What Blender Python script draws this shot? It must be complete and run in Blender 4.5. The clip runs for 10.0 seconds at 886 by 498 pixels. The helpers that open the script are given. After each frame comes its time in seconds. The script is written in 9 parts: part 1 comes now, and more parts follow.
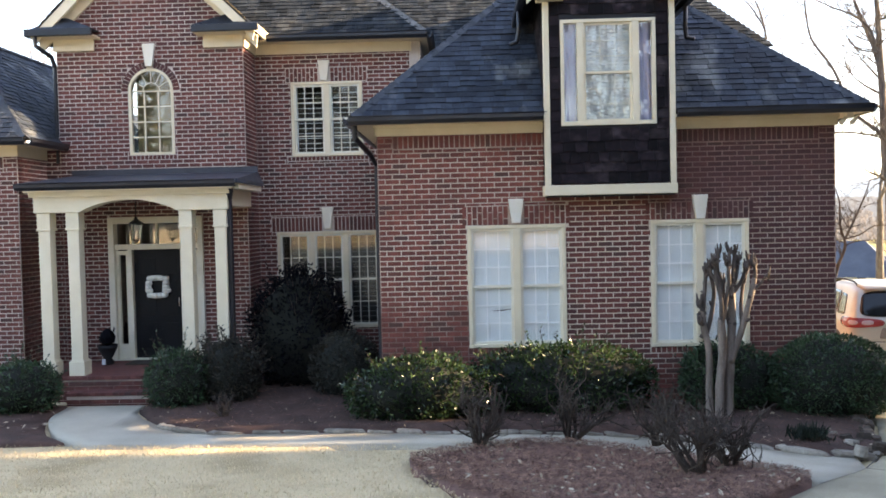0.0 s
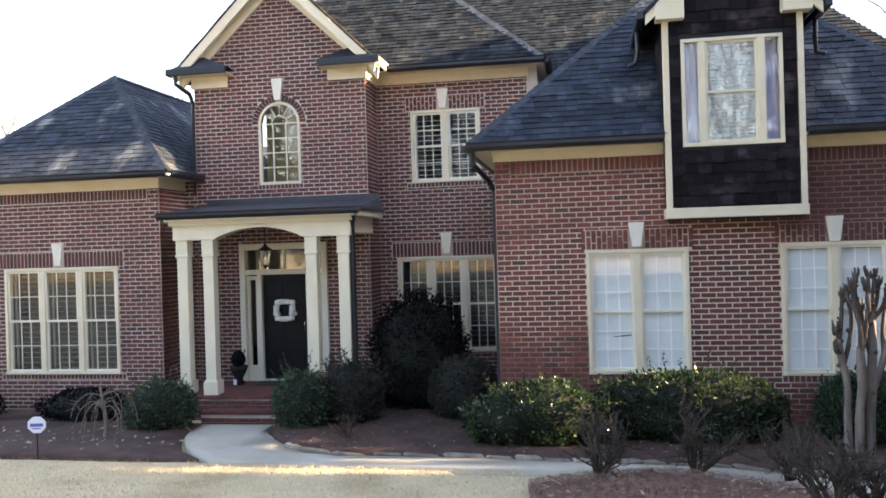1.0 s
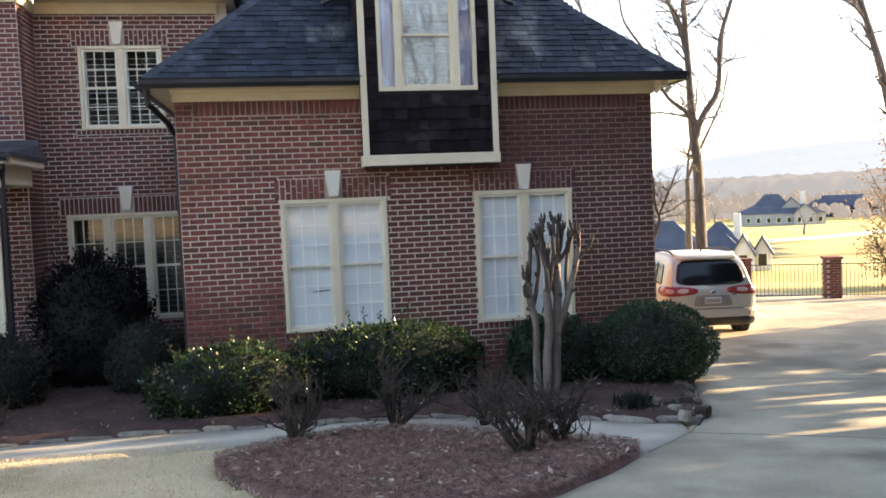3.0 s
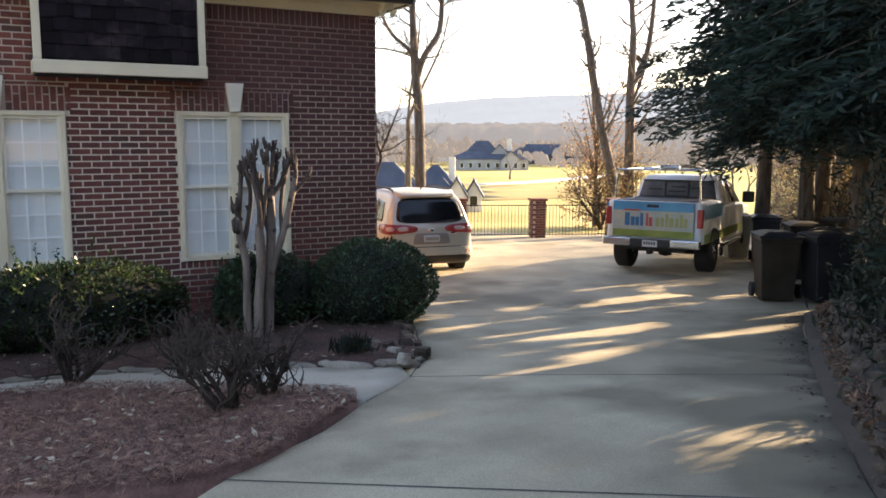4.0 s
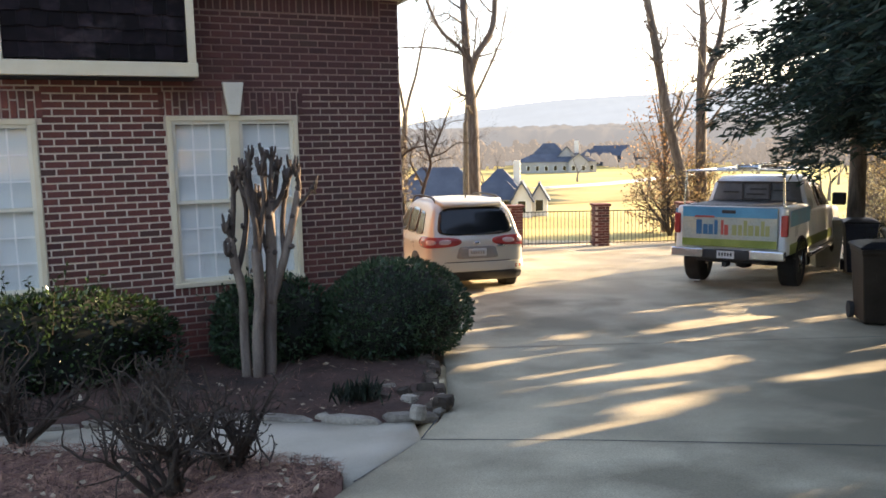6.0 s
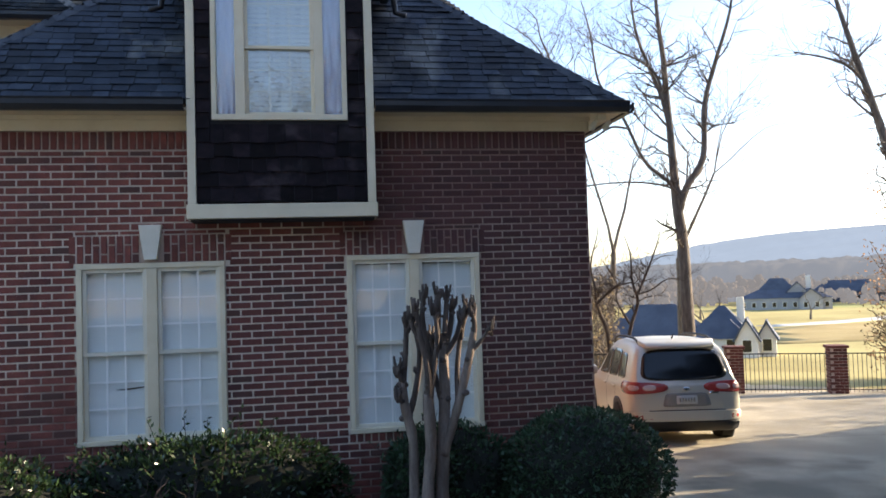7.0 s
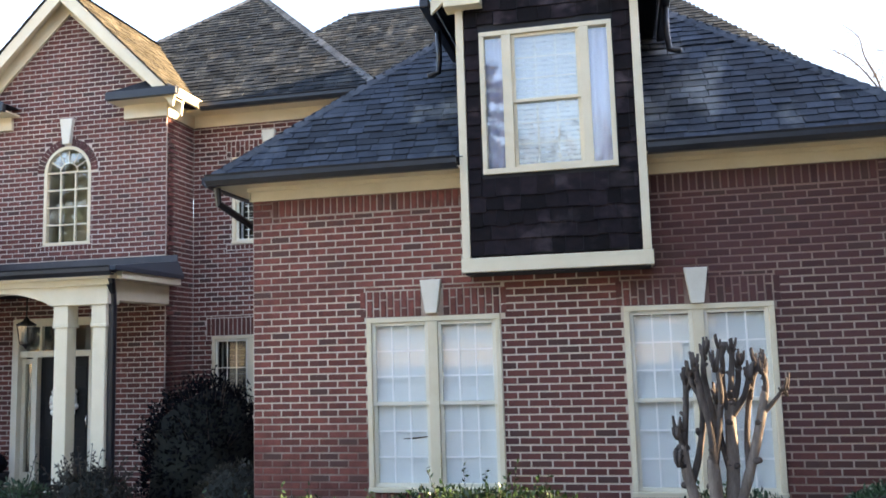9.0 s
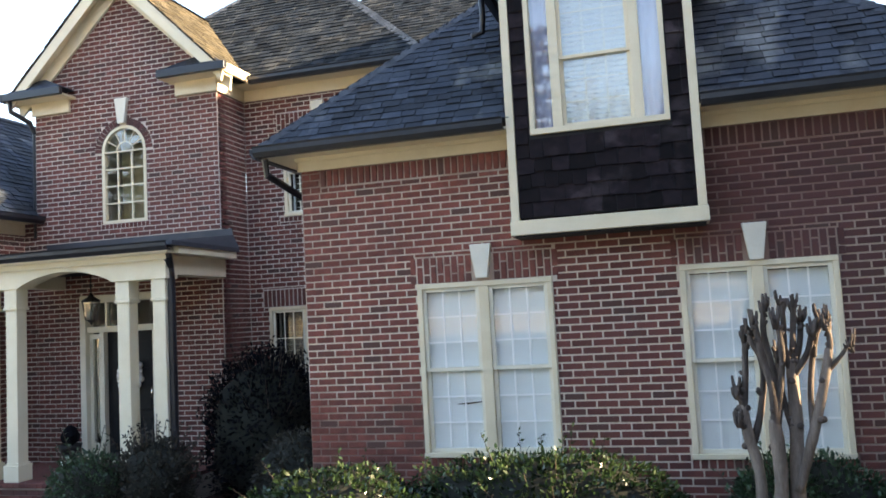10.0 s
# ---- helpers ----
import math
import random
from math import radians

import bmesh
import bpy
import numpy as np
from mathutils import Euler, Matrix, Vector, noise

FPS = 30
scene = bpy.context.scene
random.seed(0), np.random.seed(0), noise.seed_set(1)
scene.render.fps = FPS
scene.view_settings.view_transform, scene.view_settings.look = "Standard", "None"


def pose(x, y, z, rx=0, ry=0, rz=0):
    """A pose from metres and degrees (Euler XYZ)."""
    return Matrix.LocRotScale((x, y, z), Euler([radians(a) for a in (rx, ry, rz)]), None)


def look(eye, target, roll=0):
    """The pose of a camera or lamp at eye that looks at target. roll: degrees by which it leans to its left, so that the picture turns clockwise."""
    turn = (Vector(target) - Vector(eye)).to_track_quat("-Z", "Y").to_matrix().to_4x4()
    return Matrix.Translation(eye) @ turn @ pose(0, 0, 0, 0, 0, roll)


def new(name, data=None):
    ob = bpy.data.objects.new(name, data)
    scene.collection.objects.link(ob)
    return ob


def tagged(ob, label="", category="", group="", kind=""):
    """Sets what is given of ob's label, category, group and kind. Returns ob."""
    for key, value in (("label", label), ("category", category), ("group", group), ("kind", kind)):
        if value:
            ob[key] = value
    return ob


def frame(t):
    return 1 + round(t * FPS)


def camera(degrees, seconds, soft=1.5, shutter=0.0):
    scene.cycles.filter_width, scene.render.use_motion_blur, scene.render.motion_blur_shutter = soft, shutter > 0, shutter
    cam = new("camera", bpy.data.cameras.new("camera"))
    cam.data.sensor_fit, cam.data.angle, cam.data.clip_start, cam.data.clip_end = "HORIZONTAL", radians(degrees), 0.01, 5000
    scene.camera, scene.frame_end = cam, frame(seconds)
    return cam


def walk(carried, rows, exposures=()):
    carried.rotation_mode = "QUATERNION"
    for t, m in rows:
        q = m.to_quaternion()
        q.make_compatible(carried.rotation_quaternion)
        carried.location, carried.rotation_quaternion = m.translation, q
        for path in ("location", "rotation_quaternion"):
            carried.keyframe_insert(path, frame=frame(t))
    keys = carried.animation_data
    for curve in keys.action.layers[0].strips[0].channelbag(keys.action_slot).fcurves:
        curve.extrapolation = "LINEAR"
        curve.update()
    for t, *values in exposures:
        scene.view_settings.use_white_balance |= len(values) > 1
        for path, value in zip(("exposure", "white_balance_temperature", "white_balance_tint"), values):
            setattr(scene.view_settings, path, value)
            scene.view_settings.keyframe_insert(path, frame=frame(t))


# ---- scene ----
cam = camera(56.6, 10.0, soft=1.68)
PATH = [
    (0, (1.337, -12.569, 2.335), (1.279, -10.571, 2.27), -1.3),
    (0.5, (1.371, -12.611, 2.352), (1.178, -10.621, 2.329), -1.4),
    (1, (1.353, -12.608, 2.353), (1.01, -10.637, 2.353), -1.7),
    (1.5, (1.365, -12.57, 2.345), (1.0, -10.604, 2.305), -1.6),
    (2, (1.442, -12.512, 2.351), (1.308, -10.518, 2.276), -1.5),
    (2.2, (1.475, -12.426, 2.316), (1.46, -10.428, 2.234), -1.2),
    (3.3, (1.707, -11.491, 2.075), (2.206, -9.558, 1.947), -1.8),
    (3.5, (1.803, -11.344, 2.08), (2.434, -9.453, 1.919), -0.6),
    (4, (1.972, -10.876, 1.958), (2.933, -9.142, 1.693), 0.2),
    (4.5, (2.225, -10.471, 1.937), (3.318, -8.837, 1.57), -0.7),
    (5, (2.527, -10.145, 1.946), (3.548, -8.469, 1.558), 0.3),
    (5.2, (2.618, -10.017, 1.929), (3.646, -8.346, 1.544), 0.6),
    (6.3, (3.311, -9.455, 1.926), (3.973, -7.573, 1.773), -1.6),
    (6.5, (3.412, -9.338, 1.943), (3.97, -7.419, 1.865), -1.5),
    (7, (3.67, -9.012, 1.918), (4.004, -7.042, 2.011), -1.8),
    (7.5, (3.97, -8.839, 1.906), (3.973, -6.845, 2.07), -2.0),
    (8, (4.095, -8.765, 1.919), (3.947, -6.78, 2.115), -2.1),
    (8.5, (4.132, -8.756, 1.945), (3.866, -6.785, 2.159), -1.9),
    (9, (4.1, -8.752, 1.948), (3.686, -6.809, 2.181), -1.7),
    (9.5, (4.093, -8.756, 1.955), (3.561, -6.843, 2.196), -1.9),
    (10, (4.175, -8.624, 1.906), (3.618, -6.71, 2.07), -3.1),
]
EXPOSURES = [(0, 2.64, 7600, 20), (0.5, 2.72, 7600, 20), (1.0, 2.66, 7600, 21), (1.5, 2.58, 7600, 21), (2.2, 2.64, 7600, 20), (3.5, 2.1, 7600, 21), (4.0, 2.05, 7600, 22), (4.6, 2.23, 7650, 21), (5.2, 2.25, 7650, 20), (6.4, 2.02, 7400, 20), (7.0, 1.6, 6350, 18), (7.5, 1.76, 6250, 18), (8.0, 2.58, 7100, 20), (9.0, 2.85, 7300, 19), (10, 2.68, 7350, 16)]
walk(cam, [(t, look(eye, target, roll)) for t, eye, target, roll in PATH], EXPOSURES)

# ---- light ----
SUN_AZ, SUN_EL = 4.0, 17.0  # degrees from +x towards +y, and above the horizon
world = bpy.data.worlds.new("sky")
scene.world = world
world.use_nodes = True
wn = world.node_tree
wn.nodes.clear()
sky = wn.nodes.new("ShaderNodeTexSky")
sky.sky_type = "NISHITA"
sky.sun_disc = False
sky.sun_elevation = radians(SUN_EL)
sky.sun_rotation = radians(90 - SUN_AZ)
sky.air_density, sky.dust_density, sky.ozone_density = 1.0, 1.0, 1.5
bgn = wn.nodes.new("ShaderNodeBackground")
bgn.inputs[1].default_value = 0.15
won = wn.nodes.new("ShaderNodeOutputWorld")
wn.links.new(sky.outputs[0], bgn.inputs[0])
wn.links.new(bgn.outputs[0], won.inputs[0])
sl = bpy.data.lights.new("sun", "SUN")
sl.energy, sl.angle, sl.color = 5.0, radians(0.7), (1.0, 0.85, 0.58)
sun_dir = Vector((math.cos(radians(SUN_AZ)) * math.cos(radians(SUN_EL)), math.sin(radians(SUN_AZ)) * math.cos(radians(SUN_EL)), math.sin(radians(SUN_EL))))
new("sun", sl).matrix_world = look(tuple(sun_dir * 50), (0, 0, 0))


# ---- materials ----
def surface(name, c1, c2, scale=4.0, rough=0.7, bump=0.0, fine=60.0, metal=0.0, vary=0.0, c3=None, spots=1.5, stretch=(1, 1, 1), spec=0.5, trans=0.0, grain=0.35, odd=None, patches=(), patch_colour=None, flat=False):
    """Two-scale noise colour with relief; vary: brightness change from piece to piece; odd: colour of a few stray pieces;
    patches: blotches of patch_colour on an upright face as (x, z, half width, half height, strength), or on a flat one
    as (x, y, ...), with ragged rims."""
    m = bpy.data.materials.new(name)
    m.use_nodes = True
    nt = m.node_tree
    b = nt.nodes["Principled BSDF"]
    tc = nt.nodes.new("ShaderNodeTexCoord")
    mp = nt.nodes.new("ShaderNodeMapping")
    mp.inputs["Scale"].default_value = stretch
    nt.links.new(tc.outputs["Object"], mp.inputs[0])

    def noise_at(s, detail=4.0):
        n = nt.nodes.new("ShaderNodeTexNoise")
        n.inputs["Scale"].default_value, n.inputs["Detail"].default_value = s, detail
        nt.links.new(mp.outputs[0], n.inputs["Vector"])
        return n

    def mixed(fac, a, bb, mode="MIX"):
        x = nt.nodes.new("ShaderNodeMix")
        x.data_type, x.blend_type = "RGBA", mode
        for val, sock in ((fac, x.inputs[0]), (a, x.inputs[6]), (bb, x.inputs[7])):
            if hasattr(val, "links"):
                nt.links.new(val, sock)
            else:
                sock.default_value = val
        return x.outputs[2]

    def ramp(sock, lo, hi):
        r = nt.nodes.new("ShaderNodeMapRange")
        r.inputs[1].default_value, r.inputs[2].default_value = lo, hi
        nt.links.new(sock, r.inputs[0])
        return r.outputs[0]

    n1, n2 = noise_at(scale), noise_at(fine, 2.0)
    col = mixed(ramp(n1.outputs[0], 0.35, 0.65), (*c1, 1), (*c2, 1))
    if c3:
        n3 = noise_at(spots, 6.0)
        col = mixed(ramp(n3.outputs[0], 0.56, 0.7), col, (*c3, 1))
    col = mixed(grain, col, n2.outputs[0], "OVERLAY")
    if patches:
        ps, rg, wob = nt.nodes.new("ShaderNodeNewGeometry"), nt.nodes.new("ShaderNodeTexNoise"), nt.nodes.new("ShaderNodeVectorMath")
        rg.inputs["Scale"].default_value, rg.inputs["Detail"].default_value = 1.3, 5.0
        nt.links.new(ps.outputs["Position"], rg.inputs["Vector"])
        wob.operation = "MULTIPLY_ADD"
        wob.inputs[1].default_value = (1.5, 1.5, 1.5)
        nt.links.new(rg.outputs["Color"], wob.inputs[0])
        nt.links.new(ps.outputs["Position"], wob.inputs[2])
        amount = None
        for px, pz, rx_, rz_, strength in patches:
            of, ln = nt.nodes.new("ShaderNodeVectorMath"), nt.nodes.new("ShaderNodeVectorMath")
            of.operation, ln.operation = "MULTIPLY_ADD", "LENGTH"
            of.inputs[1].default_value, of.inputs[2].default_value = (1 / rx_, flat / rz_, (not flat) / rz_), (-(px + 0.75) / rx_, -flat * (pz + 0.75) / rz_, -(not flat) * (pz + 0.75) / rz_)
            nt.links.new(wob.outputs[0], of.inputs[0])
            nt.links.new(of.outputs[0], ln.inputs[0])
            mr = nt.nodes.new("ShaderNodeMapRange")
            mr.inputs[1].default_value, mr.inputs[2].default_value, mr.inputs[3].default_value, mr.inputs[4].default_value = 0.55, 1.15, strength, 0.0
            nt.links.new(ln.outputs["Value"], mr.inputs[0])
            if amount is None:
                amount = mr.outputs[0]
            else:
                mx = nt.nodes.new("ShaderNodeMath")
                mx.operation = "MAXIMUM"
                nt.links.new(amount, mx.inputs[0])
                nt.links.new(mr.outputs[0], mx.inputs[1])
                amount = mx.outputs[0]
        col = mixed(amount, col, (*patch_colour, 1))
    if vary:
        oi, ge = nt.nodes.new("ShaderNodeObjectInfo"), nt.nodes.new("ShaderNodeNewGeometry")
        ad, fr = nt.nodes.new("ShaderNodeMath"), nt.nodes.new("ShaderNodeMath")
        ad.operation, fr.operation = "ADD", "FRACT"
        nt.links.new(oi.outputs["Random"], ad.inputs[0])
        nt.links.new(ge.outputs["Random Per Island"], ad.inputs[1])
        nt.links.new(ad.outputs[0], fr.inputs[0])
        if odd:
            gt, rd = nt.nodes.new("ShaderNodeMapRange"), nt.nodes.new("ShaderNodeMath")
            rd.operation, rd.inputs[1].default_value = "PINGPONG", 0.37
            nt.links.new(fr.outputs[0], rd.inputs[0])
            gt.inputs[1].default_value, gt.inputs[2].default_value, gt.inputs[4].default_value = 0.28, 0.36, 0.85
            nt.links.new(rd.outputs[0], gt.inputs[0])
            col = mixed(gt.outputs[0], col, (*odd, 1))
        hs = nt.nodes.new("ShaderNodeHueSaturation")
        r = nt.nodes.new("ShaderNodeMapRange")
        r.inputs[3].default_value, r.inputs[4].default_value = 1 - vary, 1 + vary
        nt.links.new(fr.outputs[0], r.inputs[0])
        nt.links.new(r.outputs[0], hs.inputs["Value"])
        nt.links.new(col, hs.inputs["Color"])
        col = hs.outputs[0]
    nt.links.new(col, b.inputs["Base Color"])
    rr = nt.nodes.new("ShaderNodeMapRange")
    rr.inputs[3].default_value, rr.inputs[4].default_value = max(0.03, rough - 0.12), min(1, rough + 0.12)
    nt.links.new(n1.outputs[0], rr.inputs[0])
    nt.links.new(rr.outputs[0], b.inputs["Roughness"])
    b.inputs["Metallic"].default_value = metal
    b.inputs["Specular IOR Level"].default_value = spec
    if bump:
        bp = nt.nodes.new("ShaderNodeBump")
        bp.inputs["Strength"].default_value, bp.inputs["Distance"].default_value = bump, 0.01
        nt.links.new(n2.outputs[0], bp.inputs["Height"])
        nt.links.new(bp.outputs[0], b.inputs["Normal"])
    if trans:
        tr, ms = nt.nodes.new("ShaderNodeBsdfTranslucent"), nt.nodes.new("ShaderNodeMixShader")
        nt.links.new(col, tr.inputs[0])
        ms.inputs[0].default_value = trans
        nt.links.new(b.outputs[0], ms.inputs[1])
        nt.links.new(tr.outputs[0], ms.inputs[2])
        nt.links.new(ms.outputs[0], nt.nodes["Material Output"].inputs[0])
    return m


def pane_material(name, tint=(0.9, 0.95, 0.95), see=0.75):
    """Window glass: sharp gloss over clear."""
    m = bpy.data.materials.new(name)
    m.use_nodes = True
    nt = m.node_tree
    nt.nodes.clear()
    out, tr, gl, mx = (nt.nodes.new("ShaderNode" + k) for k in ("OutputMaterial", "BsdfTransparent", "BsdfGlossy", "MixShader"))
    tr.inputs[0].default_value = (*tint, 1)
    gl.inputs["Roughness"].default_value = 0.02
    mx.inputs[0].default_value = 1 - see
    nt.links.new(tr.outputs[0], mx.inputs[1])
    nt.links.new(gl.outputs[0], mx.inputs[2])
    nt.links.new(mx.outputs[0], out.inputs[0])
    return m


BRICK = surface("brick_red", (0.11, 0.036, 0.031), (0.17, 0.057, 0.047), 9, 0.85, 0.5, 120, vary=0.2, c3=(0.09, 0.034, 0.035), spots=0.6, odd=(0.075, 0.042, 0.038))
# dark patches put the dimmer light on the wall's right into the brick
WINGBRICK = surface("brick_red_shaded", (0.15, 0.043, 0.033), (0.23, 0.068, 0.051), 9, 0.85, 0.5, 120, vary=0.2, c3=(0.12, 0.038, 0.036), spots=0.6, odd=(0.095, 0.048, 0.04), patches=((6.4, 2.6, 2.4, 2.8, 0.8), (4.6, 3.4, 1.2, 0.9, 0.65), (3.5, 1.2, 1.0, 1.8, 0.4)), patch_colour=(0.075, 0.033, 0.034))
MORTAR = surface("mortar", (0.5, 0.42, 0.37), (0.66, 0.57, 0.5), 1.6, 0.95, 0.5, 150)
# red-toned mortar with paler patches in set places
WINGMORTAR = surface("mortar_red_patchy", (0.22, 0.13, 0.105), (0.31, 0.195, 0.16), 1.6, 0.95, 0.5, 150, patches=((3.45, 1.2, 1.5, 1.9, 1.0), (0.75, 1.75, 1.4, 0.95, 1.0), (1.4, 3.0, 1.9, 0.6, 0.75), (6.2, 1.3, 0.95, 1.7, 0.5)), patch_colour=(0.72, 0.61, 0.49))
PORCHPAINT = surface("porch_paint", (0.75, 0.67, 0.5), (0.81, 0.73, 0.56), 3, 0.45, 0.05, 40, grain=0.08)
CREAM = surface("cream_paint", (0.72, 0.62, 0.44), (0.78, 0.68, 0.5), 3, 0.5, 0.05, 40, grain=0.08)
WHITE = surface("white_paint", (0.74, 0.69, 0.56), (0.8, 0.75, 0.62), 3, 0.45, 0.05, 40, grain=0.08)
SHINGLE = surface("roof_shingle", (0.014, 0.02, 0.031), (0.035, 0.044, 0.059), 5, 0.72, 1.0, 90, spec=0.3, vary=0.5, c3=(0.17, 0.175, 0.17), spots=1.3, stretch=(1, 0.6, 0.6))
RIDGECAP = surface("ridge_cap", (0.036, 0.043, 0.054), (0.062, 0.07, 0.082), 3, 0.8, 0.5, 120, vary=0.3)
PALECAP = surface("ridge_cap_pale", (0.1, 0.1, 0.1), (0.15, 0.15, 0.145), 3, 0.85, 0.5, 120, vary=0.3)
ROOFBASE = surface("roof_felt", (0.015, 0.016, 0.02), (0.025, 0.025, 0.03), 5, 0.9)
GUTTER = surface("gutter_dark", (0.012, 0.014, 0.02), (0.02, 0.022, 0.03), 3, 0.35, 0, 40)
PORCHROOF = surface("porch_roof_metal", (0.03, 0.036, 0.05), (0.045, 0.05, 0.065), 3, 0.45)
SHAKE = surface("dark_cedar_shake", (0.007, 0.005, 0.007), (0.018, 0.012, 0.015), 6, 0.85, 0.7, 70, vary=0.6, c3=(0.06, 0.046, 0.05), spots=1.5, stretch=(1.5, 1.5, 2.0), spec=0.2)
DOOR = surface("door_black", (0.008, 0.009, 0.012), (0.013, 0.014, 0.017), 3, 0.5, spec=0.2, grain=0.1)
GLASS = pane_material("window_glass", (1.0, 1.0, 1.0), see=0.955)
GLASSDARK = pane_material("window_glass_clear", (0.97, 0.98, 0.98), see=0.87)
BLIND = surface("blind_white", (0.74, 0.79, 0.78), (0.79, 0.83, 0.82), 2, 0.6, grain=0.04)
GRILLE = surface("grille_pale", (0.9, 0.91, 0.89), (0.92, 0.92, 0.9), 2, 0.6)
DRAPE = surface("curtain_pale", (0.6, 0.64, 0.68), (0.7, 0.74, 0.77), 2, 0.9)
LILAC = surface("curtain_lilac", (0.5, 0.49, 0.68), (0.58, 0.58, 0.76), 2, 0.9)
ROOM = surface("room_dark", (0.05, 0.045, 0.04), (0.08, 0.07, 0.06), 1, 0.9)
# patches: moss and dirt plus the evergreens' shade, painted along the right edge
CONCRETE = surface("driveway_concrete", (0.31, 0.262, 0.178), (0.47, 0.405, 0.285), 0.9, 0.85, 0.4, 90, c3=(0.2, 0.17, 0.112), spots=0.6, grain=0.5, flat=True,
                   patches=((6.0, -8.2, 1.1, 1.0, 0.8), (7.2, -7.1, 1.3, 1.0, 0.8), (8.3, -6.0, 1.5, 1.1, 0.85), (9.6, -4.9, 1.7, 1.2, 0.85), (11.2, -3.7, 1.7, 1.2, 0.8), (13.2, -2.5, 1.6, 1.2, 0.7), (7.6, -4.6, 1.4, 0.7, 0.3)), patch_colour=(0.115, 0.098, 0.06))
WALKWAY = surface("walk_concrete", (0.42, 0.375, 0.29), (0.52, 0.47, 0.375), 1.2, 0.85, 0.25, 130)
JOINT = surface("joint_dark", (0.05, 0.05, 0.045), (0.08, 0.075, 0.07), 4, 0.95)
LAWN = surface("dormant_lawn", (0.58, 0.46, 0.285), (0.69, 0.56, 0.36), 1.3, 0.95, 0.8, 70, c3=(0.46, 0.355, 0.21), spots=0.8, spec=0.1)
STRAW_GRASS = surface("dormant_blades", (0.6, 0.475, 0.29), (0.72, 0.58, 0.37), 2, 0.9, vary=0.25)
FAIRWAY = surface("fairway", (0.34, 0.28, 0.115), (0.45, 0.385, 0.17), 0.05, 0.95, c3=(0.32, 0.34, 0.13), spots=0.02, spec=0.05)
ROUGH = surface("rough_grass", (0.33, 0.25, 0.11), (0.42, 0.33, 0.16), 0.1, 0.95, spec=0.05)
CARTPATH = surface("cart_path", (0.6, 0.57, 0.5), (0.68, 0.65, 0.58), 0.2, 0.9, spec=0.05)
# pale siding greyed, the haze of distance put into the colour
FARSIDING = surface("far_siding_hazed", (0.3, 0.29, 0.28), (0.36, 0.35, 0.34), 0.3, 0.85)
MULCH = surface("pine_straw", (0.13, 0.066, 0.055), (0.25, 0.135, 0.11), 3, 0.95, 1.0, 45, c3=(0.07, 0.04, 0.032), spots=1.0)
# darker copy of the pine straw, with the shade by the house in its colour
SHADEDBROWN = surface("litter_brown_shaded", (0.055, 0.029, 0.022), (0.105, 0.055, 0.042), 3, 0.95, 1.0, 45, c3=(0.03, 0.018, 0.014), spots=1.0)
NEEDLE = surface("pine_needles", (0.13, 0.062, 0.045), (0.32, 0.18, 0.125), 12, 0.9, vary=0.85)
DEADLEAF = surface("dead_leaves", (0.3, 0.22, 0.14), (0.46, 0.38, 0.28), 3, 0.85, vary=0.4)
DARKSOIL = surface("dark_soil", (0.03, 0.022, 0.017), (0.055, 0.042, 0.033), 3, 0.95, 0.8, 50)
DARKSTONE = surface("border_stone", (0.03, 0.021, 0.014), (0.09, 0.063, 0.043), 5, 0.9, 0.8, 40, vary=0.45)
STONE = surface("edging_stone", (0.17, 0.14, 0.11), (0.33, 0.29, 0.235), 5, 0.9, 0.8, 40, vary=0.3)
BARK = surface("grey_bark", (0.075, 0.06, 0.05), (0.165, 0.138, 0.115), 5, 0.9, 0.8, 40, stretch=(3, 3, 0.6))
PALEBARK = surface("crape_bark", (0.13, 0.095, 0.076), (0.25, 0.195, 0.16), 5, 0.75, 0.5, 40, stretch=(3, 3, 0.5))
STUBBARK = surface("stub_bark", (0.05, 0.036, 0.03), (0.125, 0.095, 0.08), 6, 0.9, 0.7, 40, stretch=(3, 3, 0.7))
KEYSTONE = surface("cast_stone", (0.72, 0.67, 0.56), (0.8, 0.75, 0.64), 4, 0.8, 0.2, 60, grain=0.12)
TWIG = surface("twig", (0.038, 0.026, 0.02), (0.08, 0.057, 0.043), 5, 0.9)
HEDGELEAF = surface("hedge_leaf", (0.011, 0.028, 0.013), (0.05, 0.082, 0.03), 3, 0.25, vary=0.6, trans=0.3)
BOXLEAF = surface("boxwood_leaf", (0.02, 0.05, 0.023), (0.044, 0.09, 0.038), 3, 0.42, vary=0.45, trans=0.15)
DARKLEAF = surface("dark_shrub_leaf", (0.003, 0.003, 0.005), (0.006, 0.006, 0.009), 3, 0.8, vary=0.4, spec=0.1)
BROWNLEAF = surface("brownish_leaf", (0.02, 0.019, 0.013), (0.038, 0.034, 0.022), 3, 0.6, vary=0.4, trans=0.15)
CEDAR = surface("cedar_foliage", (0.015, 0.031, 0.027), (0.034, 0.058, 0.044), 1, 0.75, vary=0.45, trans=0.1, spec=0.25)
HOLLY = surface("holly_leaf", (0.008, 0.015, 0.009), (0.02, 0.03, 0.018), 2, 0.6, vary=0.5, trans=0.1, spec=0.3)
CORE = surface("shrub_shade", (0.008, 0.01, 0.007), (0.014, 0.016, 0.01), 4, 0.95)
TANLEAF = surface("tan_leaf", (0.2, 0.15, 0.075), (0.34, 0.26, 0.14), 2, 0.8, vary=0.4, trans=0.4)
BANKLEAF = surface("bank_leaf", (0.07, 0.042, 0.026), (0.2, 0.12, 0.07), 2, 0.85, vary=0.5, trans=0.2)
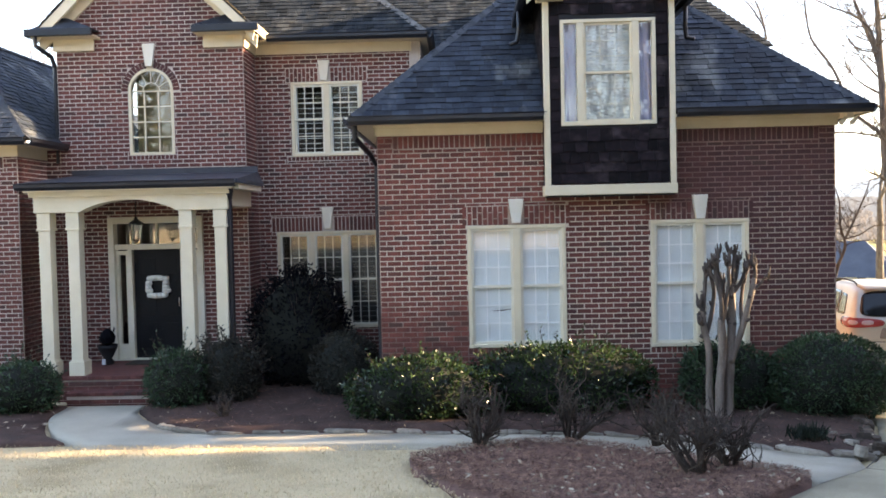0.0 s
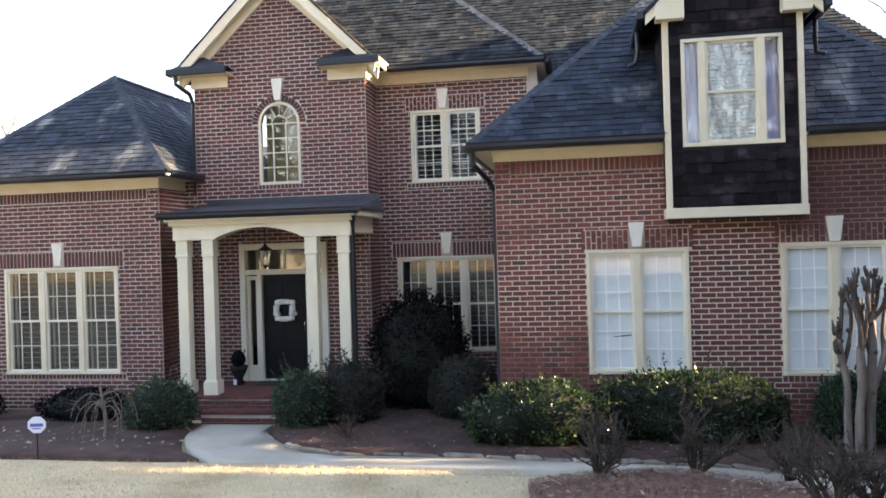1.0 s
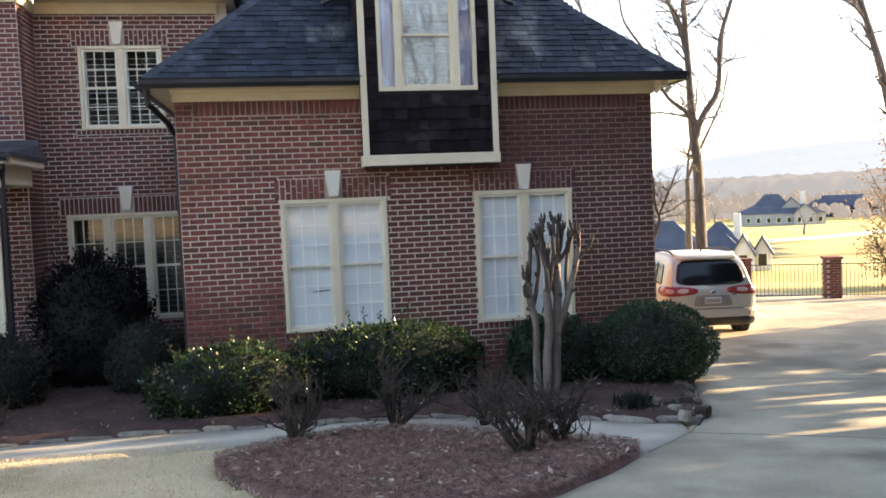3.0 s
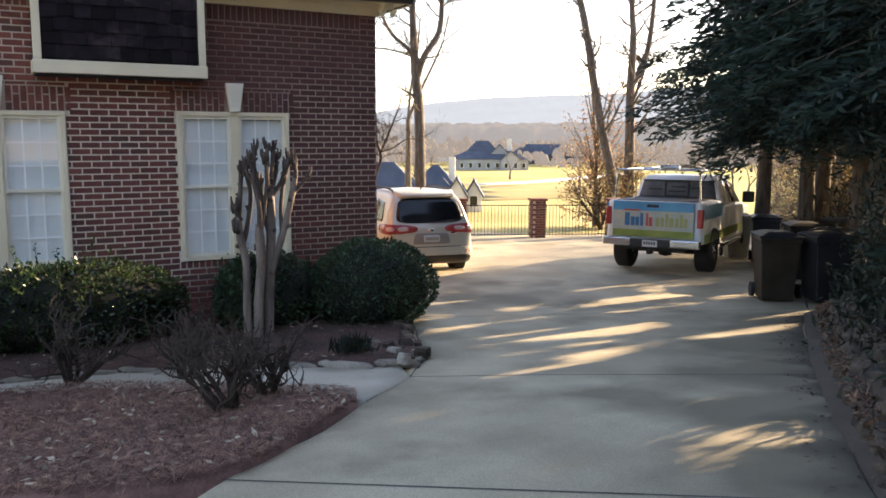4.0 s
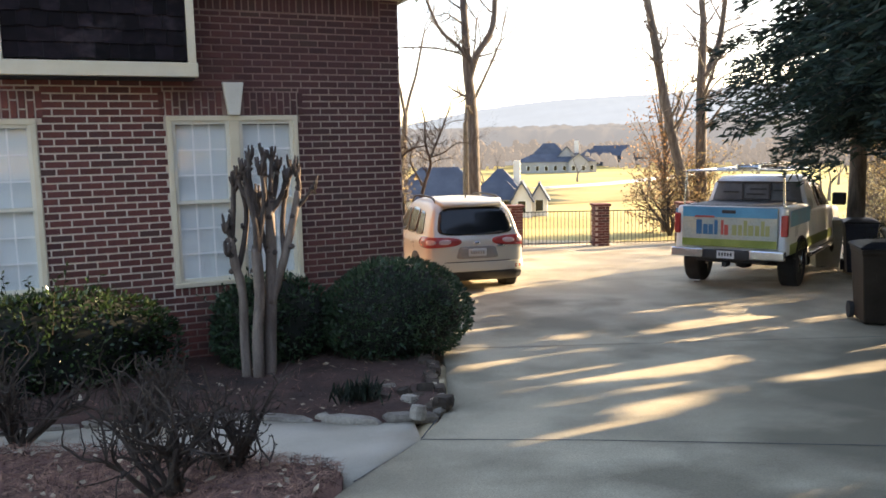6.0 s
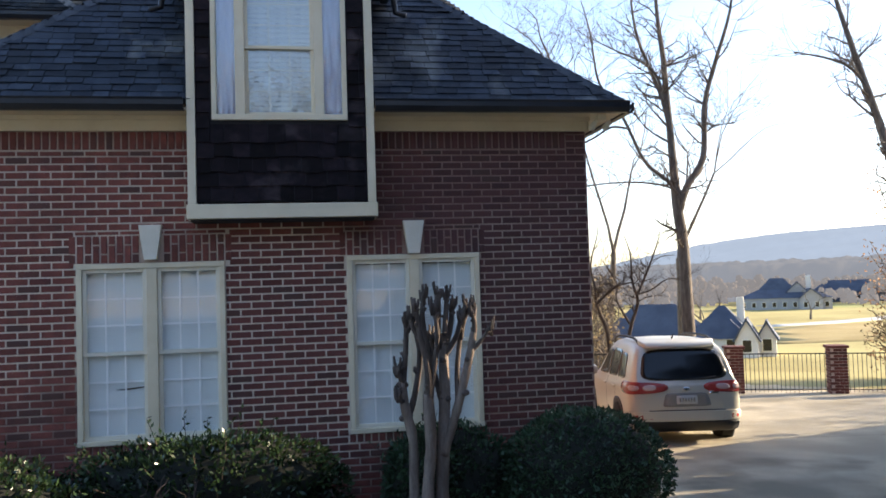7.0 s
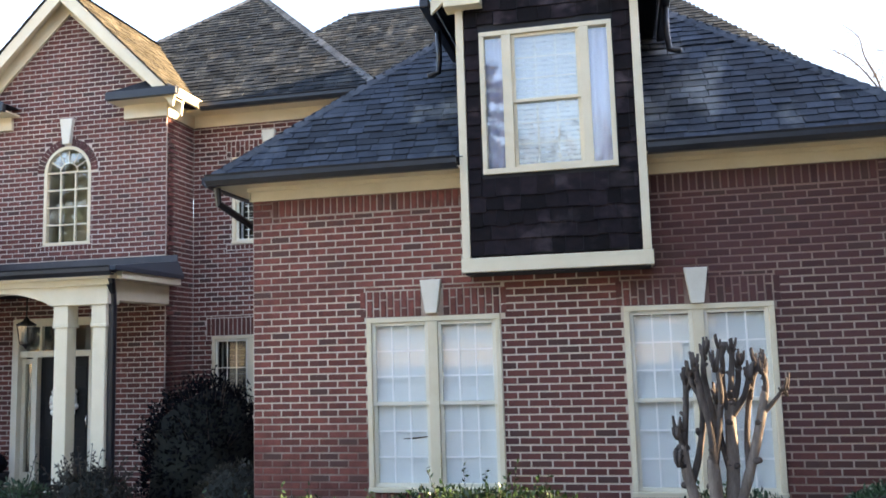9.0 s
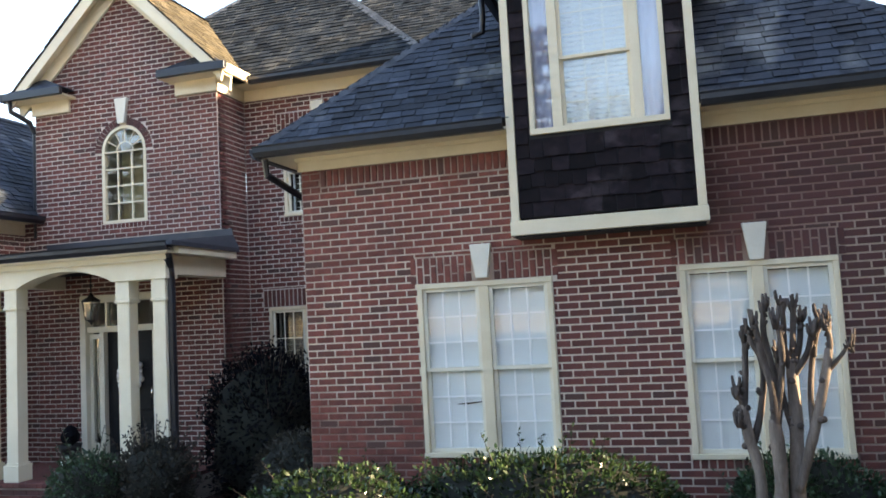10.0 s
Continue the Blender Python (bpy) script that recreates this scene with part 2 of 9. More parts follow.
RUSTLEAF = surface("rust_leaf", (0.24, 0.13, 0.07), (0.36, 0.22, 0.12), 2, 0.8, vary=0.4, trans=0.4)
IRON = surface("black_iron", (0.012, 0.012, 0.013), (0.02, 0.02, 0.02), 5, 0.5, metal=0.3)
TYRE = surface("tyre_rubber", (0.012, 0.012, 0.012), (0.02, 0.02, 0.02), 20, 0.85)
CHROME = surface("chrome", (0.7, 0.7, 0.7), (0.75, 0.75, 0.75), 4, 0.2, metal=1.0)
SILVER = surface("champagne_paint", (0.6, 0.57, 0.48), (0.64, 0.61, 0.52), 1, 0.32, metal=0.3, grain=0.05)
RECESS = surface("grey_recess", (0.26, 0.24, 0.21), (0.3, 0.28, 0.25), 3, 0.5)
SLAT = surface("slat_dim", (0.2, 0.2, 0.19), (0.25, 0.25, 0.24), 3, 0.7)
# grey for the sky reflected in the cab's rear glass, put into the colour
CABGREY = surface("cab_glass_grey", (0.07, 0.075, 0.08), (0.12, 0.125, 0.13), 3, 0.45, spec=0.25)
BINBLUE = surface("bin_blue_black", (0.012, 0.016, 0.03), (0.02, 0.026, 0.045), 3, 0.5)
CARGLASS = surface("car_glass", (0.008, 0.01, 0.012), (0.012, 0.014, 0.016), 1, 0.08)
BLACKPLASTIC = surface("black_plastic", (0.015, 0.015, 0.016), (0.025, 0.025, 0.026), 8, 0.6)
REDLAMP = surface("tail_lamp_red", (0.3, 0.03, 0.03), (0.4, 0.06, 0.05), 3, 0.2)
LAMPCLEAR = surface("lamp_clear", (0.55, 0.36, 0.34), (0.62, 0.45, 0.42), 3, 0.2)
PLATE = surface("plate", (0.55, 0.55, 0.52), (0.62, 0.62, 0.6), 6, 0.5)
TRUCKWHITE = surface("truck_white", (0.66, 0.68, 0.68), (0.72, 0.74, 0.74), 1, 0.3)
TRUCKBLUE = surface("wrap_sky_blue", (0.03, 0.2, 0.36), (0.05, 0.28, 0.45), 2, 0.35)
TRUCKCLOUD = surface("wrap_pale_cloud", (0.32, 0.37, 0.35), (0.46, 0.43, 0.33), 2.5, 0.35)
TRUCKGREEN = surface("wrap_green", (0.15, 0.2, 0.03), (0.24, 0.29, 0.06), 3, 0.35)
WRAPINK = surface("wrap_dark_blue", (0.015, 0.1, 0.2), (0.02, 0.13, 0.26), 3, 0.4)
WRAPRED = surface("wrap_red", (0.4, 0.05, 0.04), (0.45, 0.07, 0.05), 3, 0.4)
WRAPOLIVE = surface("wrap_olive", (0.26, 0.28, 0.1), (0.34, 0.34, 0.14), 3, 0.4)
BINBROWN = surface("bin_brown", (0.02, 0.014, 0.01), (0.034, 0.025, 0.018), 3, 0.6, spec=0.2)
BINDARK = surface("bin_dark", (0.009, 0.009, 0.011), (0.017, 0.017, 0.019), 3, 0.55, spec=0.25)
BINGREY = surface("bin_grey", (0.2, 0.22, 0.2), (0.27, 0.29, 0.26), 3, 0.5)
SIGNWHITE = surface("sign_white", (0.75, 0.75, 0.8), (0.8, 0.8, 0.85), 3, 0.4)
SIGNBLUE = surface("sign_blue", (0.1, 0.12, 0.4), (0.14, 0.16, 0.5), 3, 0.4)
FLOWER = surface("wreath_white", (0.72, 0.72, 0.68), (0.8, 0.8, 0.76), 20, 0.8)
MAT = surface("door_mat", (0.04, 0.03, 0.025), (0.06, 0.045, 0.035), 20, 0.95, 0.6)
SIDING = surface("pale_siding", (0.6, 0.55, 0.48), (0.68, 0.63, 0.56), 0.6, 0.8)
FARROOF = surface("far_roof", (0.045, 0.055, 0.08), (0.07, 0.085, 0.115), 0.5, 0.85)


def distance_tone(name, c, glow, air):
    """Plain far backdrop tone, with the haze before it painted in as a faint glow."""
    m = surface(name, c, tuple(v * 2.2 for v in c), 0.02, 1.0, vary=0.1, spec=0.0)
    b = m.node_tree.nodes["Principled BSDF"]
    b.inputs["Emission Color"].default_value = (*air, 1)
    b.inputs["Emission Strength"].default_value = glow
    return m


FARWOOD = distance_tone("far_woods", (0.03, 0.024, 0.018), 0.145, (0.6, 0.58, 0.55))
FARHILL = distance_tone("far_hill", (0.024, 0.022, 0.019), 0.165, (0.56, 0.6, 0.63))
FARHAZE = distance_tone("far_hazed_hill", (0.012, 0.014, 0.016), 0.29, (0.52, 0.63, 0.73))
GOLD = surface("ochre_wall", (0.4, 0.3, 0.16), (0.5, 0.38, 0.22), 1, 0.8)


# ---- mesh helpers ----
class Shape:
    """Vertices and faces gathered into one mesh."""

    def __init__(self):
        self.v, self.f = [], []

    def add(self, verts, faces):
        n = len(self.v)
        self.v += [tuple(p) for p in verts]
        self.f += [tuple(n + i for i in q) for q in faces]
        return self

    def box(self, x0, x1, y0, y1, z0, z1, m=None):
        p = [Vector(q) for q in ((x0, y0, z0), (x1, y0, z0), (x1, y1, z0), (x0, y1, z0), (x0, y0, z1), (x1, y0, z1), (x1, y1, z1), (x0, y1, z1))]
        return self.add([m @ q for q in p] if m else p, [(0, 3, 2, 1), (4, 5, 6, 7), (0, 1, 5, 4), (1, 2, 6, 5), (2, 3, 7, 6), (3, 0, 4, 7)])

    def prism(self, poly, a, b, axis="y"):
        """A polygon (two coordinates in the plane across axis) pushed from a to b."""
        put = {"x": lambda p, d: (d, p[0], p[1]), "y": lambda p, d: (p[0], d, p[1]), "z": lambda p, d: (p[0], p[1], d)}[axis]
        k = len(poly)
        self.add([put(p, a) for p in poly] + [put(p, b) for p in poly], [tuple(range(k)), tuple(range(2 * k - 1, k - 1, -1))] + [(i, k + i, k + (i + 1) % k, (i + 1) % k) for i in range(k)])
        return self

    def slab3(self, poly, thick):
        """A flat polygon in space with thickness below it."""
        p = [Vector(q) for q in poly]
        nrm = (p[1] - p[0]).cross(p[2] - p[0]).normalized()
        k = len(p)
        return self.add(p + [q - nrm * thick for q in p], [tuple(range(k)), tuple(range(2 * k - 1, k - 1, -1))] + [(i, k + i, k + (i + 1) % k, (i + 1) % k) for i in range(k)])

    def tube(self, pts, radii, sides=6, cap=True):
        pts = [Vector(p) for p in pts]
        n0 = len(self.v)
        for i, p in enumerate(pts):
            d = (pts[min(i + 1, len(pts) - 1)] - pts[max(i - 1, 0)]).normalized()
            u = d.orthogonal().normalized() if abs(d.z) > 0.9 else d.cross(Vector((0, 0, 1))).normalized()
            if i == 0:
                pu = u
            u = (pu - d * pu.dot(d)).normalized() if (pu - d * pu.dot(d)).length > 0.1 else u
            pu = u
            w = d.cross(u)
            r = radii[i] if hasattr(radii, "__len__") else radii
            for k in range(sides):
                a = 2 * math.pi * k / sides
                self.v.append(tuple(p + (u * math.cos(a) + w * math.sin(a)) * r))
        for i in range(len(pts) - 1):
            for k in range(sides):
                a, b = n0 + i * sides + k, n0 + i * sides + (k + 1) % sides
                self.f.append((a, b, b + sides, a + sides))
        if cap:
            self.f.append(tuple(n0 + k for k in range(sides))[::-1])
            self.f.append(tuple(n0 + (len(pts) - 1) * sides + k for k in range(sides)))
        return self

    def lathe(self, prof, cx=0, cy=0, sides=20, axis="z"):
        n0 = len(self.v)
        for r, h in prof:
            for k in range(sides):
                a = 2 * math.pi * k / sides
                c, s = r * math.cos(a), r * math.sin(a)
                self.v.append((cx + c, cy + s, h) if axis == "z" else (cx + c, h, cy + s))
        for i in range(len(prof) - 1):
            for k in range(sides):
                a, b = n0 + i * sides + k, n0 + i * sides + (k + 1) % sides
                self.f.append((a, b, b + sides, a + sides))
        self.f.append(tuple(n0 + k for k in range(sides))[::-1])
        self.f.append(tuple(n0 + (len(prof) - 1) * sides + k for k in range(sides)))
        return self

    def loft(self, rings):
        n0, k = len(self.v), len(rings[0])
        for r in rings:
            self.v += [tuple(p) for p in r]
        for i in range(len(rings) - 1):
            for j in range(k):
                a, b = n0 + i * k + j, n0 + i * k + (j + 1) % k
                self.f.append((a, b, b + k, a + k))
        self.f.append(tuple(n0 + j for j in range(k))[::-1])
        self.f.append(tuple(n0 + (len(rings) - 1) * k + j for j in range(k)))
        return self

    def moved(self, m):
        self.v = [tuple(m @ Vector(p)) for p in self.v]
        return self

    def mesh(self, name):
        me = bpy.data.meshes.new(name)
        me.from_pydata(self.v, [], self.f)
        me.validate()
        bm = bmesh.new()
        bm.from_mesh(me)
        bmesh.ops.recalc_face_normals(bm, faces=bm.faces)
        bm.to_mesh(me)
        bm.free()
        return me


def part(name, shape, material, parent=None, label="", bevel=0.0, smooth=False, sub=0, kind=""):
    """One mesh object under a thing, or at top level."""
    me = shape if isinstance(shape, bpy.types.Mesh) else shape.mesh(name)
    if not me.materials:
        me.materials.append(material)
    ob = new(name, me)
    ob.parent = parent
    if smooth:
        for p in me.polygons:
            p.use_smooth = True
    if bevel:
        md = ob.modifiers.new("bevel", "BEVEL")
        md.width, md.segments, md.limit_method = bevel, 2, "ANGLE"
    if sub:
        md = ob.modifiers.new("sub", "SUBSURF")
        md.levels = md.render_levels = sub
    return tagged(ob, label=label, kind=kind)


def thing(name, label, category, at=None, group="", kind=""):
    ob = new(name)
    if at is not None:
        ob.matrix_world = at
    return tagged(ob, label, category, group, kind)


def quads(name, centres, us, ws, material, parent=None, kind="", label=""):
    """Many small four-cornered leaves from numpy arrays of centres and half-axes."""
    n = len(centres)
    v = np.stack([centres - us, centres + ws * 0.9 - us * 0.1, centres + us, centres - ws * 0.9 - us * 0.1], 1).reshape(-1, 3)
    me = bpy.data.meshes.new(name)
    me.vertices.add(4 * n)
    me.vertices.foreach_set("co", v.astype(np.float32).ravel())
    me.loops.add(4 * n)
    me.loops.foreach_set("vertex_index", np.arange(4 * n, dtype=np.int32))
    me.polygons.add(n)
    me.polygons.foreach_set("loop_start", np.arange(0, 4 * n, 4, dtype=np.int32))
    me.update(calc_edges=True)
    me.materials.append(material)
    ob = new(name, me)
    ob.parent = parent
    return tagged(ob, label=label, kind=kind)


def unit(a):
    return a / np.maximum(np.linalg.norm(a, axis=-1, keepdims=True), 1e-9)


# ---- lie of the land ----
G_Y = (-60, -40, -16, -12.6, -10.5, -8.75, -4.6, -3.4, -1, 3)
G_Z = (3.6, 3.0, 1.1, 0.72, 0.42, 0.2, -0.28, -0.42, -0.55, -0.6)


def near_ground(x, y):
    z = np.interp(y, G_Y, G_Z) - 0.02 * np.clip(x - 6.5, 0, 14)
    return z - 0.035 * np.clip(y, 0, 12) * np.clip((x - 5) / 2, 0, 1)


def ground_z(x, y):
    """Yard near the house, then a fall to the golf course, then far hills."""
    x, y = np.asarray(x, float), np.asarray(y, float)
    z = near_ground(x, y)
    d = np.hypot(x - 3, y + 4)
    away = np.clip(((x - 3) * 0.55 + (y + 4) * 0.83 - 21.5) / 55.0, 0, 1)
    fall = away * away * (3 - 2 * away)
    z = z * (1 - fall) - 7.6 * fall
    far = np.clip((d - 330) / 600, 0, 1)
    z = z + far * far * (np.clip(24 + 0.085 * (x - 260), 14, 62) + 5 * np.sin(x * 0.011 + 1.3) + 4 * np.sin(x * 0.023 + y * 0.004))
    return z


# ---- ground ----
def smooth_line(pts, n=6):
    """A curve through the points."""
    out = []
    for i in range(len(pts) - 1):
        p0, p1, p2, p3 = (Vector(pts[min(max(j, 0), len(pts) - 1)]) for j in (i - 1, i, i + 1, i + 2))
        for k in range(n):
            t = k / n
            out.append(tuple(0.5 * (2 * p1 + (p2 - p0) * t + (2 * p0 - 5 * p1 + 4 * p2 - p3) * t * t + (3 * p1 - p0 - 3 * p2 + p3) * t ** 3)))
    return out + [tuple(pts[-1])]


DRIVE_LEFT = smooth_line([(-6.0, -15.5), (-1.2, -11.4), (1.4, -8.2), (3.0, -6.25), (3.98, -5.44), (4.66, -4.71), (5.45, -3.95), (6.05, -3.1), (6.55, -2.0), (6.95, -0.9), (7.1, 1.0)])
DRIVE_RIGHT = smooth_line([(16.5, 1.0), (15.5, -2.2), (12.0, -3.4), (8.9, -5.85), (7.0, -7.44), (5.63, -8.63), (4.0, -10.6), (0.5, -15.5), (-2.0, -18.5)])
EDGING = smooth_line([(-3.15, -0.9), (-2.75, -1.3), (-2.2, -1.5), (-1.4, -1.54), (-0.15, -1.58), (1.0, -1.74), (2.75, -1.92), (4.2, -2.45), (5.3, -3.25), (5.85, -3.3), (6.05, -2.95)])
WALK_LOW = [(5.44, -3.97), (5.06, -4.33), (4.68, -4.68)] + smooth_line([(4.6, -4.56), (4.34, -3.98), (3.4, -2.98), (2.2, -2.36), (0.9, -2.3), (-0.6, -2.24), (-1.94, -2.17), (-3.0, -2.12), (-3.75, -2.06), (-4.35, -1.5), (-4.8, -0.85), (-5.1, -0.2), (-5.2, 0.62)])
ISLAND = smooth_line([(0.62, -3.15), (1.2, -2.75), (2.2, -2.42), (3.4, -3.02), (4.35, -4.0), (4.62, -4.6), (3.95, -5.4), (3.1, -6.1), (2.2, -5.9), (1.25, -4.9), (0.75, -3.8), (0.62, -3.15)])[:-1]
DRIVE = DRIVE_LEFT + [(7.1, 12.0), (15.0, 11.9), (20.6, 10.6), (19.5, 5.0)] + DRIVE_RIGHT


def inside_poly(x, y, poly):
    hit = np.zeros(np.shape(x), bool)
    for (xa, ya), (xb, yb) in zip(poly, poly[1:] + poly[:1]):
        if ya != yb:
            hit ^= ((ya > y) != (yb > y)) & (x < (xb - xa) * (y - ya) / (yb - ya) + xa)
    return hit


def near_then_far(mid, half, fine, count, grow):
    near = np.arange(-half, half + 0.01, fine)
    out, d = [half], fine
    for i in range(count):
        d *= grow
        out.append(out[-1] + d)
    far = np.array(out[1:])
    return np.concatenate([-far[::-1], near, far]) + mid


gx, gy = near_then_far(4.0, 15.0, 0.25, 56, 1.105), near_then_far(-3.0, 15.0, 0.25, 56, 1.105)
GX, GY = np.meshgrid(gx, gy)
GZ = ground_z(GX, GY)
for laid in (DRIVE, ISLAND, EDGING + WALK_LOW):
    GZ -= 0.09 * inside_poly(GX, GY, laid)
gs = Shape()
gs.v = list(zip(GX.ravel().tolist(), GY.ravel().tolist(), GZ.ravel().tolist()))
nx_ = len(gx)
gs.f = [(j * nx_ + i, j * nx_ + i + 1, (j + 1) * nx_ + i + 1, (j + 1) * nx_ + i) for j in range(len(gy) - 1) for i in range(nx_ - 1)]
gm = gs.mesh("ground")
gm.materials.append(LAWN)
gm.materials.append(FAIRWAY)
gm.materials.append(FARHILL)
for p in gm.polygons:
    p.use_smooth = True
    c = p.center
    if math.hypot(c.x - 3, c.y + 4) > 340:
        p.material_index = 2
    elif (c.x - 3) * 0.55 + (c.y + 4) * 0.83 > 22:
        p.material_index = 1
tagged(new("ground", gm), "straw-coloured dormant lawn running out to a golf course and hills", "ground", kind="structure")


def sheet(name, poly, lift, material, label, category, step=0.5, depth=0.12, mound=0.0):
    """A flat-laid area draped over the ground, with a rim going down."""
    bm = bmesh.new()
    bm.faces.new([bm.verts.new((x, y, 0)) for x, y in poly])
    xs, ys = [p[0] for p in poly], [p[1] for p in poly]
    for k in range(int(min(xs) / step), int(max(xs) / step) + 1):
        bmesh.ops.bisect_plane(bm, geom=bm.verts[:] + bm.edges[:] + bm.faces[:], plane_co=(k * step, 0, 0), plane_no=(1, 0, 0))
    for k in range(int(min(ys) / step) - 1, int(max(ys) / step) + 1):
        bmesh.ops.bisect_plane(bm, geom=bm.verts[:] + bm.edges[:] + bm.faces[:], plane_co=(0, k * step, 0), plane_no=(0, 1, 0))
    rim = {v for e in bm.edges if e.is_boundary for v in e.verts}
    for v in bm.verts:
        up = lift if v in rim else lift + mound * (0.8 + 0.5 * noise.noise((v.co.x * 0.9, v.co.y * 0.9, 3)))
        v.co.z = float(ground_z(v.co.x, v.co.y)) + up
    res = bmesh.ops.extrude_edge_only(bm, edges=[e for e in bm.edges if e.is_boundary])
    for el in res["geom"]:
        if isinstance(el, bmesh.types.BMVert):
            el.co.z -= depth
    bmesh.ops.recalc_face_normals(bm, faces=bm.faces)
    me = bpy.data.meshes.new(name)
    bm.to_mesh(me)
    bm.free()
    for p in me.polygons:
        p.use_smooth = True
    me.materials.append(material)
    return tagged(new(name, me), label, category, kind="structure")


sheet("driveway", DRIVE, 0.03, CONCRETE, "pale concrete driveway with saw-cut joints, light stains, and moss and shade painted along its right edge", "driveway")
sheet("front_walk", EDGING[:-9] + WALK_LOW + [(-3.95, 0.62), (-3.9, 0.1), (-3.6, -0.4)], 0.035, WALKWAY, "grey concrete front walk curving to the brick steps", "path")
sheet("house_bed", EDGING + [(6.5, -1.9), (6.9, -0.8), (7.05, 0.3), (0.0, 0.3), (0.0, 3.7), (-2.8, 3.7), (-2.8, 1.0), (-3.9, 0.9), (-3.85, 0.1), (-3.5, -0.4)], 0.05, SHADEDBROWN, "mulch bed along the house, coloured dark brown for its shade", "flower bed", mound=0.07)
sheet("island_bed", ISLAND, 0.05, MULCH, "reddish brown pine straw island bed with leaf litter", "flower bed", mound=0.06)
sheet("entry_bed", [(-5.25, 0.62), (-5.15, -0.2), (-4.85, -0.9), (-4.5, -1.5), (-4.0, -2.0), (-5.0, -2.06), (-6.5, -2.0), (-8.5, -2.1), (-12.0, -2.2), (-12.0, 1.9), (-6.4, 1.9), (-6.2, 0.9)], 0.045, SHADEDBROWN, "mulch bed in front of the brick wing, coloured dark brown for its shade", "flower bed", mound=0.05)
for a, b in (((4.66, -4.7), (5.46, -3.94)), ((5.46, -3.94), (6.06, -3.08)), ((5.43, -3.97), (8.95, -6.9)), ((3.1, -6.12), (5.8, -8.7)), ((6.9, -0.6), (12.6, -3.0)), ((7.2, 4.2), (18.8, 3.4))):
    js = Shape()
    n = 24
    wv = Vector((b[1] - a[1], a[0] - b[0])).normalized() * 0.008
    pts = [(a[0] + (b[0] - a[0]) * i / n, a[1] + (b[1] - a[1]) * i / n) for i in range(n + 1)]
    for i in range(n):
        (x0, y0), (x1, y1) = pts[i], pts[i + 1]
        js.add([(x + s * wv.x, y + s * wv.y, float(ground_z(x, y)) + 0.034) for x, y, s in ((x0, y0, 1), (x1, y1, 1), (x1, y1, -1), (x0, y0, -1))], [(0, 1, 2, 3)])
    tagged(part("trim", js, JOINT, None, "dark joint sawn across the concrete drive", kind="structure"), category="joint")


# ---- brick walls ----
BL, BH, JT = 0.222, 0.0782, 0.0165  # brick pitch along, pitch up, joint
FULL = {}


def brick_mesh(lu, lv, material, name="brick"):
    key = (round(lu, 3), round(lv, 3), material.name)
    if key not in FULL:
        s = Shape()
        c, d = 0.004, 0.009
        s.add([(0, 0, 0), (lu, 0, 0), (lu, 0, lv), (0, 0, lv), (c, -d, c), (lu - c, -d, c), (lu - c, -d, lv - c), (c, -d, lv - c)], [(4, 5, 6, 7), (0, 1, 5, 4), (1, 2, 6, 5), (2, 3, 7, 6), (3, 0, 4, 7)])
        FULL[key] = s.mesh(name)
        FULL[key].materials.append(material)
    return FULL[key]


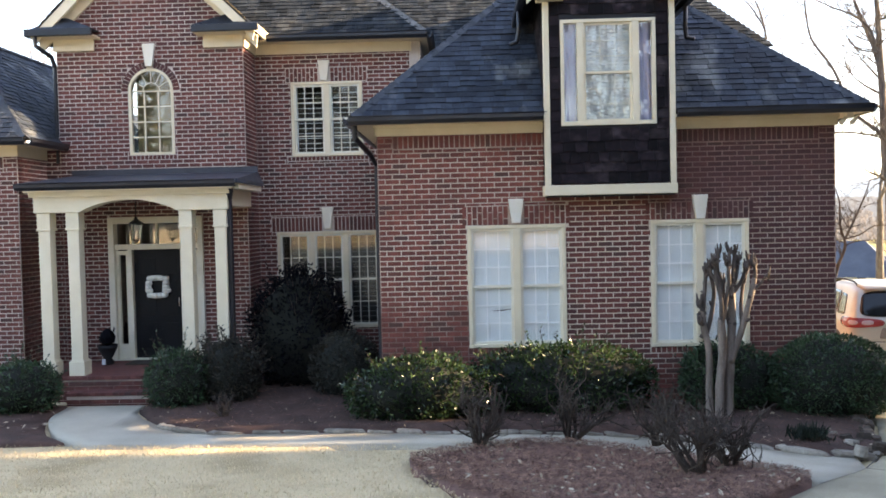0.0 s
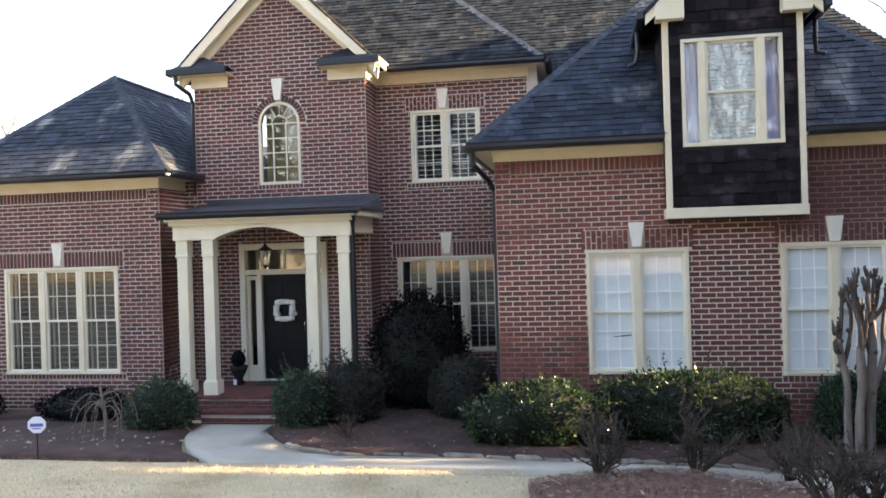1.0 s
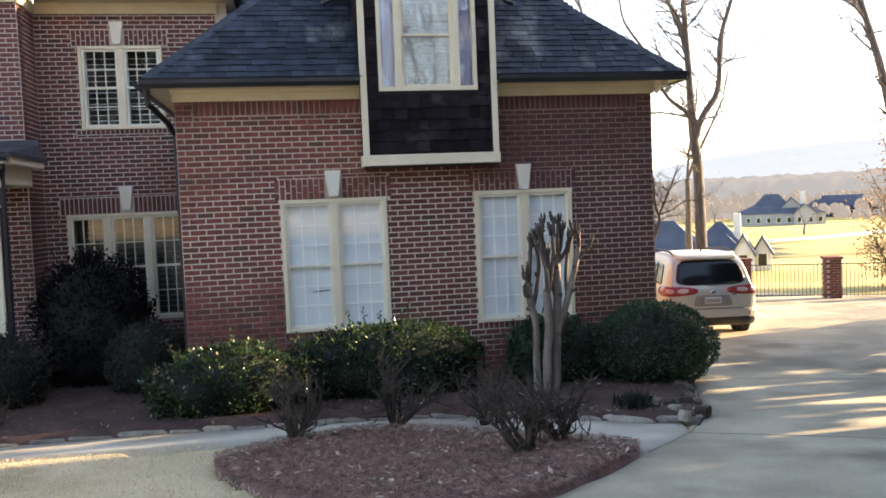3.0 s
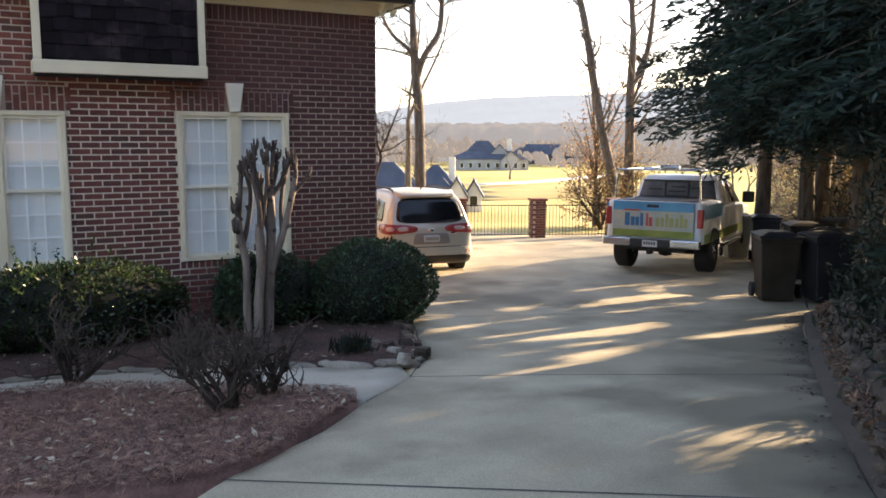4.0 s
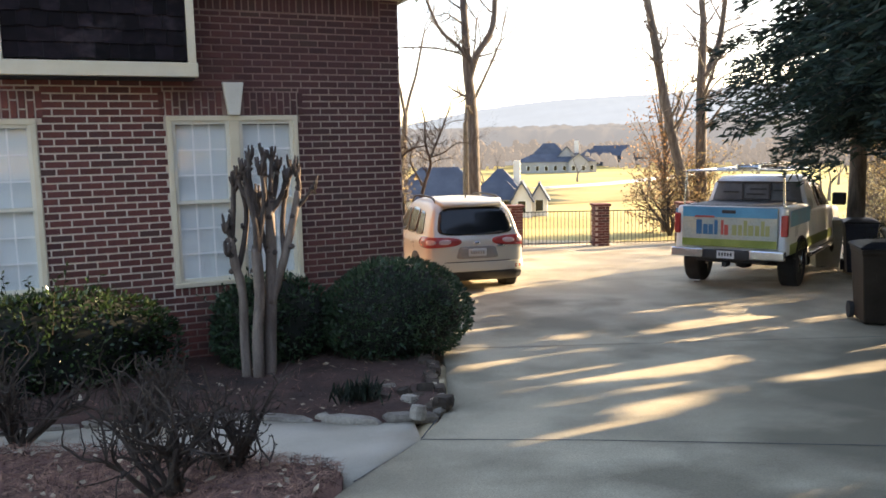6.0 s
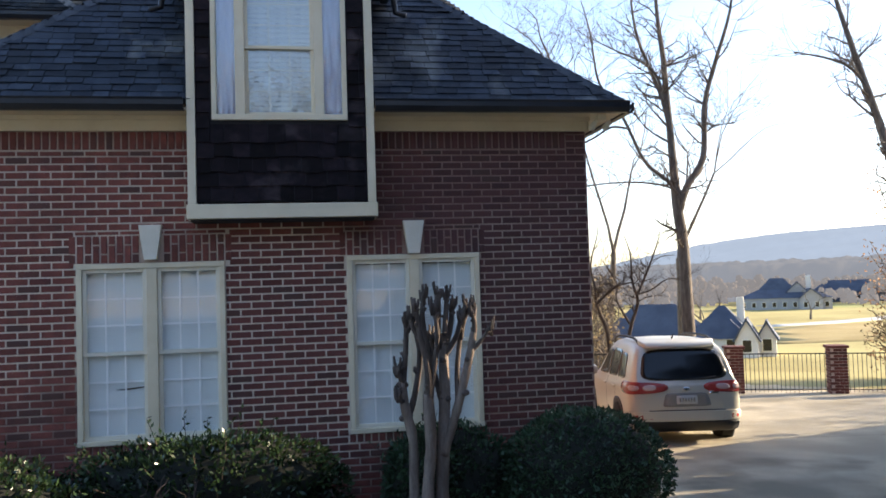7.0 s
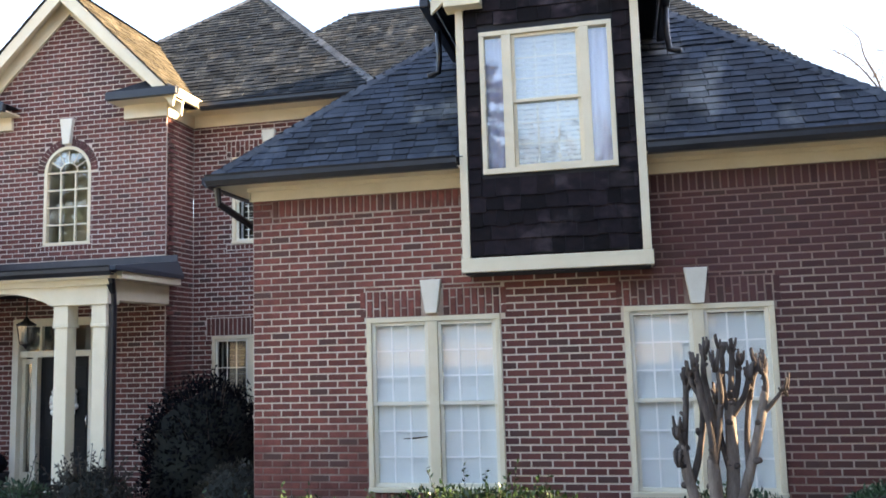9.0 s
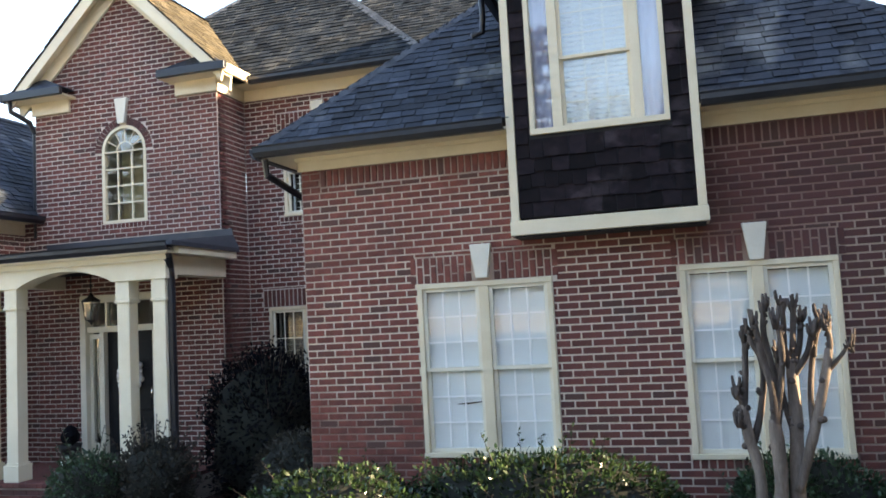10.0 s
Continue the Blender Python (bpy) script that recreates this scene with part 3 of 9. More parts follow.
def wall(name, label, m, u0, u1, v0, v1, holes, skips=(), thick=0.22, rake=None, singles=None, arch=None, clay=None, bed=None):
    """A brick wall. m places u (along), depth and v (up) in the world; holes go right through; in skips other bricks lie;
    rake(v) gives the ends of the courses; singles is the stretch whose bricks stand as parts."""
    base = Shape()
    us = sorted({u0, u1, *[h[i] for h in holes for i in (0, 1)]})
    vs = sorted({v0, v1, *[h[i] for h in holes for i in (2, 3)]})
    solid = {}
    for i in range(len(us) - 1):
        for j in range(len(vs) - 1):
            cu, cv = (us[i] + us[i + 1]) / 2, (vs[j] + vs[j + 1]) / 2
            solid[i, j] = not any(h[0] < cu < h[1] and h[2] < cv < h[3] for h in holes)
    for (i, j), s in solid.items():
        if not s:
            continue
        a, b, c, d = us[i], us[i + 1], vs[j], vs[j + 1]
        base.add([(a, 0, c), (b, 0, c), (b, 0, d), (a, 0, d)], [(0, 1, 2, 3)])
        base.add([(a, thick, c), (b, thick, c), (b, thick, d), (a, thick, d)], [(3, 2, 1, 0)])
        for (ii, jj), q in (((i - 1, j), ((a, c), (a, d))), ((i + 1, j), ((b, d), (b, c))), ((i, j - 1), ((b, c), (a, c))), ((i, j + 1), ((a, d), (b, d)))):
            if not solid.get((ii, jj), False):
                (p, r), (p2, r2) = q
                base.add([(p, 0, r), (p2, 0, r2), (p2, thick, r2), (p, thick, r)], [(0, 1, 2, 3)])
    if rake:
        top = [(u0, v1), (u1, v1)] + rake["poly"]
        base.prism(top, 0, thick)
    if arch:
        cu, cv, r = arch
        for s in (-1, 1):
            base.prism([(cu + s * r, cv)] + [(cu + s * r * math.cos(a), cv + r * math.sin(a)) for a in np.linspace(0, math.pi / 2, 9)[1:]] + [(cu + s * r, cv + r)], 0, thick)
    w = part(name, base.moved(m), bed or MORTAR, None, label, kind="structure")
    w["category"] = "wall"
    rest = Shape()
    rows = int(round(((rake["v"] if rake else v1) - v0) / BH))
    count = 0
    for k in range(rows):
        v = v0 + k * BH
        lo, hi = (u0, u1) if not rake or v + BH <= v1 else rake["ends"](v + BH / 2)
        if hi - lo < 0.1:
            continue
        strips = [(lo, hi, v, v + BH)]
        if arch and arch[1] < v + BH / 2 < arch[1] + arch[2] + 0.13:
            aw_ = math.sqrt(max(0, (arch[2] + 0.13) ** 2 - (v + BH / 2 - arch[1]) ** 2))
            strips = [(lo, arch[0] - aw_, v, v + BH), (arch[0] + aw_, hi, v, v + BH)]
        for h in list(holes) + list(skips):
            cut_ = []
            for a, b, c, d in strips:
                if h[1] <= a or h[0] >= b or h[3] <= c + 0.004 or h[2] >= d - 0.004:
                    cut_.append((a, b, c, d))
                    continue
                cut_ += [(a, h[0], c, d), (h[1], b, c, d), (max(a, h[0]), min(b, h[1]), c, h[2]), (max(a, h[0]), min(b, h[1]), h[3], d)]
            strips = [q for q in cut_ if q[1] - q[0] > 0.03 and q[3] - q[2] > 0.022]
        first = u0 - (BL / 2 if k % 2 else 0)
        for q in range(int((u1 - u0) / BL) + 2):
            for sa, sb, c0, d0 in strips:
                a, b = max(sa, first + q * BL), min(sb, first + (q + 1) * BL)
                if b - a < 0.03:
                    continue
                if singles and b - a > BL - 0.002 and d0 - c0 > BH - 0.002 and singles[0] <= a and b <= singles[1] and singles[2] <= v <= singles[3] and count < 300:
                    ob = new("brick", brick_mesh(BL - JT, BH - JT, clay or BRICK))
                    ob.parent = w
                    ob.matrix_basis = m @ Matrix.Translation((a + JT / 2, random.uniform(-0.0015, 0.0015), v + JT / 2))
                    count += 1
                else:
                    c, d = 0.004, 0.009 + random.uniform(-0.0015, 0.0015)
                    x0, x1, z0, z1 = a + JT / 2, b - JT / 2, c0 + JT / 2, d0 - JT / 2
                    rest.add([(x0, 0, z0), (x1, 0, z0), (x1, 0, z1), (x0, 0, z1), (x0 + c, -d, z0 + c), (x1 - c, -d, z0 + c), (x1 - c, -d, z1 - c), (x0 + c, -d, z1 - c)],
                             [(4, 5, 6, 7), (0, 1, 5, 4), (1, 2, 6, 5), (2, 3, 7, 6), (3, 0, 4, 7)])
    if rest.v:
        part("brick_field", rest.moved(m), clay or BRICK, w, "red-brown bricks in running bond with pale mortar", kind="stuff")
    return w


def soldiers(w, m, u0, u1, v0, v1, gap=None, split=False, clay=None):
    """Bricks on end, side by side, as one band under the parent wall."""
    s = Shape()
    n = max(1, int(round((u1 - u0) / BH)))
    st = (u1 - u0) / n
    for i in range(n):
        a, b = u0 + i * st + JT / 2, u0 + (i + 1) * st - JT / 2
        if gap and a < gap[1] and b > gap[0]:
            continue
        cuts = [(v0, v1)]
        if split:
            at = v0 + (v1 - v0) * (0.66 if i % 2 else 0.34)
            cuts = [(v0, at), (at, v1)]
        for c, d in cuts:
            c, d, e, k = c + JT / 2, d - JT / 2, 0.012 + random.uniform(-0.002, 0.002), 0.004
            s.add([(a, 0, c), (b, 0, c), (b, 0, d), (a, 0, d), (a + k, -e, c + k), (b - k, -e, c + k), (b - k, -e, d - k), (a + k, -e, d - k)],
                  [(4, 5, 6, 7), (0, 1, 5, 4), (1, 2, 6, 5), (2, 3, 7, 6), (3, 0, 4, 7)])
    part("soldier_course", s.moved(m), clay or BRICK, w, "bricks set on end", kind="stuff")


def keystone(w, m, u, v0, v1, a=0.064, b=0.118):
    s = Shape().prism([(u - a, v0), (u + a, v0), (u + b, v1), (u - b, v1)], -0.075, 0.02)
    part("keystone", s.moved(m), KEYSTONE, w, "cream cast-stone keystone", bevel=0.008)


def sash_window(name, label, m, u0, u1, v0, v1, units, inside="blind", cols=3, rows=3, meet=0.5, grille=True, slat=None):
    """A mulled set of double-hung sashes in a painted casing; u along, v up, depth into the wall."""
    win = thing(name, label, "window", kind="structure")
    c, mu = 0.055, 0.11
    fr = Shape()
    fr.box(u0, u1, -0.025, 0.12, v1 - c, v1).box(u0 - 0.006, u1 + 0.006, -0.035, 0.12, v0, v0 + 0.05)
    fr.box(u0, u0 + c, -0.025, 0.12, v0 + 0.05, v1 - c).box(u1 - c, u1, -0.025, 0.12, v0 + 0.05, v1 - c)
    part("window_frame", fr.moved(m), CREAM, win, "cream painted casing", bevel=0.006)
    inner = (u1 - u0 - 2 * c - mu * (units - 1)) / units
    vm = v0 + (v1 - v0) * meet
    for k in range(units):
        a = u0 + c + k * (inner + mu)
        b = a + inner
        if k:
            part("mullion", Shape().box(a - mu, a, -0.02, 0.12, v0 + 0.05, v1 - c).moved(m), CREAM, win, bevel=0.006)
        for low, (z0, z1, y) in enumerate(((vm - 0.02, v1 - c, 0.004), (v0 + 0.05, vm + 0.02, 0.034))):
            s, t = Shape(), 0.04
            s.box(a, a + t, y, y + 0.035, z0, z1).box(b - t, b, y, y + 0.035, z0, z1)
            s.box(a + t, b - t, y, y + 0.035, z1 - t, z1).box(a + t, b - t, y, y + 0.035, z0, z0 + t)
            sash = part("sash", s.moved(m), WHITE, win, "cream sash", bevel=0.004)
            part("pane", Shape().box(a + t, b - t, y + 0.014, y + 0.02, z0 + t, z1 - t).moved(m), GLASS if inside != "room" else GLASSDARK, sash).visible_shadow = False
            if grille:
                gsh, mw = Shape(), 0.0085 if inside == "blind" else 0.009
                for i in range(1, cols):
                    x = a + t + (b - a - 2 * t) * i / cols
                    gsh.box(x - mw, x + mw, y + 0.004, y + 0.012, z0 + t, z1 - t)
                for i in range(1, rows):
                    z = z0 + t + (z1 - z0 - 2 * t) * i / rows
                    gsh.box(a + t, b - t, y + 0.0045, y + 0.0115, z - mw, z + mw)
                part("muntin", gsh.moved(m), GRILLE if inside == "blind" else WHITE, sash, "thin white grille bars")
        if inside == "blind":
            bl = Shape()
            n = int((v1 - v0 - 0.14) / 0.05)
            for i in range(n):
                z = v0 + 0.07 + i * 0.05
                bl.add([(a + 0.005, 0.072, z), (b - 0.005, 0.072, z), (b - 0.005, 0.0745, z + 0.0515), (a + 0.005, 0.0745, z + 0.0515)], [(0, 1, 2, 3)])
            part("blind", bl.moved(m), BLIND, win, "closed white slatted blind")
        elif inside == "shutter":
            bl = Shape()
            n = int((v1 - v0 - 0.14) / 0.1)
            for i in range(n):
                z = v0 + 0.08 + i * 0.1
                bl.box(a + 0.02, b - 0.02, 0.3, 0.35, z, z + 0.008)
            bl.box(a, a + 0.03, 0.21, 0.24, v0 + 0.05, v1 - c).box(b - 0.03, b, 0.21, 0.24, v0 + 0.05, v1 - c)
            part("shutter", bl.moved(m), slat or SLAT, win, "white louvred inner shutter, tilted open")
    back = Shape().add([(u0 - 0.1, 0.8, v0 - 0.1), (u1 + 0.1, 0.8, v0 - 0.1), (u1 + 0.1, 0.8, v1 + 0.1), (u0 - 0.1, 0.8, v1 + 0.1), (u0 - 0.1, 0.225, v0 - 0.1), (u1 + 0.1, 0.225, v0 - 0.1), (u1 + 0.1, 0.225, v1 + 0.1), (u0 - 0.1, 0.225, v1 + 0.1)],
                       [(0, 1, 2, 3), (4, 5, 1, 0), (5, 6, 2, 1), (6, 7, 3, 2), (7, 4, 0, 3)])
    part("room_wall", back.moved(m), ROOM, win, "dim room behind the glass")
    return win


def facing_front(y):
    return Matrix.Translation((0, y, 0))


def facing_right(x):
    """u runs along +y, the outer face looks to +x."""
    return Matrix(((0, -1, 0, x), (1, 0, 0, 0), (0, 0, 1, 0), (0, 0, 0, 1)))


def facing_left(x):
    """u runs along -y, the outer face looks to -x."""
    return Matrix(((0, 1, 0, x), (-1, 0, 0, 0), (0, 0, 1, 0), (0, 0, 0, 1)))


LOW, TOP = -0.75, 3.66
# wing that stands forward
W1, W2 = (1.35, 2.84, 0.40, 2.27), (4.13, 5.6, 0.37, 2.295)
F0 = facing_front(0.0)
HEADS = [(W1[0] - 0.02, W1[1] + 0.02, 2.27, 2.565), (W2[0] - 0.02, W2[1] + 0.02, 2.295, 2.565)]
SILLS = [(w[0] - 0.02, w[1] + 0.02, w[2] - 0.1, w[2]) for w in (W1, W2)]
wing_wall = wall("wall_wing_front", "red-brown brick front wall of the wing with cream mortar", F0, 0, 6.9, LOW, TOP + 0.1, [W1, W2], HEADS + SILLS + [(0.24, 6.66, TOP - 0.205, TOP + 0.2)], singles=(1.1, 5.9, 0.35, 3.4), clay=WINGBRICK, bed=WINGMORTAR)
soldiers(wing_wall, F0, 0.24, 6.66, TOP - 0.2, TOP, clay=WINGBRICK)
for w, h, s in zip((W1, W2), HEADS, SILLS):
    mid = (w[0] + w[1]) / 2
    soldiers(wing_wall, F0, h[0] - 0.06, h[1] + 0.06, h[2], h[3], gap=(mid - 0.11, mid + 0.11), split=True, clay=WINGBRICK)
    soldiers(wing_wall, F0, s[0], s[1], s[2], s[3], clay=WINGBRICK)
    keystone(wing_wall, F0, mid, 2.3, 2.665)
win_1 = sash_window("window_1", "pair of cream double-hung windows with closed white blinds, one slat bent", F0, *W1, 2)
part("bent_slat", Shape().tube([(1.72, 0.069, 0.955), (1.84, 0.067, 0.96), (1.99, 0.069, 0.975)], (0.004, 0.01, 0.006), 5), BLACKPLASTIC, win_1, "dark gap at a bent blind slat")
sash_window("window_2", "pair of cream double-hung windows with closed white blinds", F0, *W2, 2)
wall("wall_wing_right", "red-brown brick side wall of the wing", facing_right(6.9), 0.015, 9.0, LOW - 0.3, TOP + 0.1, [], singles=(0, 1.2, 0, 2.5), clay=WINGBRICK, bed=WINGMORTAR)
wall("wall_wing_left", "red-brown brick return wall of the wing", facing_left(0.0), -3.6, -0.015, LOW, TOP + 0.1, [])

# recessed middle wall
MY = 3.59
FM = facing_front(MY)
U1, U2 = (-2.05, -0.65, 3.69, 5.14), (-2.4, -0.37, 0.3, 2.21)
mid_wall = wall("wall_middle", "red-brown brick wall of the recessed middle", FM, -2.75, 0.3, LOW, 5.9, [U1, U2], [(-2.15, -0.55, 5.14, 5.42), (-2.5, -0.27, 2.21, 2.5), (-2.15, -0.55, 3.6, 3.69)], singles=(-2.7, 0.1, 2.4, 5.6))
soldiers(mid_wall, FM, -2.15, -0.55, 5.14, 5.42, gap=(-1.47, -1.31), split=True)
soldiers(mid_wall, FM, -2.5, -0.27, 2.21, 2.5, gap=(-1.49, -1.29))
soldiers(mid_wall, FM, -2.15, -0.55, 3.6, 3.69)
keystone(mid_wall, FM, -1.385, 5.16, 5.55)
keystone(mid_wall, FM, -1.385, 2.26, 2.68)
sash_window("window_3", "upper pair of cream windows with inner shutters", FM, *U1, 2, "shutter", rows=2, slat=BLIND)
sash_window("window_4", "triple cream window behind the dark shrub", FM, *U2, 3, "shutter", rows=2)

# entry tower
TY = 2.75
FT = facing_front(TY)
TC, TL, TR = -4.51, -6.27, -2.75
AW, AV0, AVS = 0.425, 3.72, 4.91  # arched window half width, sill, spring
DOORHOLE = (-5.41, -3.61, -0.14, 2.56)
RK = {"v": 7.65, "poly": [(TC, 7.75)], "ends": lambda v: (TC - (7.75 - v) / 0.98, TC + (7.75 - v) / 0.98)}
tower = wall("wall_tower", "red-brown brick gabled entry tower", FT, TL, TR, LOW, 5.98, [(TC - AW, TC + AW, AV0, AVS + AW), DOORHOLE], [(TC - AW - 0.04, TC + AW + 0.04, AV0 - 0.09, AV0)], rake=RK, singles=(-6.2, -2.8, 3.5, 6.0), arch=(TC, AVS, AW))
soldiers(tower, FT, TC - AW - 0.04, TC + AW + 0.04, AV0 - 0.09, AV0)
vs_ = Shape()
for i in range(22):
    a0, a1 = math.pi * i / 22 + 0.012, math.pi * (i + 1) / 22 - 0.012
    if abs((a0 + a1) / 2 - math.pi / 2) < 0.2:
        continue
    pr = [(TC + r * math.cos(a), AVS + r * math.sin(a)) for r, a in ((AW + 0.005, a0), (AW + 0.125, a0), (AW + 0.125, a1), (AW + 0.005, a1))]
    vs_.prism(pr, -0.014, 0.01)
part("arch_ring", vs_.moved(FT), BRICK, tower, "ring of bricks on end round the arch", kind="stuff")
keystone(tower, FT, TC, 5.36, 5.78)
wall("wall_tower_right", "red-brown brick return of the entry tower", facing_right(TR), TY + 0.015, MY - 0.01, LOW, 5.98, [], singles=(TY, MY, 3.0, 5.9))
wall("wall_tower_left", "red-brown brick return of the entry tower", facing_left(TL), -MY - 2, -TY - 0.015, LOW, 5.98, [])
wall("wall_tower_infill", "narrow brick wall between the tower and the left wing", facing_front(TY + 0.03), -6.56, TL, LOW, 4.1, [])
# arched window
aw = thing("window_5", "tall round-headed cream window with a sunburst grille", "window", kind="structure")


def arch_loop(r, v0):
    return [(TC - r, v0), (TC + r, v0)] + [(TC + r * math.cos(a), AVS + r * math.sin(a)) for a in np.linspace(0, math.pi, 19)]


s = Shape()
o, i_ = arch_loop(AW, AV0), arch_loop(AW - 0.05, AV0 + 0.05)
k = len(o)
for y0, y1 in ((-0.01, 0.07),):
    for j in range(k):
        j2 = (j + 1) % k
        s.add([(o[j][0], y0, o[j][1]), (o[j2][0], y0, o[j2][1]), (i_[j2][0], y0, i_[j2][1]), (i_[j][0], y0, i_[j][1]), (o[j][0], y1, o[j][1]), (o[j2][0], y1, o[j2][1]), (i_[j2][0], y1, i_[j2][1]), (i_[j][0], y1, i_[j][1])],
              [(0, 1, 2, 3), (7, 6, 5, 4), (3, 2, 6, 7), (0, 4, 5, 1)])
part("window_frame", s.moved(FT), CREAM, aw)
part("pane", Shape().prism(i_, 0.03, 0.036).moved(FT), GLASSDARK, aw).visible_shadow = False
s = Shape()
for x in (TC - AW / 3.2, TC + AW / 3.2):
    s.box(x - 0.011, x + 0.011, 0.01, 0.05, AV0 + 0.05, AVS)
for z in np.linspace(AV0 + 0.05, AVS, 5)[1:]:
    s.box(TC - AW + 0.05, TC + AW - 0.05, 0.011, 0.049, z - 0.011, z + 0.011)
for a in np.linspace(0, math.pi, 7)[1:-1]:
    p0, p1 = (0.16, 0.37)
    s.tube([(TC + r * math.cos(a), 0.03, AVS + r * math.sin(a)) for r in (p0, p1)], 0.011, 4)
s.tube([(TC + 0.16 * math.cos(a), 0.03, AVS + 0.16 * math.sin(a)) for a in np.linspace(0, math.pi, 9)], 0.011, 4)
part("muntin", s.moved(FT), CREAM, aw, "sunburst grille bars")
part("room_wall", Shape().box(TC - 0.5, TC + 0.5, 0.6, 0.62, AV0 - 0.1, AVS + 0.5).moved(FT), GOLD, aw, "warm room wall behind the glass")

# left wing
LY = 1.75
FL = facing_front(LY)
LW = (-9.84, -7.43, 0.16, 2.21)
lw_wall = wall("wall_left_wing", "red-brown brick front wall of the left wing", FL, -10.85, -6.55, LOW, TOP + 0.1, [LW], [(-9.95, -7.32, 2.21, 2.51), (-9.95, -7.32, 0.06, 0.16), (-10.6, -6.8, TOP - 0.205, TOP + 0.2)], singles=(-8.9, -6.6, -0.3, 3.4))
soldiers(lw_wall, FL, -10.6, -6.8, TOP - 0.2, TOP)
soldiers(lw_wall, FL, -9.95, -7.32, 2.21, 2.51, gap=(-8.77, -8.56))
soldiers(lw_wall, FL, -9.95, -7.32, 0.06, 0.16)
keystone(lw_wall, FL, -8.66, 2.25, 2.68)
sash_window("window_6", "triple cream window with tilted inner shutters", FL, *LW, 3, "shutter", rows=2)
wall("wall_left_wing_return", "red-brown brick return of the left wing", facing_right(-6.55), LY + 0.015, TY + 0.3, LOW, TOP + 0.1, [], singles=(LY, TY, -0.2, 3.4))
wall("wall_left_wing_far", "brick far side of the left wing", facing_left(-10.85), -9.0, -LY - 0.015, LOW, TOP + 0.1, [])
for nm, a, b, c, d, z in (("wall_back", -10.85, 6.9, 13.0, 13.2, 5.9), ("wall_middle_right", 0.3, 0.5, 3.6, 13.0, 5.9)):
    tagged(part(nm, Shape().box(a, b, c, d, LOW - 0.6, z), MORTAR, None, "plain wall closing the house", kind="structure"), category="wall")


# ---- roofs ----
def courses(name, parent, org, u_dir, s_dir, edges, length, tab=0.235, expo=0.14, singles=None, material=SHINGLE):
    """Shingle tabs over a roof plane. edges(s) gives the ends along the eave at the distance s up the slope."""
    org, u_dir, s_dir = Vector(org), Vector(u_dir).normalized(), Vector(s_dir).normalized()
    n_dir = u_dir.cross(s_dir).normalized()
    if n_dir.z < 0:
        n_dir = -n_dir
    rest, count = Shape(), 0
    g = 0.005

    def tab_shape(shape, a, b, base):
        j, th = random.uniform(-0.016, 0.008), random.uniform(0.014, 0.028)
        p = [(a + g, base + j, th), (b - g, base + j, th), (b - g, base + expo + 0.03, 0.006), (a + g, base + expo + 0.03, 0.006), (a + g, base + j, 0.002), (b - g, base + j, 0.002)]
        shape.add([org + u_dir * q[0] + s_dir * q[1] + n_dir * q[2] for q in p], [(0, 1, 2, 3), (4, 5, 1, 0), (4, 0, 3), (1, 5, 2)])

    for k in range(int(length / expo)):
        s0 = k * expo
        lo, hi = edges(s0 + expo * 0.5)
        if hi - lo < 0.05:
            continue
        u = lo - random.uniform(0, tab)
        while u < hi:
            w_ = tab * random.choice((0.7, 0.85, 1.0, 1.15))
            a, b = max(u, lo), min(u + w_, hi)
            if b - a > 0.03:
                if singles and count < 300 and singles[0] < a < singles[1] and s0 < singles[2]:
                    one = Shape()
                    tab_shape(one, a, b, s0)
                    part("shingle", one, material, parent)
                    count += 1
                else:
                    tab_shape(rest, a, b, s0)
            u += w_
    part("shingle_field", rest, material, parent, "weathered charcoal shingles in overlapping rows", kind="stuff")


def cap_line(parent, a, b, width=0.1, material=None):
    """Cap shingles folded along a hip or ridge."""
    a, b = Vector(a), Vector(b)
    d = b - a
    n = int(d.length / 0.15)
    side = d.cross(Vector((0, 0, 1))).normalized()
    s = Shape()
    for i in range(n):
        p, q = a + d * (i / n), a + d * (min(i + 1.25, n) / n)
        up = Vector((0, 0, 0.03))
        dn = Vector((0, 0, -0.055))
        s.add([p - side * width + dn + up * 0.6, p + up * 1.6, p + side * width + dn + up * 0.6, q - side * width + dn, q + up, q + side * width + dn], [(0, 1, 4, 3), (1, 2, 5, 4)])
    part("ridge_cap", s, material or RIDGECAP, parent, "cap shingles along the hip", kind="stuff")


def gutter(parent, a, b, name="gutter"):
    a, b = Vector(a), Vector(b)
    d = (b - a).normalized()
    out = d.cross(Vector((0, 0, 1))).normalized()
    prof = [(0, 0), (0.07, 0), (0.11, 0.05), (0.11, 0.1), (0.125, 0.12), (0.1, 0.12), (0.09, 0.06), (0.06, 0.02), (0, 0.02)]
    rings = [[p + out * x + Vector((0, 0, z)) for x, z in prof] for p in (a, b)]
    s = Shape().loft(rings)
    part(name, s, GUTTER, parent, "dark K-style gutter")


P, OV = 0.97, 0.35
roof = thing("roof_wing", "charcoal shingled hip roof of the wing, mossy grey in places", "roof", kind="structure")
EZ = 3.92
x0, x1, y0 = -OV, 6.9 + OV, -OV
hw = (x1 - x0) / 2
pk = Vector(((x0 + x1) / 2, y0 + hw, EZ + P * hw))
rb = (pk.x, 9.5, pk.z)
YC, BA, BB = 1.2, 2.56, 4.4
zc = EZ + P * (YC - y0)
dk = Shape().slab3([(x0, y0, EZ), (BA, y0, EZ), (BA, YC, zc), (x0 + YC - y0, YC, zc)], 0.05).slab3([(BB, y0, EZ), (x1, y0, EZ), (x1 - YC + y0, YC, zc), (BB, YC, zc)], 0.05)
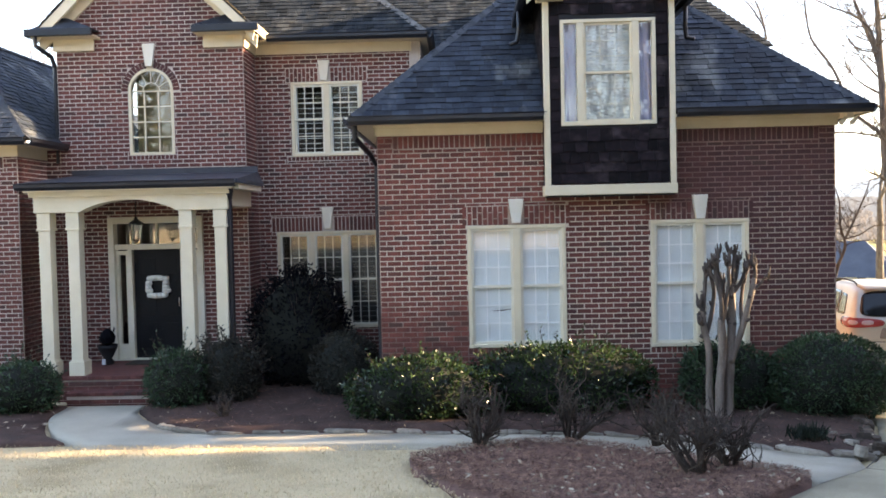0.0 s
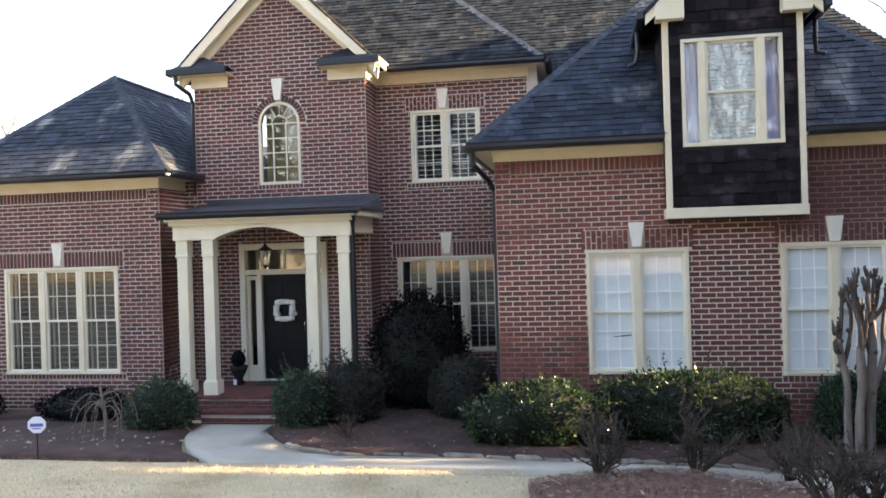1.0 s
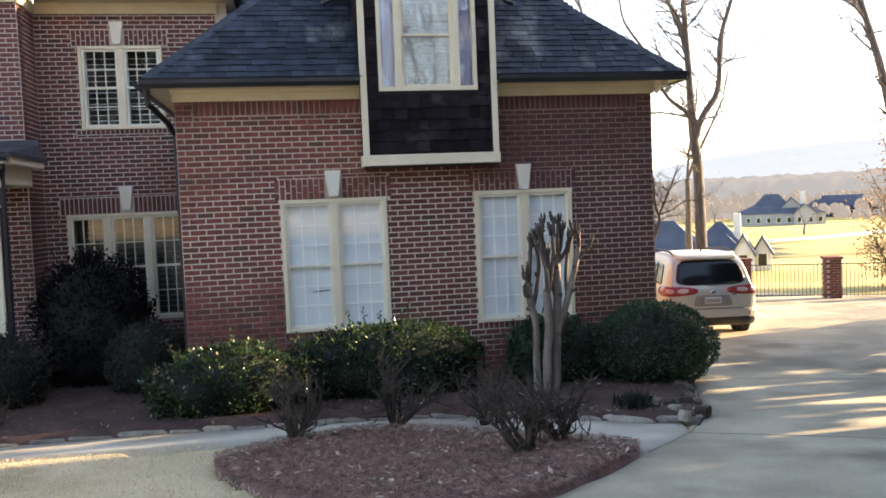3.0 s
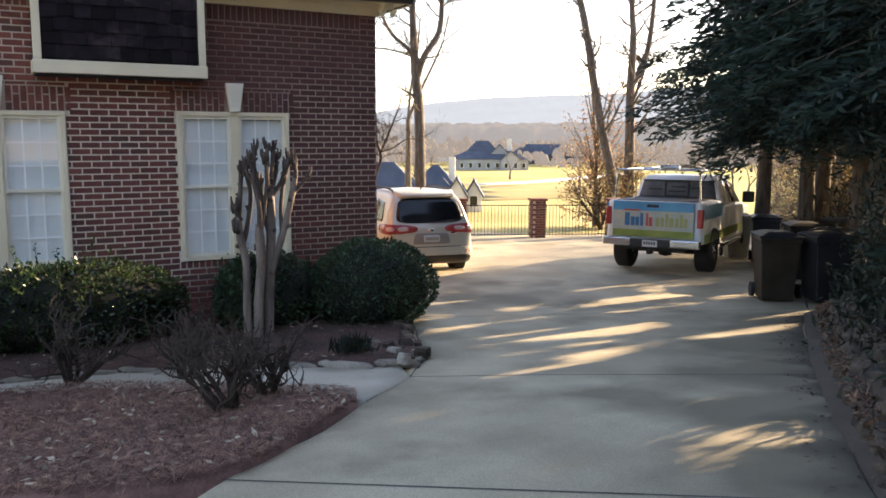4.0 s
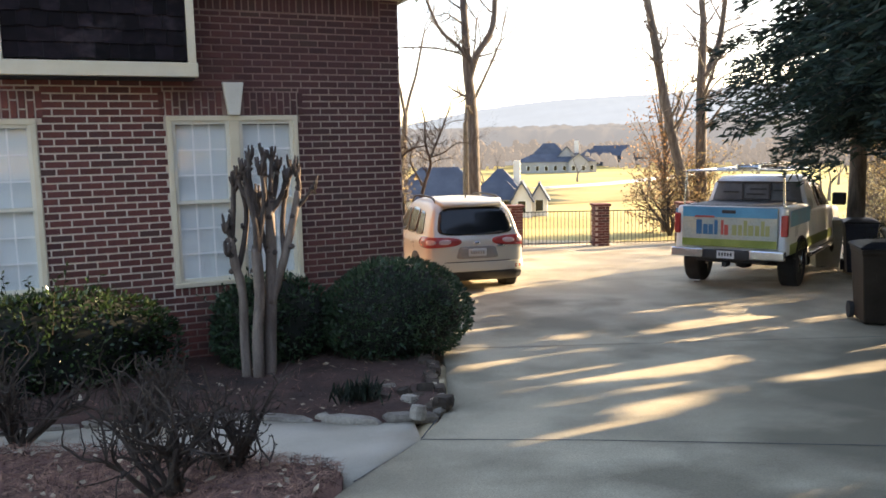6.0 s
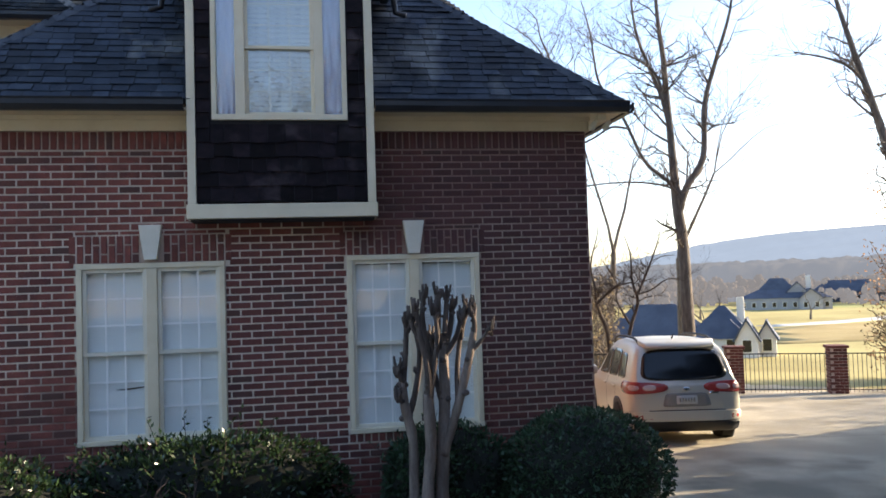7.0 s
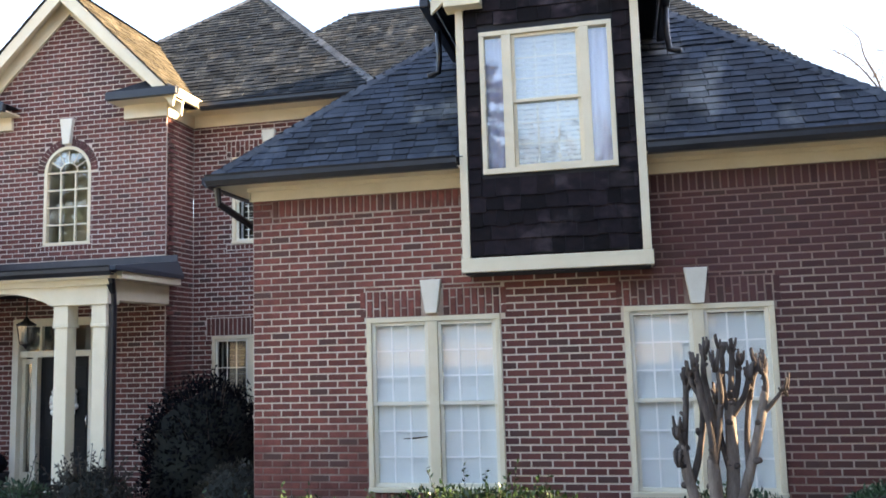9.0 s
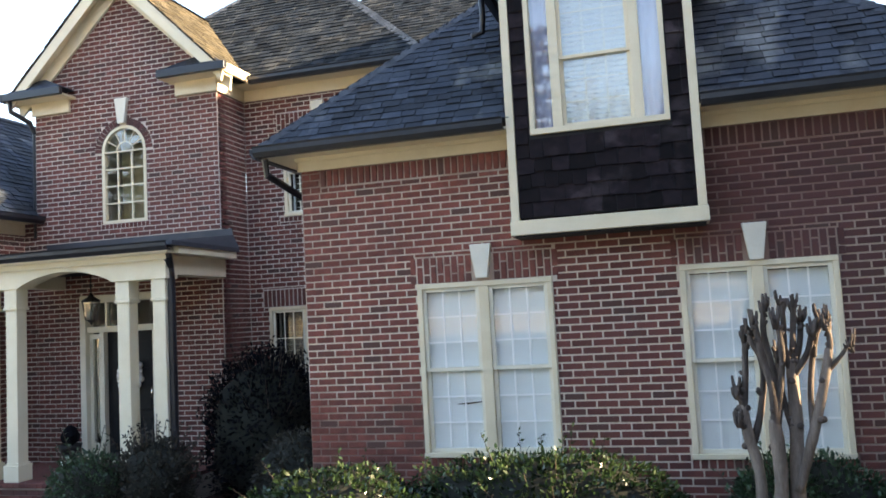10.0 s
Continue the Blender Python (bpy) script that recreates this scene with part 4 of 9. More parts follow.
dk.slab3([(x0 + YC - y0, YC, zc), (x1 - YC + y0, YC, zc), pk], 0.05)
part("roof_deck", dk.slab3([(x1, y0, EZ), (x1, 9.5, EZ), rb, pk], 0.05).slab3([(x0, 9.5, EZ), (x0, y0, EZ), pk, rb], 0.05), ROOFBASE, roof)
sl_ = math.hypot(1, P)
lc = (YC - y0) * sl_
courses("front", roof, (x0, y0, EZ), (1, 0, 0), (0, 1, P), lambda s: (s / sl_, BA - x0), lc)
courses("front", roof, (x0, y0, EZ), (1, 0, 0), (0, 1, P), lambda s: (BB - x0, x1 - x0 - s / sl_), lc, singles=(4.6, 7.4, 2.6))
courses("front", roof, (x0, YC, zc), (1, 0, 0), (0, 1, P), lambda s: ((s + lc) / sl_, x1 - x0 - (s + lc) / sl_), hw * sl_ - lc)
courses("right", roof, (x1, y0, EZ), (0, 1, 0), (-1, 0, P), lambda s: (s / sl_, 9.8), hw * sl_)
courses("left", roof, (x0, y0, EZ), (0, 1, 0), (1, 0, P), lambda s: (s / sl_, 9.8), hw * sl_)
cap_line(roof, (x0, y0, EZ), pk)
cap_line(roof, (x1, y0, EZ), pk)
cap_line(roof, pk, rb)
gutter(roof, (x0 - 0.02, y0 - 0.005, EZ - 0.12), (2.5, y0 - 0.005, EZ - 0.12))
gutter(roof, (4.45, y0 - 0.005, EZ - 0.12), (x1 + 0.02, y0 - 0.005, EZ - 0.12))
gutter(roof, (x1 + 0.005, y0, EZ - 0.12), (x1 + 0.005, 9.0, EZ - 0.12))
gutter(roof, (x0 - 0.005, 3.4, EZ - 0.12), (x0 - 0.005, y0, EZ - 0.12))
part("soffit", Shape().box(x0, 2.53, y0, 0.0, EZ - 0.1, EZ - 0.08).box(4.43, x1, y0, 0.0, EZ - 0.1, EZ - 0.08).box(6.9, x1, 0.0, 9.0, EZ - 0.1, EZ - 0.08).box(x0, 0.0, 0.0, 3.5, EZ - 0.1, EZ - 0.08), CREAM, roof, "cream soffit boards")
part("frieze_board", Shape().box(-0.03, 2.53, -0.035, -0.005, TOP, EZ - 0.1).box(4.43, 6.93, -0.035, -0.005, TOP, EZ - 0.1).box(6.905, 6.935, -0.035, 9.0, TOP, EZ - 0.1).box(-0.035, -0.005, -0.035, 3.58, TOP, EZ - 0.1).box(-0.05, 2.53, -0.06, -0.036, TOP + 0.11, EZ - 0.1).box(4.43, 6.95, -0.06, -0.036, TOP + 0.11, EZ - 0.1), CREAM, roof, "cream frieze board", bevel=0.005)

main_roof = thing("roof_main", "grey weathered shingled hip roofs of the main house", "roof", kind="structure")
MZ, ML, MR, MF = 5.98, -6.75, 0.65, 3.22
mh = (MR - ML) / 2
mp_ = Vector(((ML + MR) / 2, MF + mh, MZ + 0.95 * mh))
mb = (mp_.x, 11.5, mp_.z)
part("roof_deck", Shape().slab3([(ML, MF, MZ), (MR, MF, MZ), mp_], 0.05).slab3([(MR, MF, MZ), (MR, 11.5, MZ), mb, mp_], 0.05).slab3([(ML, 11.5, MZ), (ML, MF, MZ), mp_, mb], 0.05), ROOFBASE, main_roof)
ms_ = math.hypot(1, 0.95)
# paler shingle for the tower gable, with the sunlight on it painted in
SHINGLELIT = surface("roof_shingle_sunlit", (0.06, 0.05, 0.034), (0.11, 0.093, 0.064), 5, 0.9, 0.9, 100, spec=0.1, vary=0.35)
SHINGLE2 = surface("roof_shingle_grey", (0.013, 0.018, 0.024), (0.034, 0.039, 0.042), 6, 0.9, 0.9, 100, spec=0.1, vary=0.5, c3=(0.062, 0.063, 0.06), spots=2.6, stretch=(1, 0.6, 0.6))
courses("front", main_roof, (ML, MF, MZ), (1, 0, 0), (0, 1, 0.95), lambda s: (s / ms_, MR - ML - s / ms_), mh * ms_, material=SHINGLE2)
courses("right", main_roof, (MR, MF, MZ), (0, 1, 0), (-1, 0, 0.95), lambda s: (s / ms_, 8.3), mh * ms_, material=SHINGLE2)
courses("left", main_roof, (ML, MF, MZ), (0, 1, 0), (1, 0, 0.95), lambda s: (s / ms_, 8.3), mh * ms_, material=SHINGLE2)
cap_line(main_roof, (MR, MF, MZ), mp_, material=PALECAP)
cap_line(main_roof, (ML, MF, MZ), mp_)
cap_line(main_roof, mp_, mb)
BX0, BY0, BYR, BZR = -6.2, 5.4, 9.6, 10.0
part("roof_deck", Shape().slab3([(BX0, BY0, MZ), (8.0, BY0, MZ), (5.0, BYR, BZR), (-2.0, BYR, BZR)], 0.05).slab3([(8.0, 13.8, MZ), (BX0, 13.8, MZ), (-2.0, BYR, BZR), (5.0, BYR, BZR)], 0.05).slab3([(8.0, BY0, MZ), (8.0, 13.8, MZ), (5.0, BYR, BZR)], 0.05).slab3([(BX0, 13.8, MZ), (BX0, BY0, MZ), (-2.0, BYR, BZR)], 0.05), ROOFBASE, main_roof)
bs_ = math.hypot(1, (BZR - MZ) / (BYR - BY0))
courses("back_front", main_roof, (BX0, BY0, MZ), (1, 0, 0), (0, 1, (BZR - MZ) / (BYR - BY0)), lambda s: (s / bs_ * 1.0, 14.2 - s / bs_ * 0.714), (BYR - BY0) * bs_, material=SHINGLE2)
cap_line(main_roof, (-2.0, BYR, BZR), (5.0, BYR, BZR))
gutter(main_roof, (-2.4, MF - 0.005, MZ - 0.12), (MR + 0.02, MF - 0.005, MZ - 0.12))
gutter(main_roof, (MR + 0.005, MF, MZ - 0.12), (MR + 0.005, 9.0, MZ - 0.12))
part("soffit", Shape().box(-2.8, MR, MF, MY, MZ - 0.1, MZ - 0.08).box(0.3, MR, MY, 9.0, MZ - 0.1, MZ - 0.08), CREAM, main_roof, "cream soffit boards")
part("frieze_board", Shape().box(-2.75, 0.33, MY - 0.035, MY - 0.005, 5.69, MZ - 0.1).box(0.305, 0.335, MY, 9.0, 5.69, MZ - 0.1), CREAM, main_roof, "cream frieze board", bevel=0.005)

# gable over the entry tower
gable = thing("roof_tower", "shingled gable over the entry with cream rake boards and cornice returns", "roof", kind="structure")
GF, GA, GE, GS = TY - 0.3, 7.98, 5.95, 0.985  # front edge, apex, eave, slope
ghw = (GA - GE) / GS
for sgn in (-1, 1):
    e = (TC + sgn * ghw, GF, GE)
    poly = [e, (TC, GF, GA), (TC, 8.0, GA), (TC + sgn * ghw, 8.0, GE)]
    part("roof_deck", Shape().slab3(poly if sgn < 0 else poly[::-1], 0.06), ROOFBASE, gable)
    gl_ = math.hypot(1, GS)
    courses("slope", gable, (TC + sgn * ghw, GF - 0.03, GE), (0, 1, 0), (-sgn, 0, GS), lambda s: (0, 5.4), ghw * gl_, material=SHINGLELIT)
    # rake boards
    dx = ghw
    for w_, y_, nm in ((0.2, GF + 0.02, "rake_board"), (0.3, TY - 0.03, "rake_frieze")):
        pr = [(TC, GA - 0.03), (TC + sgn * dx, GE - 0.03), (TC + sgn * (dx - 0.03), GE - 0.03 - w_ * 0.9), (TC, GA - 0.03 - w_ * 1.35)]
        part(nm, Shape().prism(pr, y_ - 0.025, y_ + 0.02), CREAM, gable, "cream board along the rake", bevel=0.004)
    so = [(TC, GF, GA - 0.09), (TC + sgn * dx, GF, GE - 0.09), (TC + sgn * dx, TY, GE - 0.09), (TC, TY, GA - 0.09)]
    part("soffit", Shape().slab3(so, 0.015), CREAM, gable)
    # cornice return
    xa, xb = sorted((TC + sgn * 0.92, TC + sgn * (ghw + 0.02)))
    wa, wb = sorted((TC + sgn * 1.03, TC + sgn * 1.79))
    part("return_frieze", Shape().box(wa, wb, TY - 0.06, TY - 0.004, 5.68, 5.9), CREAM, gable, "cream frieze under the return", bevel=0.006)
    part("return_soffit", Shape().box(xa, xb, GF - 0.02, TY, 5.9, 5.93), CREAM, gable)
    part("return_gutter", Shape().box(xa, xb + 0.06, GF - 0.1, GF - 0.02, 5.9, 6.03) if sgn > 0 else Shape().box(xa, xb, GF - 0.1, GF - 0.02, 5.9, 6.03).box(xa - 0.08, xa, GF - 0.1, TY + 0.6, 5.9, 6.03), GUTTER, gable, "dark gutter across the return", bevel=0.01)
    if sgn > 0:
        part("eave_moulding", Shape().prism([(xb - 0.05, 5.9), (xb, 5.9), (xb + 0.02, 5.94), (xb + 0.05, 5.98), (xb + 0.055, 6.02), (xb - 0.05, 6.02)], GF + 0.03, MF), CREAM, gable, "cream crown moulding along the eave", bevel=0.006)
    part("return_roof", Shape().add([(xa, GF - 0.06, 6.03), (xb, GF - 0.06, 6.03), (xb, TY, 6.03), (xa, TY, 6.03), ((xa + xb) / 2 + sgn * 0.1, TY, 6.34)], [(0, 1, 4), (1, 2, 4), (3, 0, 4), (0, 3, 2, 1)]), SHINGLE, gable, "small shingled return roof")
part("side_frieze", Shape().box(TR + 0.004, TR + 0.035, TY, MY, 5.68, 5.93), CREAM, gable, "cream frieze on the tower side")
cap_line(gable, (TC, GF, GA), (TC, 7.5, GA))

# left wing roof
lroof = thing("roof_left_wing", "charcoal shingled hip roof of the left wing", "roof", kind="structure")
a0, a1, b0, lz = -11.2, -6.2, 1.4, 3.95
lh = (a1 - a0) / 2
lp = Vector(((a0 + a1) / 2, b0 + lh, lz + 0.95 * lh))
lb = (lp.x, 9.0, lp.z)
part("roof_deck", Shape().slab3([(a0, b0, lz), (a1, b0, lz), lp], 0.05).slab3([(a1, b0, lz), (a1, 9, lz), lb, lp], 0.05).slab3([(a0, 9, lz), (a0, b0, lz), lp, lb], 0.05), ROOFBASE, lroof)
courses("front", lroof, (a0, b0, lz), (1, 0, 0), (0, 1, 0.95), lambda s: (s / ms_, a1 - a0 - s / ms_), lh * ms_)
courses("right", lroof, (a1, b0, lz), (0, 1, 0), (-1, 0, 0.95), lambda s: (s / ms_, 7.6), lh * ms_)
cap_line(lroof, (a1, b0, lz), lp)
cap_line(lroof, (a0, b0, lz), lp)
cap_line(lroof, lp, lb)
gutter(lroof, (a0, b0 - 0.005, lz - 0.12), (a1 + 0.02, b0 - 0.005, lz - 0.12))
gutter(lroof, (a1 + 0.005, b0, lz - 0.12), (a1 + 0.005, TY, lz - 0.12))
part("soffit", Shape().box(a0, a1, b0, LY, lz - 0.1, lz - 0.08).box(-6.55, a1, LY, TY, lz - 0.1, lz - 0.08), CREAM, lroof)
part("frieze_board", Shape().box(-10.88, -6.52, LY - 0.035, LY - 0.005, TOP, lz - 0.1).box(-6.545, -6.515, LY - 0.035, TY, TOP, lz - 0.1), CREAM, lroof, "cream frieze board", bevel=0.005)


# ---- bay with dark shakes on the wing ----
DX0, DX1, DY, DB, DT = 2.52, 4.44, -0.34, 2.69, 5.55
bay = thing("wall_bay", "dark shake-clad dormer bay hanging over the brick with cream trim", "dormer", kind="structure")
hole = (2.77, 4.16, 3.71, 5.26)
bs = Shape()
for a, b, c, d in ((DX0 + 0.1, hole[0], DB + 0.17, DT + 0.3), (hole[1], DX1 - 0.1, DB + 0.17, DT + 0.3), (hole[0], hole[1], DB + 0.17, hole[2]), (hole[0], hole[1], hole[3], DT + 0.3)):
    bs.box(a, b, DY, DY + 0.08, c, d)
bs.box(DX0 + 0.02, DX0 + 0.1, DY + 0.02, 2.2, DB + 0.17, DT + 0.1).box(DX1 - 0.1, DX1 - 0.02, DY + 0.02, 2.2, DB + 0.17, DT + 0.1)
bs.prism([(DX0, DT + 0.1), (DX1, DT + 0.1), ((DX0 + DX1) / 2, DT + 1.05)], DY + 0.02, DY + 0.08)
part("bay_wall", bs, ROOFBASE, bay, "black-brown sheathing")
shk, nshk = Shape(), 0
for k in range(19):
    z0 = DB + 0.17 + k * 0.155
    u = DX0 + 0.09
    while u < DX1 - 0.1:
        w_ = random.choice((0.14, 0.18, 0.22, 0.26))
        a, b = u, min(u + w_, DX1 - 0.09)
        inside = not (z0 + 0.1 > hole[2] - 0.03 and z0 < hole[3] + 0.02)
        for aa, bb in ([(a, b)] if inside else [(a, min(b, hole[0] - 0.01)), (max(a, hole[1] + 0.01), b)]):
            if bb - aa > 0.03 and z0 < DT + 0.25:
                j = random.uniform(-0.014, 0.014)
                one = Shape().add([(aa + 0.004, DY - 0.022, z0 + j), (bb - 0.004, DY - 0.022, z0 + j), (bb - 0.004, DY - 0.003, z0 + 0.19), (aa + 0.004, DY - 0.003, z0 + 0.19), (aa + 0.004, DY, z0 + j), (bb - 0.004, DY, z0 + j)],
                                  [(0, 1, 2, 3), (4, 5, 1, 0), (4, 0, 3), (1, 5, 2)])
                part("shake", one, SHAKE, bay)
        u += w_
for xx, sg in ((DX0 + 0.02, -1), (DX1 - 0.02, 1)):
    s = Shape()
    for k in range(19):
        z0, u = DB + 0.17 + k * 0.155, DY + 0.06
        while u < 2.0:
            w_ = random.choice((0.14, 0.18, 0.22))
            s.add([(xx + sg * 0.022, u + 0.004, z0), (xx + sg * 0.022, u + w_ - 0.004, z0), (xx + sg * 0.003, u + w_ - 0.004, z0 + 0.19), (xx + sg * 0.003, u + 0.004, z0 + 0.19)], [(0, 1, 2, 3)])
            u += w_
    part("side_shakes", s, SHAKE, bay, "dark shakes on the bay's cheek", kind="stuff")
part("base_trim", Shape().box(DX0 - 0.015, DX1 + 0.015, DY - 0.035, 0.0, DB, DB + 0.15), CREAM, bay, "cream base board under the bay", bevel=0.008)
part("base_floor", Shape().box(DX0 + 0.02, DX1 - 0.02, DY - 0.0, 0.0, DB - 0.02, DB - 0.003), ROOFBASE, bay)
for a, b in ((DX0, DX0 + 0.085), (DX1 - 0.085, DX1)):
    part("corner_board", Shape().box(a, b, DY - 0.03, DY + 0.09, DB + 0.15, DT), CREAM, bay, "cream corner board", bevel=0.006)
FD = Matrix.Translation((0, DY, 0))
bw = thing("window_7", "bay window with a sash between two narrow fixed lights, pale curtains", "window", kind="structure")
u0, u1, v0, v1 = hole
s = Shape().box(u0, u1, -0.03, 0.08, v1 - 0.05, v1).box(u0, u1, -0.04, 0.08, v0, v0 + 0.06).box(u0, u0 + 0.05, -0.03, 0.08, v0 + 0.06, v1 - 0.05).box(u1 - 0.05, u1, -0.03, 0.08, v0 + 0.06, v1 - 0.05)
part("window_frame", s.moved(FD), CREAM, bw, "cream casing", bevel=0.005)
ma, mb_ = u0 + 0.29, u1 - 0.29
for a in (ma - 0.05, mb_ - 0.05):
    part("mullion", Shape().box(a, a + 0.1, -0.028, 0.08, v0 + 0.06, v1 - 0.05).moved(FD), CREAM, bw, bevel=0.005)
vm = v0 + (v1 - v0) * 0.5
for z0, z1, y in ((vm - 0.02, v1 - 0.05, 0.0), (v0 + 0.06, vm + 0.02, 0.03)):
    a, b, t = ma + 0.05, mb_ - 0.05, 0.035
    s = Shape().box(a, a + t, y, y + 0.03, z0, z1).box(b - t, b, y, y + 0.03, z0, z1).box(a + t, b - t, y, y + 0.03, z1 - t, z1).box(a + t, b - t, y, y + 0.03, z0, z0 + t)
    sash = part("sash", s.moved(FD), CREAM, bw, "cream sash", bevel=0.004)
    part("pane", Shape().box(a + t, b - t, y + 0.012, y + 0.018, z0 + t, z1 - t).moved(FD), GLASSDARK, sash).visible_shadow = False
    s = Shape()
    for i in (1, 2):
        x = a + t + (b - a - 2 * t) * i / 3
        s.box(x - 0.006, x + 0.006, y + 0.02, y + 0.028, z0 + t, z1 - t)
        z = z0 + t + (z1 - z0 - 2 * t) * i / 3
        s.box(a + t, b - t, y + 0.0205, y + 0.0275, z - 0.006, z + 0.006)
    part("muntin", s.moved(FD), WHITE, sash, "thin grille bars")
for a, b in ((u0 + 0.05, ma - 0.05), (mb_ + 0.05, u1 - 0.05)):
    part("pane", Shape().box(a, b, 0.015, 0.022, v0 + 0.06, v1 - 0.05).moved(FD), GLASSDARK, bw, "narrow fixed light").visible_shadow = False
for ca, cb, cloth, lbl in ((u0, ma, LILAC, "lilac sheer curtain"), (ma, mb_, DRAPE, "pale sheer curtain"), (mb_, u1, LILAC, "lilac sheer curtain")):
    cu, n = Shape(), max(18, int((cb - ca) * 64))
    for i in range(n):
        xa, xb = ca + (cb - ca) * i / n, ca + (cb - ca) * (i + 1) / n
        ya, yb = (0.1 + 0.014 * math.sin(i * 0.9), 0.1 + 0.014 * math.sin((i + 1) * 0.9))
        cu.add([(xa, ya, v0), (xb, yb, v0), (xb, yb, v1), (xa, ya, v1)], [(0, 1, 2, 3)])
    part("curtain", cu.moved(FD), cloth, bw, lbl)
slats = Shape()
for i in range(int((v1 - v0) / 0.052)):
    z = v0 + 0.02 + i * 0.052
    slats.add([(ma, 0.082, z), (mb_, 0.082, z), (mb_, 0.06, z + 0.03), (ma, 0.06, z + 0.03)], [(0, 1, 2, 3)])
part("blind", slats.moved(FD), BLIND, bw, "white slatted blind half open before the curtain")
part("room_wall", Shape().box(u0 - 0.1, u1 + 0.1, 0.4, 0.42, v0 - 0.1, v1 + 0.1).moved(FD), ROOM, bw)
# gable over the bay
mx_ = (DX0 + DX1) / 2
for sg in (-1, 1):
    ex = mx_ + sg * 1.22
    poly = [(ex, DY - 0.18, DT + 0.12), (mx_, DY - 0.18, DT + 1.27), (mx_, 3.0, DT + 1.27), (ex, 3.0, DT + 0.12)]
    part("bay_roof", Shape().slab3(poly if sg < 0 else poly[::-1], 0.05), SHINGLE, bay, "small shingled gable roof")
    part("rake_board", Shape().prism([(mx_, DT + 1.2), (mx_ + sg * 1.2, DT + 0.07), (mx_ + sg * 1.2, DT - 0.08), (mx_, DT + 1.0)], DY - 0.15, DY - 0.1), CREAM, bay, "cream rake board", bevel=0.004)
    xa, xb = sorted((mx_ + sg * 0.66, mx_ + sg * 1.06))
    part("cornice_return", Shape().box(xa, xb, DY - 0.17, DY + 0.06, DT - 0.02, DT + 0.36), CREAM, bay, "cream boxed return", bevel=0.01)
    part("bay_gutter", Shape().box(min(ex, ex + sg * 0.1), max(ex, ex + sg * 0.1), DY - 0.18, 1.3, DT, DT + 0.12), GUTTER, bay, "dark gutter along the bay", bevel=0.015)
    hx = ex + sg * 0.05
    part("gutter_elbow", Shape().tube([(hx, 0.2, DT), (hx, 0.24, DT - 0.3), (hx + sg * 0.03, 0.3, DT - 0.45), (hx + sg * 0.14, 0.24, DT - 0.5)], 0.035, 8), GUTTER, bay, "dark downspout elbow", smooth=True)


# ---- downspouts and small house fittings ----
def downspout(label, pts, r=0.042):
    d = tagged(part("downspout", Shape().tube(pts, r, 8), GUTTER, None, label, smooth=False), category="downspout", kind="structure")
    return d


downspout("dark downspout at the wing's inner corner", [(-0.3, -0.3, 3.8), (-0.3, -0.26, 3.62), (-0.14, 0.3, 3.42), (-0.065, 0.5, 3.25), (-0.065, 0.52, -0.4)])
downspout("dark downspout beside the porch column", [(-2.62, 1.14, 3.08), (-2.62, 1.16, 2.94), (-2.68, 1.28, 2.8), (-2.68, 1.3, 2.6), (-2.68, 1.3, -0.45)], 0.058)
downspout("dark elbow of the gutter on the tower", [(-6.5, 2.42, 5.9), (-6.5, 2.44, 5.74), (-6.34, 2.7, 5.58), (-6.33, 2.8, 5.4), (-6.33, 2.8, 3.6)])
fl = thing("flood_light", "small cream twin flood light under the eave corner", "lamp")
part("base", Shape().box(6.99, 7.09, -0.2, -0.1, 3.75, 3.82), WHITE, fl)
for dx in (-0.06, 0.1):
    part("lamp_head", Shape().lathe([(0.015, 0.04), (0.032, 0.0), (0.04, -0.07), (0.034, -0.085)], 0, 0, 12).moved(pose(7.02 + dx, -0.17, 3.72, 55, 0, 20)), WHITE, fl, smooth=True)

# ---- porch ----
PF, PZ = 1.3, -0.14
porch = thing("porch", "cream square-columned porch with an arched beam and dark roof", "porch", kind="structure")


def column(name, x, y, z0, z1, w=0.2):
    c = part(name, Shape().box(x - w / 2, x + w / 2, y - w / 2, y + w / 2, z0 + 0.26, z1 - 0.28), PORCHPAINT, porch, "cream square column", bevel=0.012)
    part("base", Shape().box(x - w / 2 - 0.035, x + w / 2 + 0.035, y - w / 2 - 0.035, y + w / 2 + 0.035, z0, z0 + 0.24).box(x - w / 2 - 0.015, x + w / 2 + 0.015, y - w / 2 - 0.015, y + w / 2 + 0.015, z0 + 0.24, z0 + 0.27), PORCHPAINT, c, bevel=0.008)
    part("capital", Shape().box(x - w / 2 - 0.025, x + w / 2 + 0.025, y - w / 2 - 0.025, y + w / 2 + 0.025, z1 - 0.3, z1 - 0.26).box(x - w / 2 - 0.012, x + w / 2 + 0.012, y - w / 2 - 0.012, y + w / 2 + 0.012, z1 - 0.26, z1), PORCHPAINT, c, bevel=0.006)


CX = (-5.83, -5.335, -3.4, -2.815)
for x in CX:
    column("column", x, PF, PZ, 2.64)
pts = [(CX[0] - 0.15, 2.98), (CX[0] - 0.15, 2.64), (CX[1] + 0.14, 2.64)]
ax0, ax1 = CX[1] + 0.14, CX[2] - 0.14
for i in range(1, 16):
    t = i / 16
    pts.append((ax0 + (ax1 - ax0) * t, 2.64 + 0.2 * math.sin(math.pi * t) ** 0.8))
pts += [(ax1, 2.64), (CX[3] + 0.15, 2.64), (CX[3] + 0.15, 2.98)]
part("beam", Shape().prism(pts, PF - 0.14, PF + 0.14), PORCHPAINT, porch, "cream beam arched over the entry", bevel=0.008)
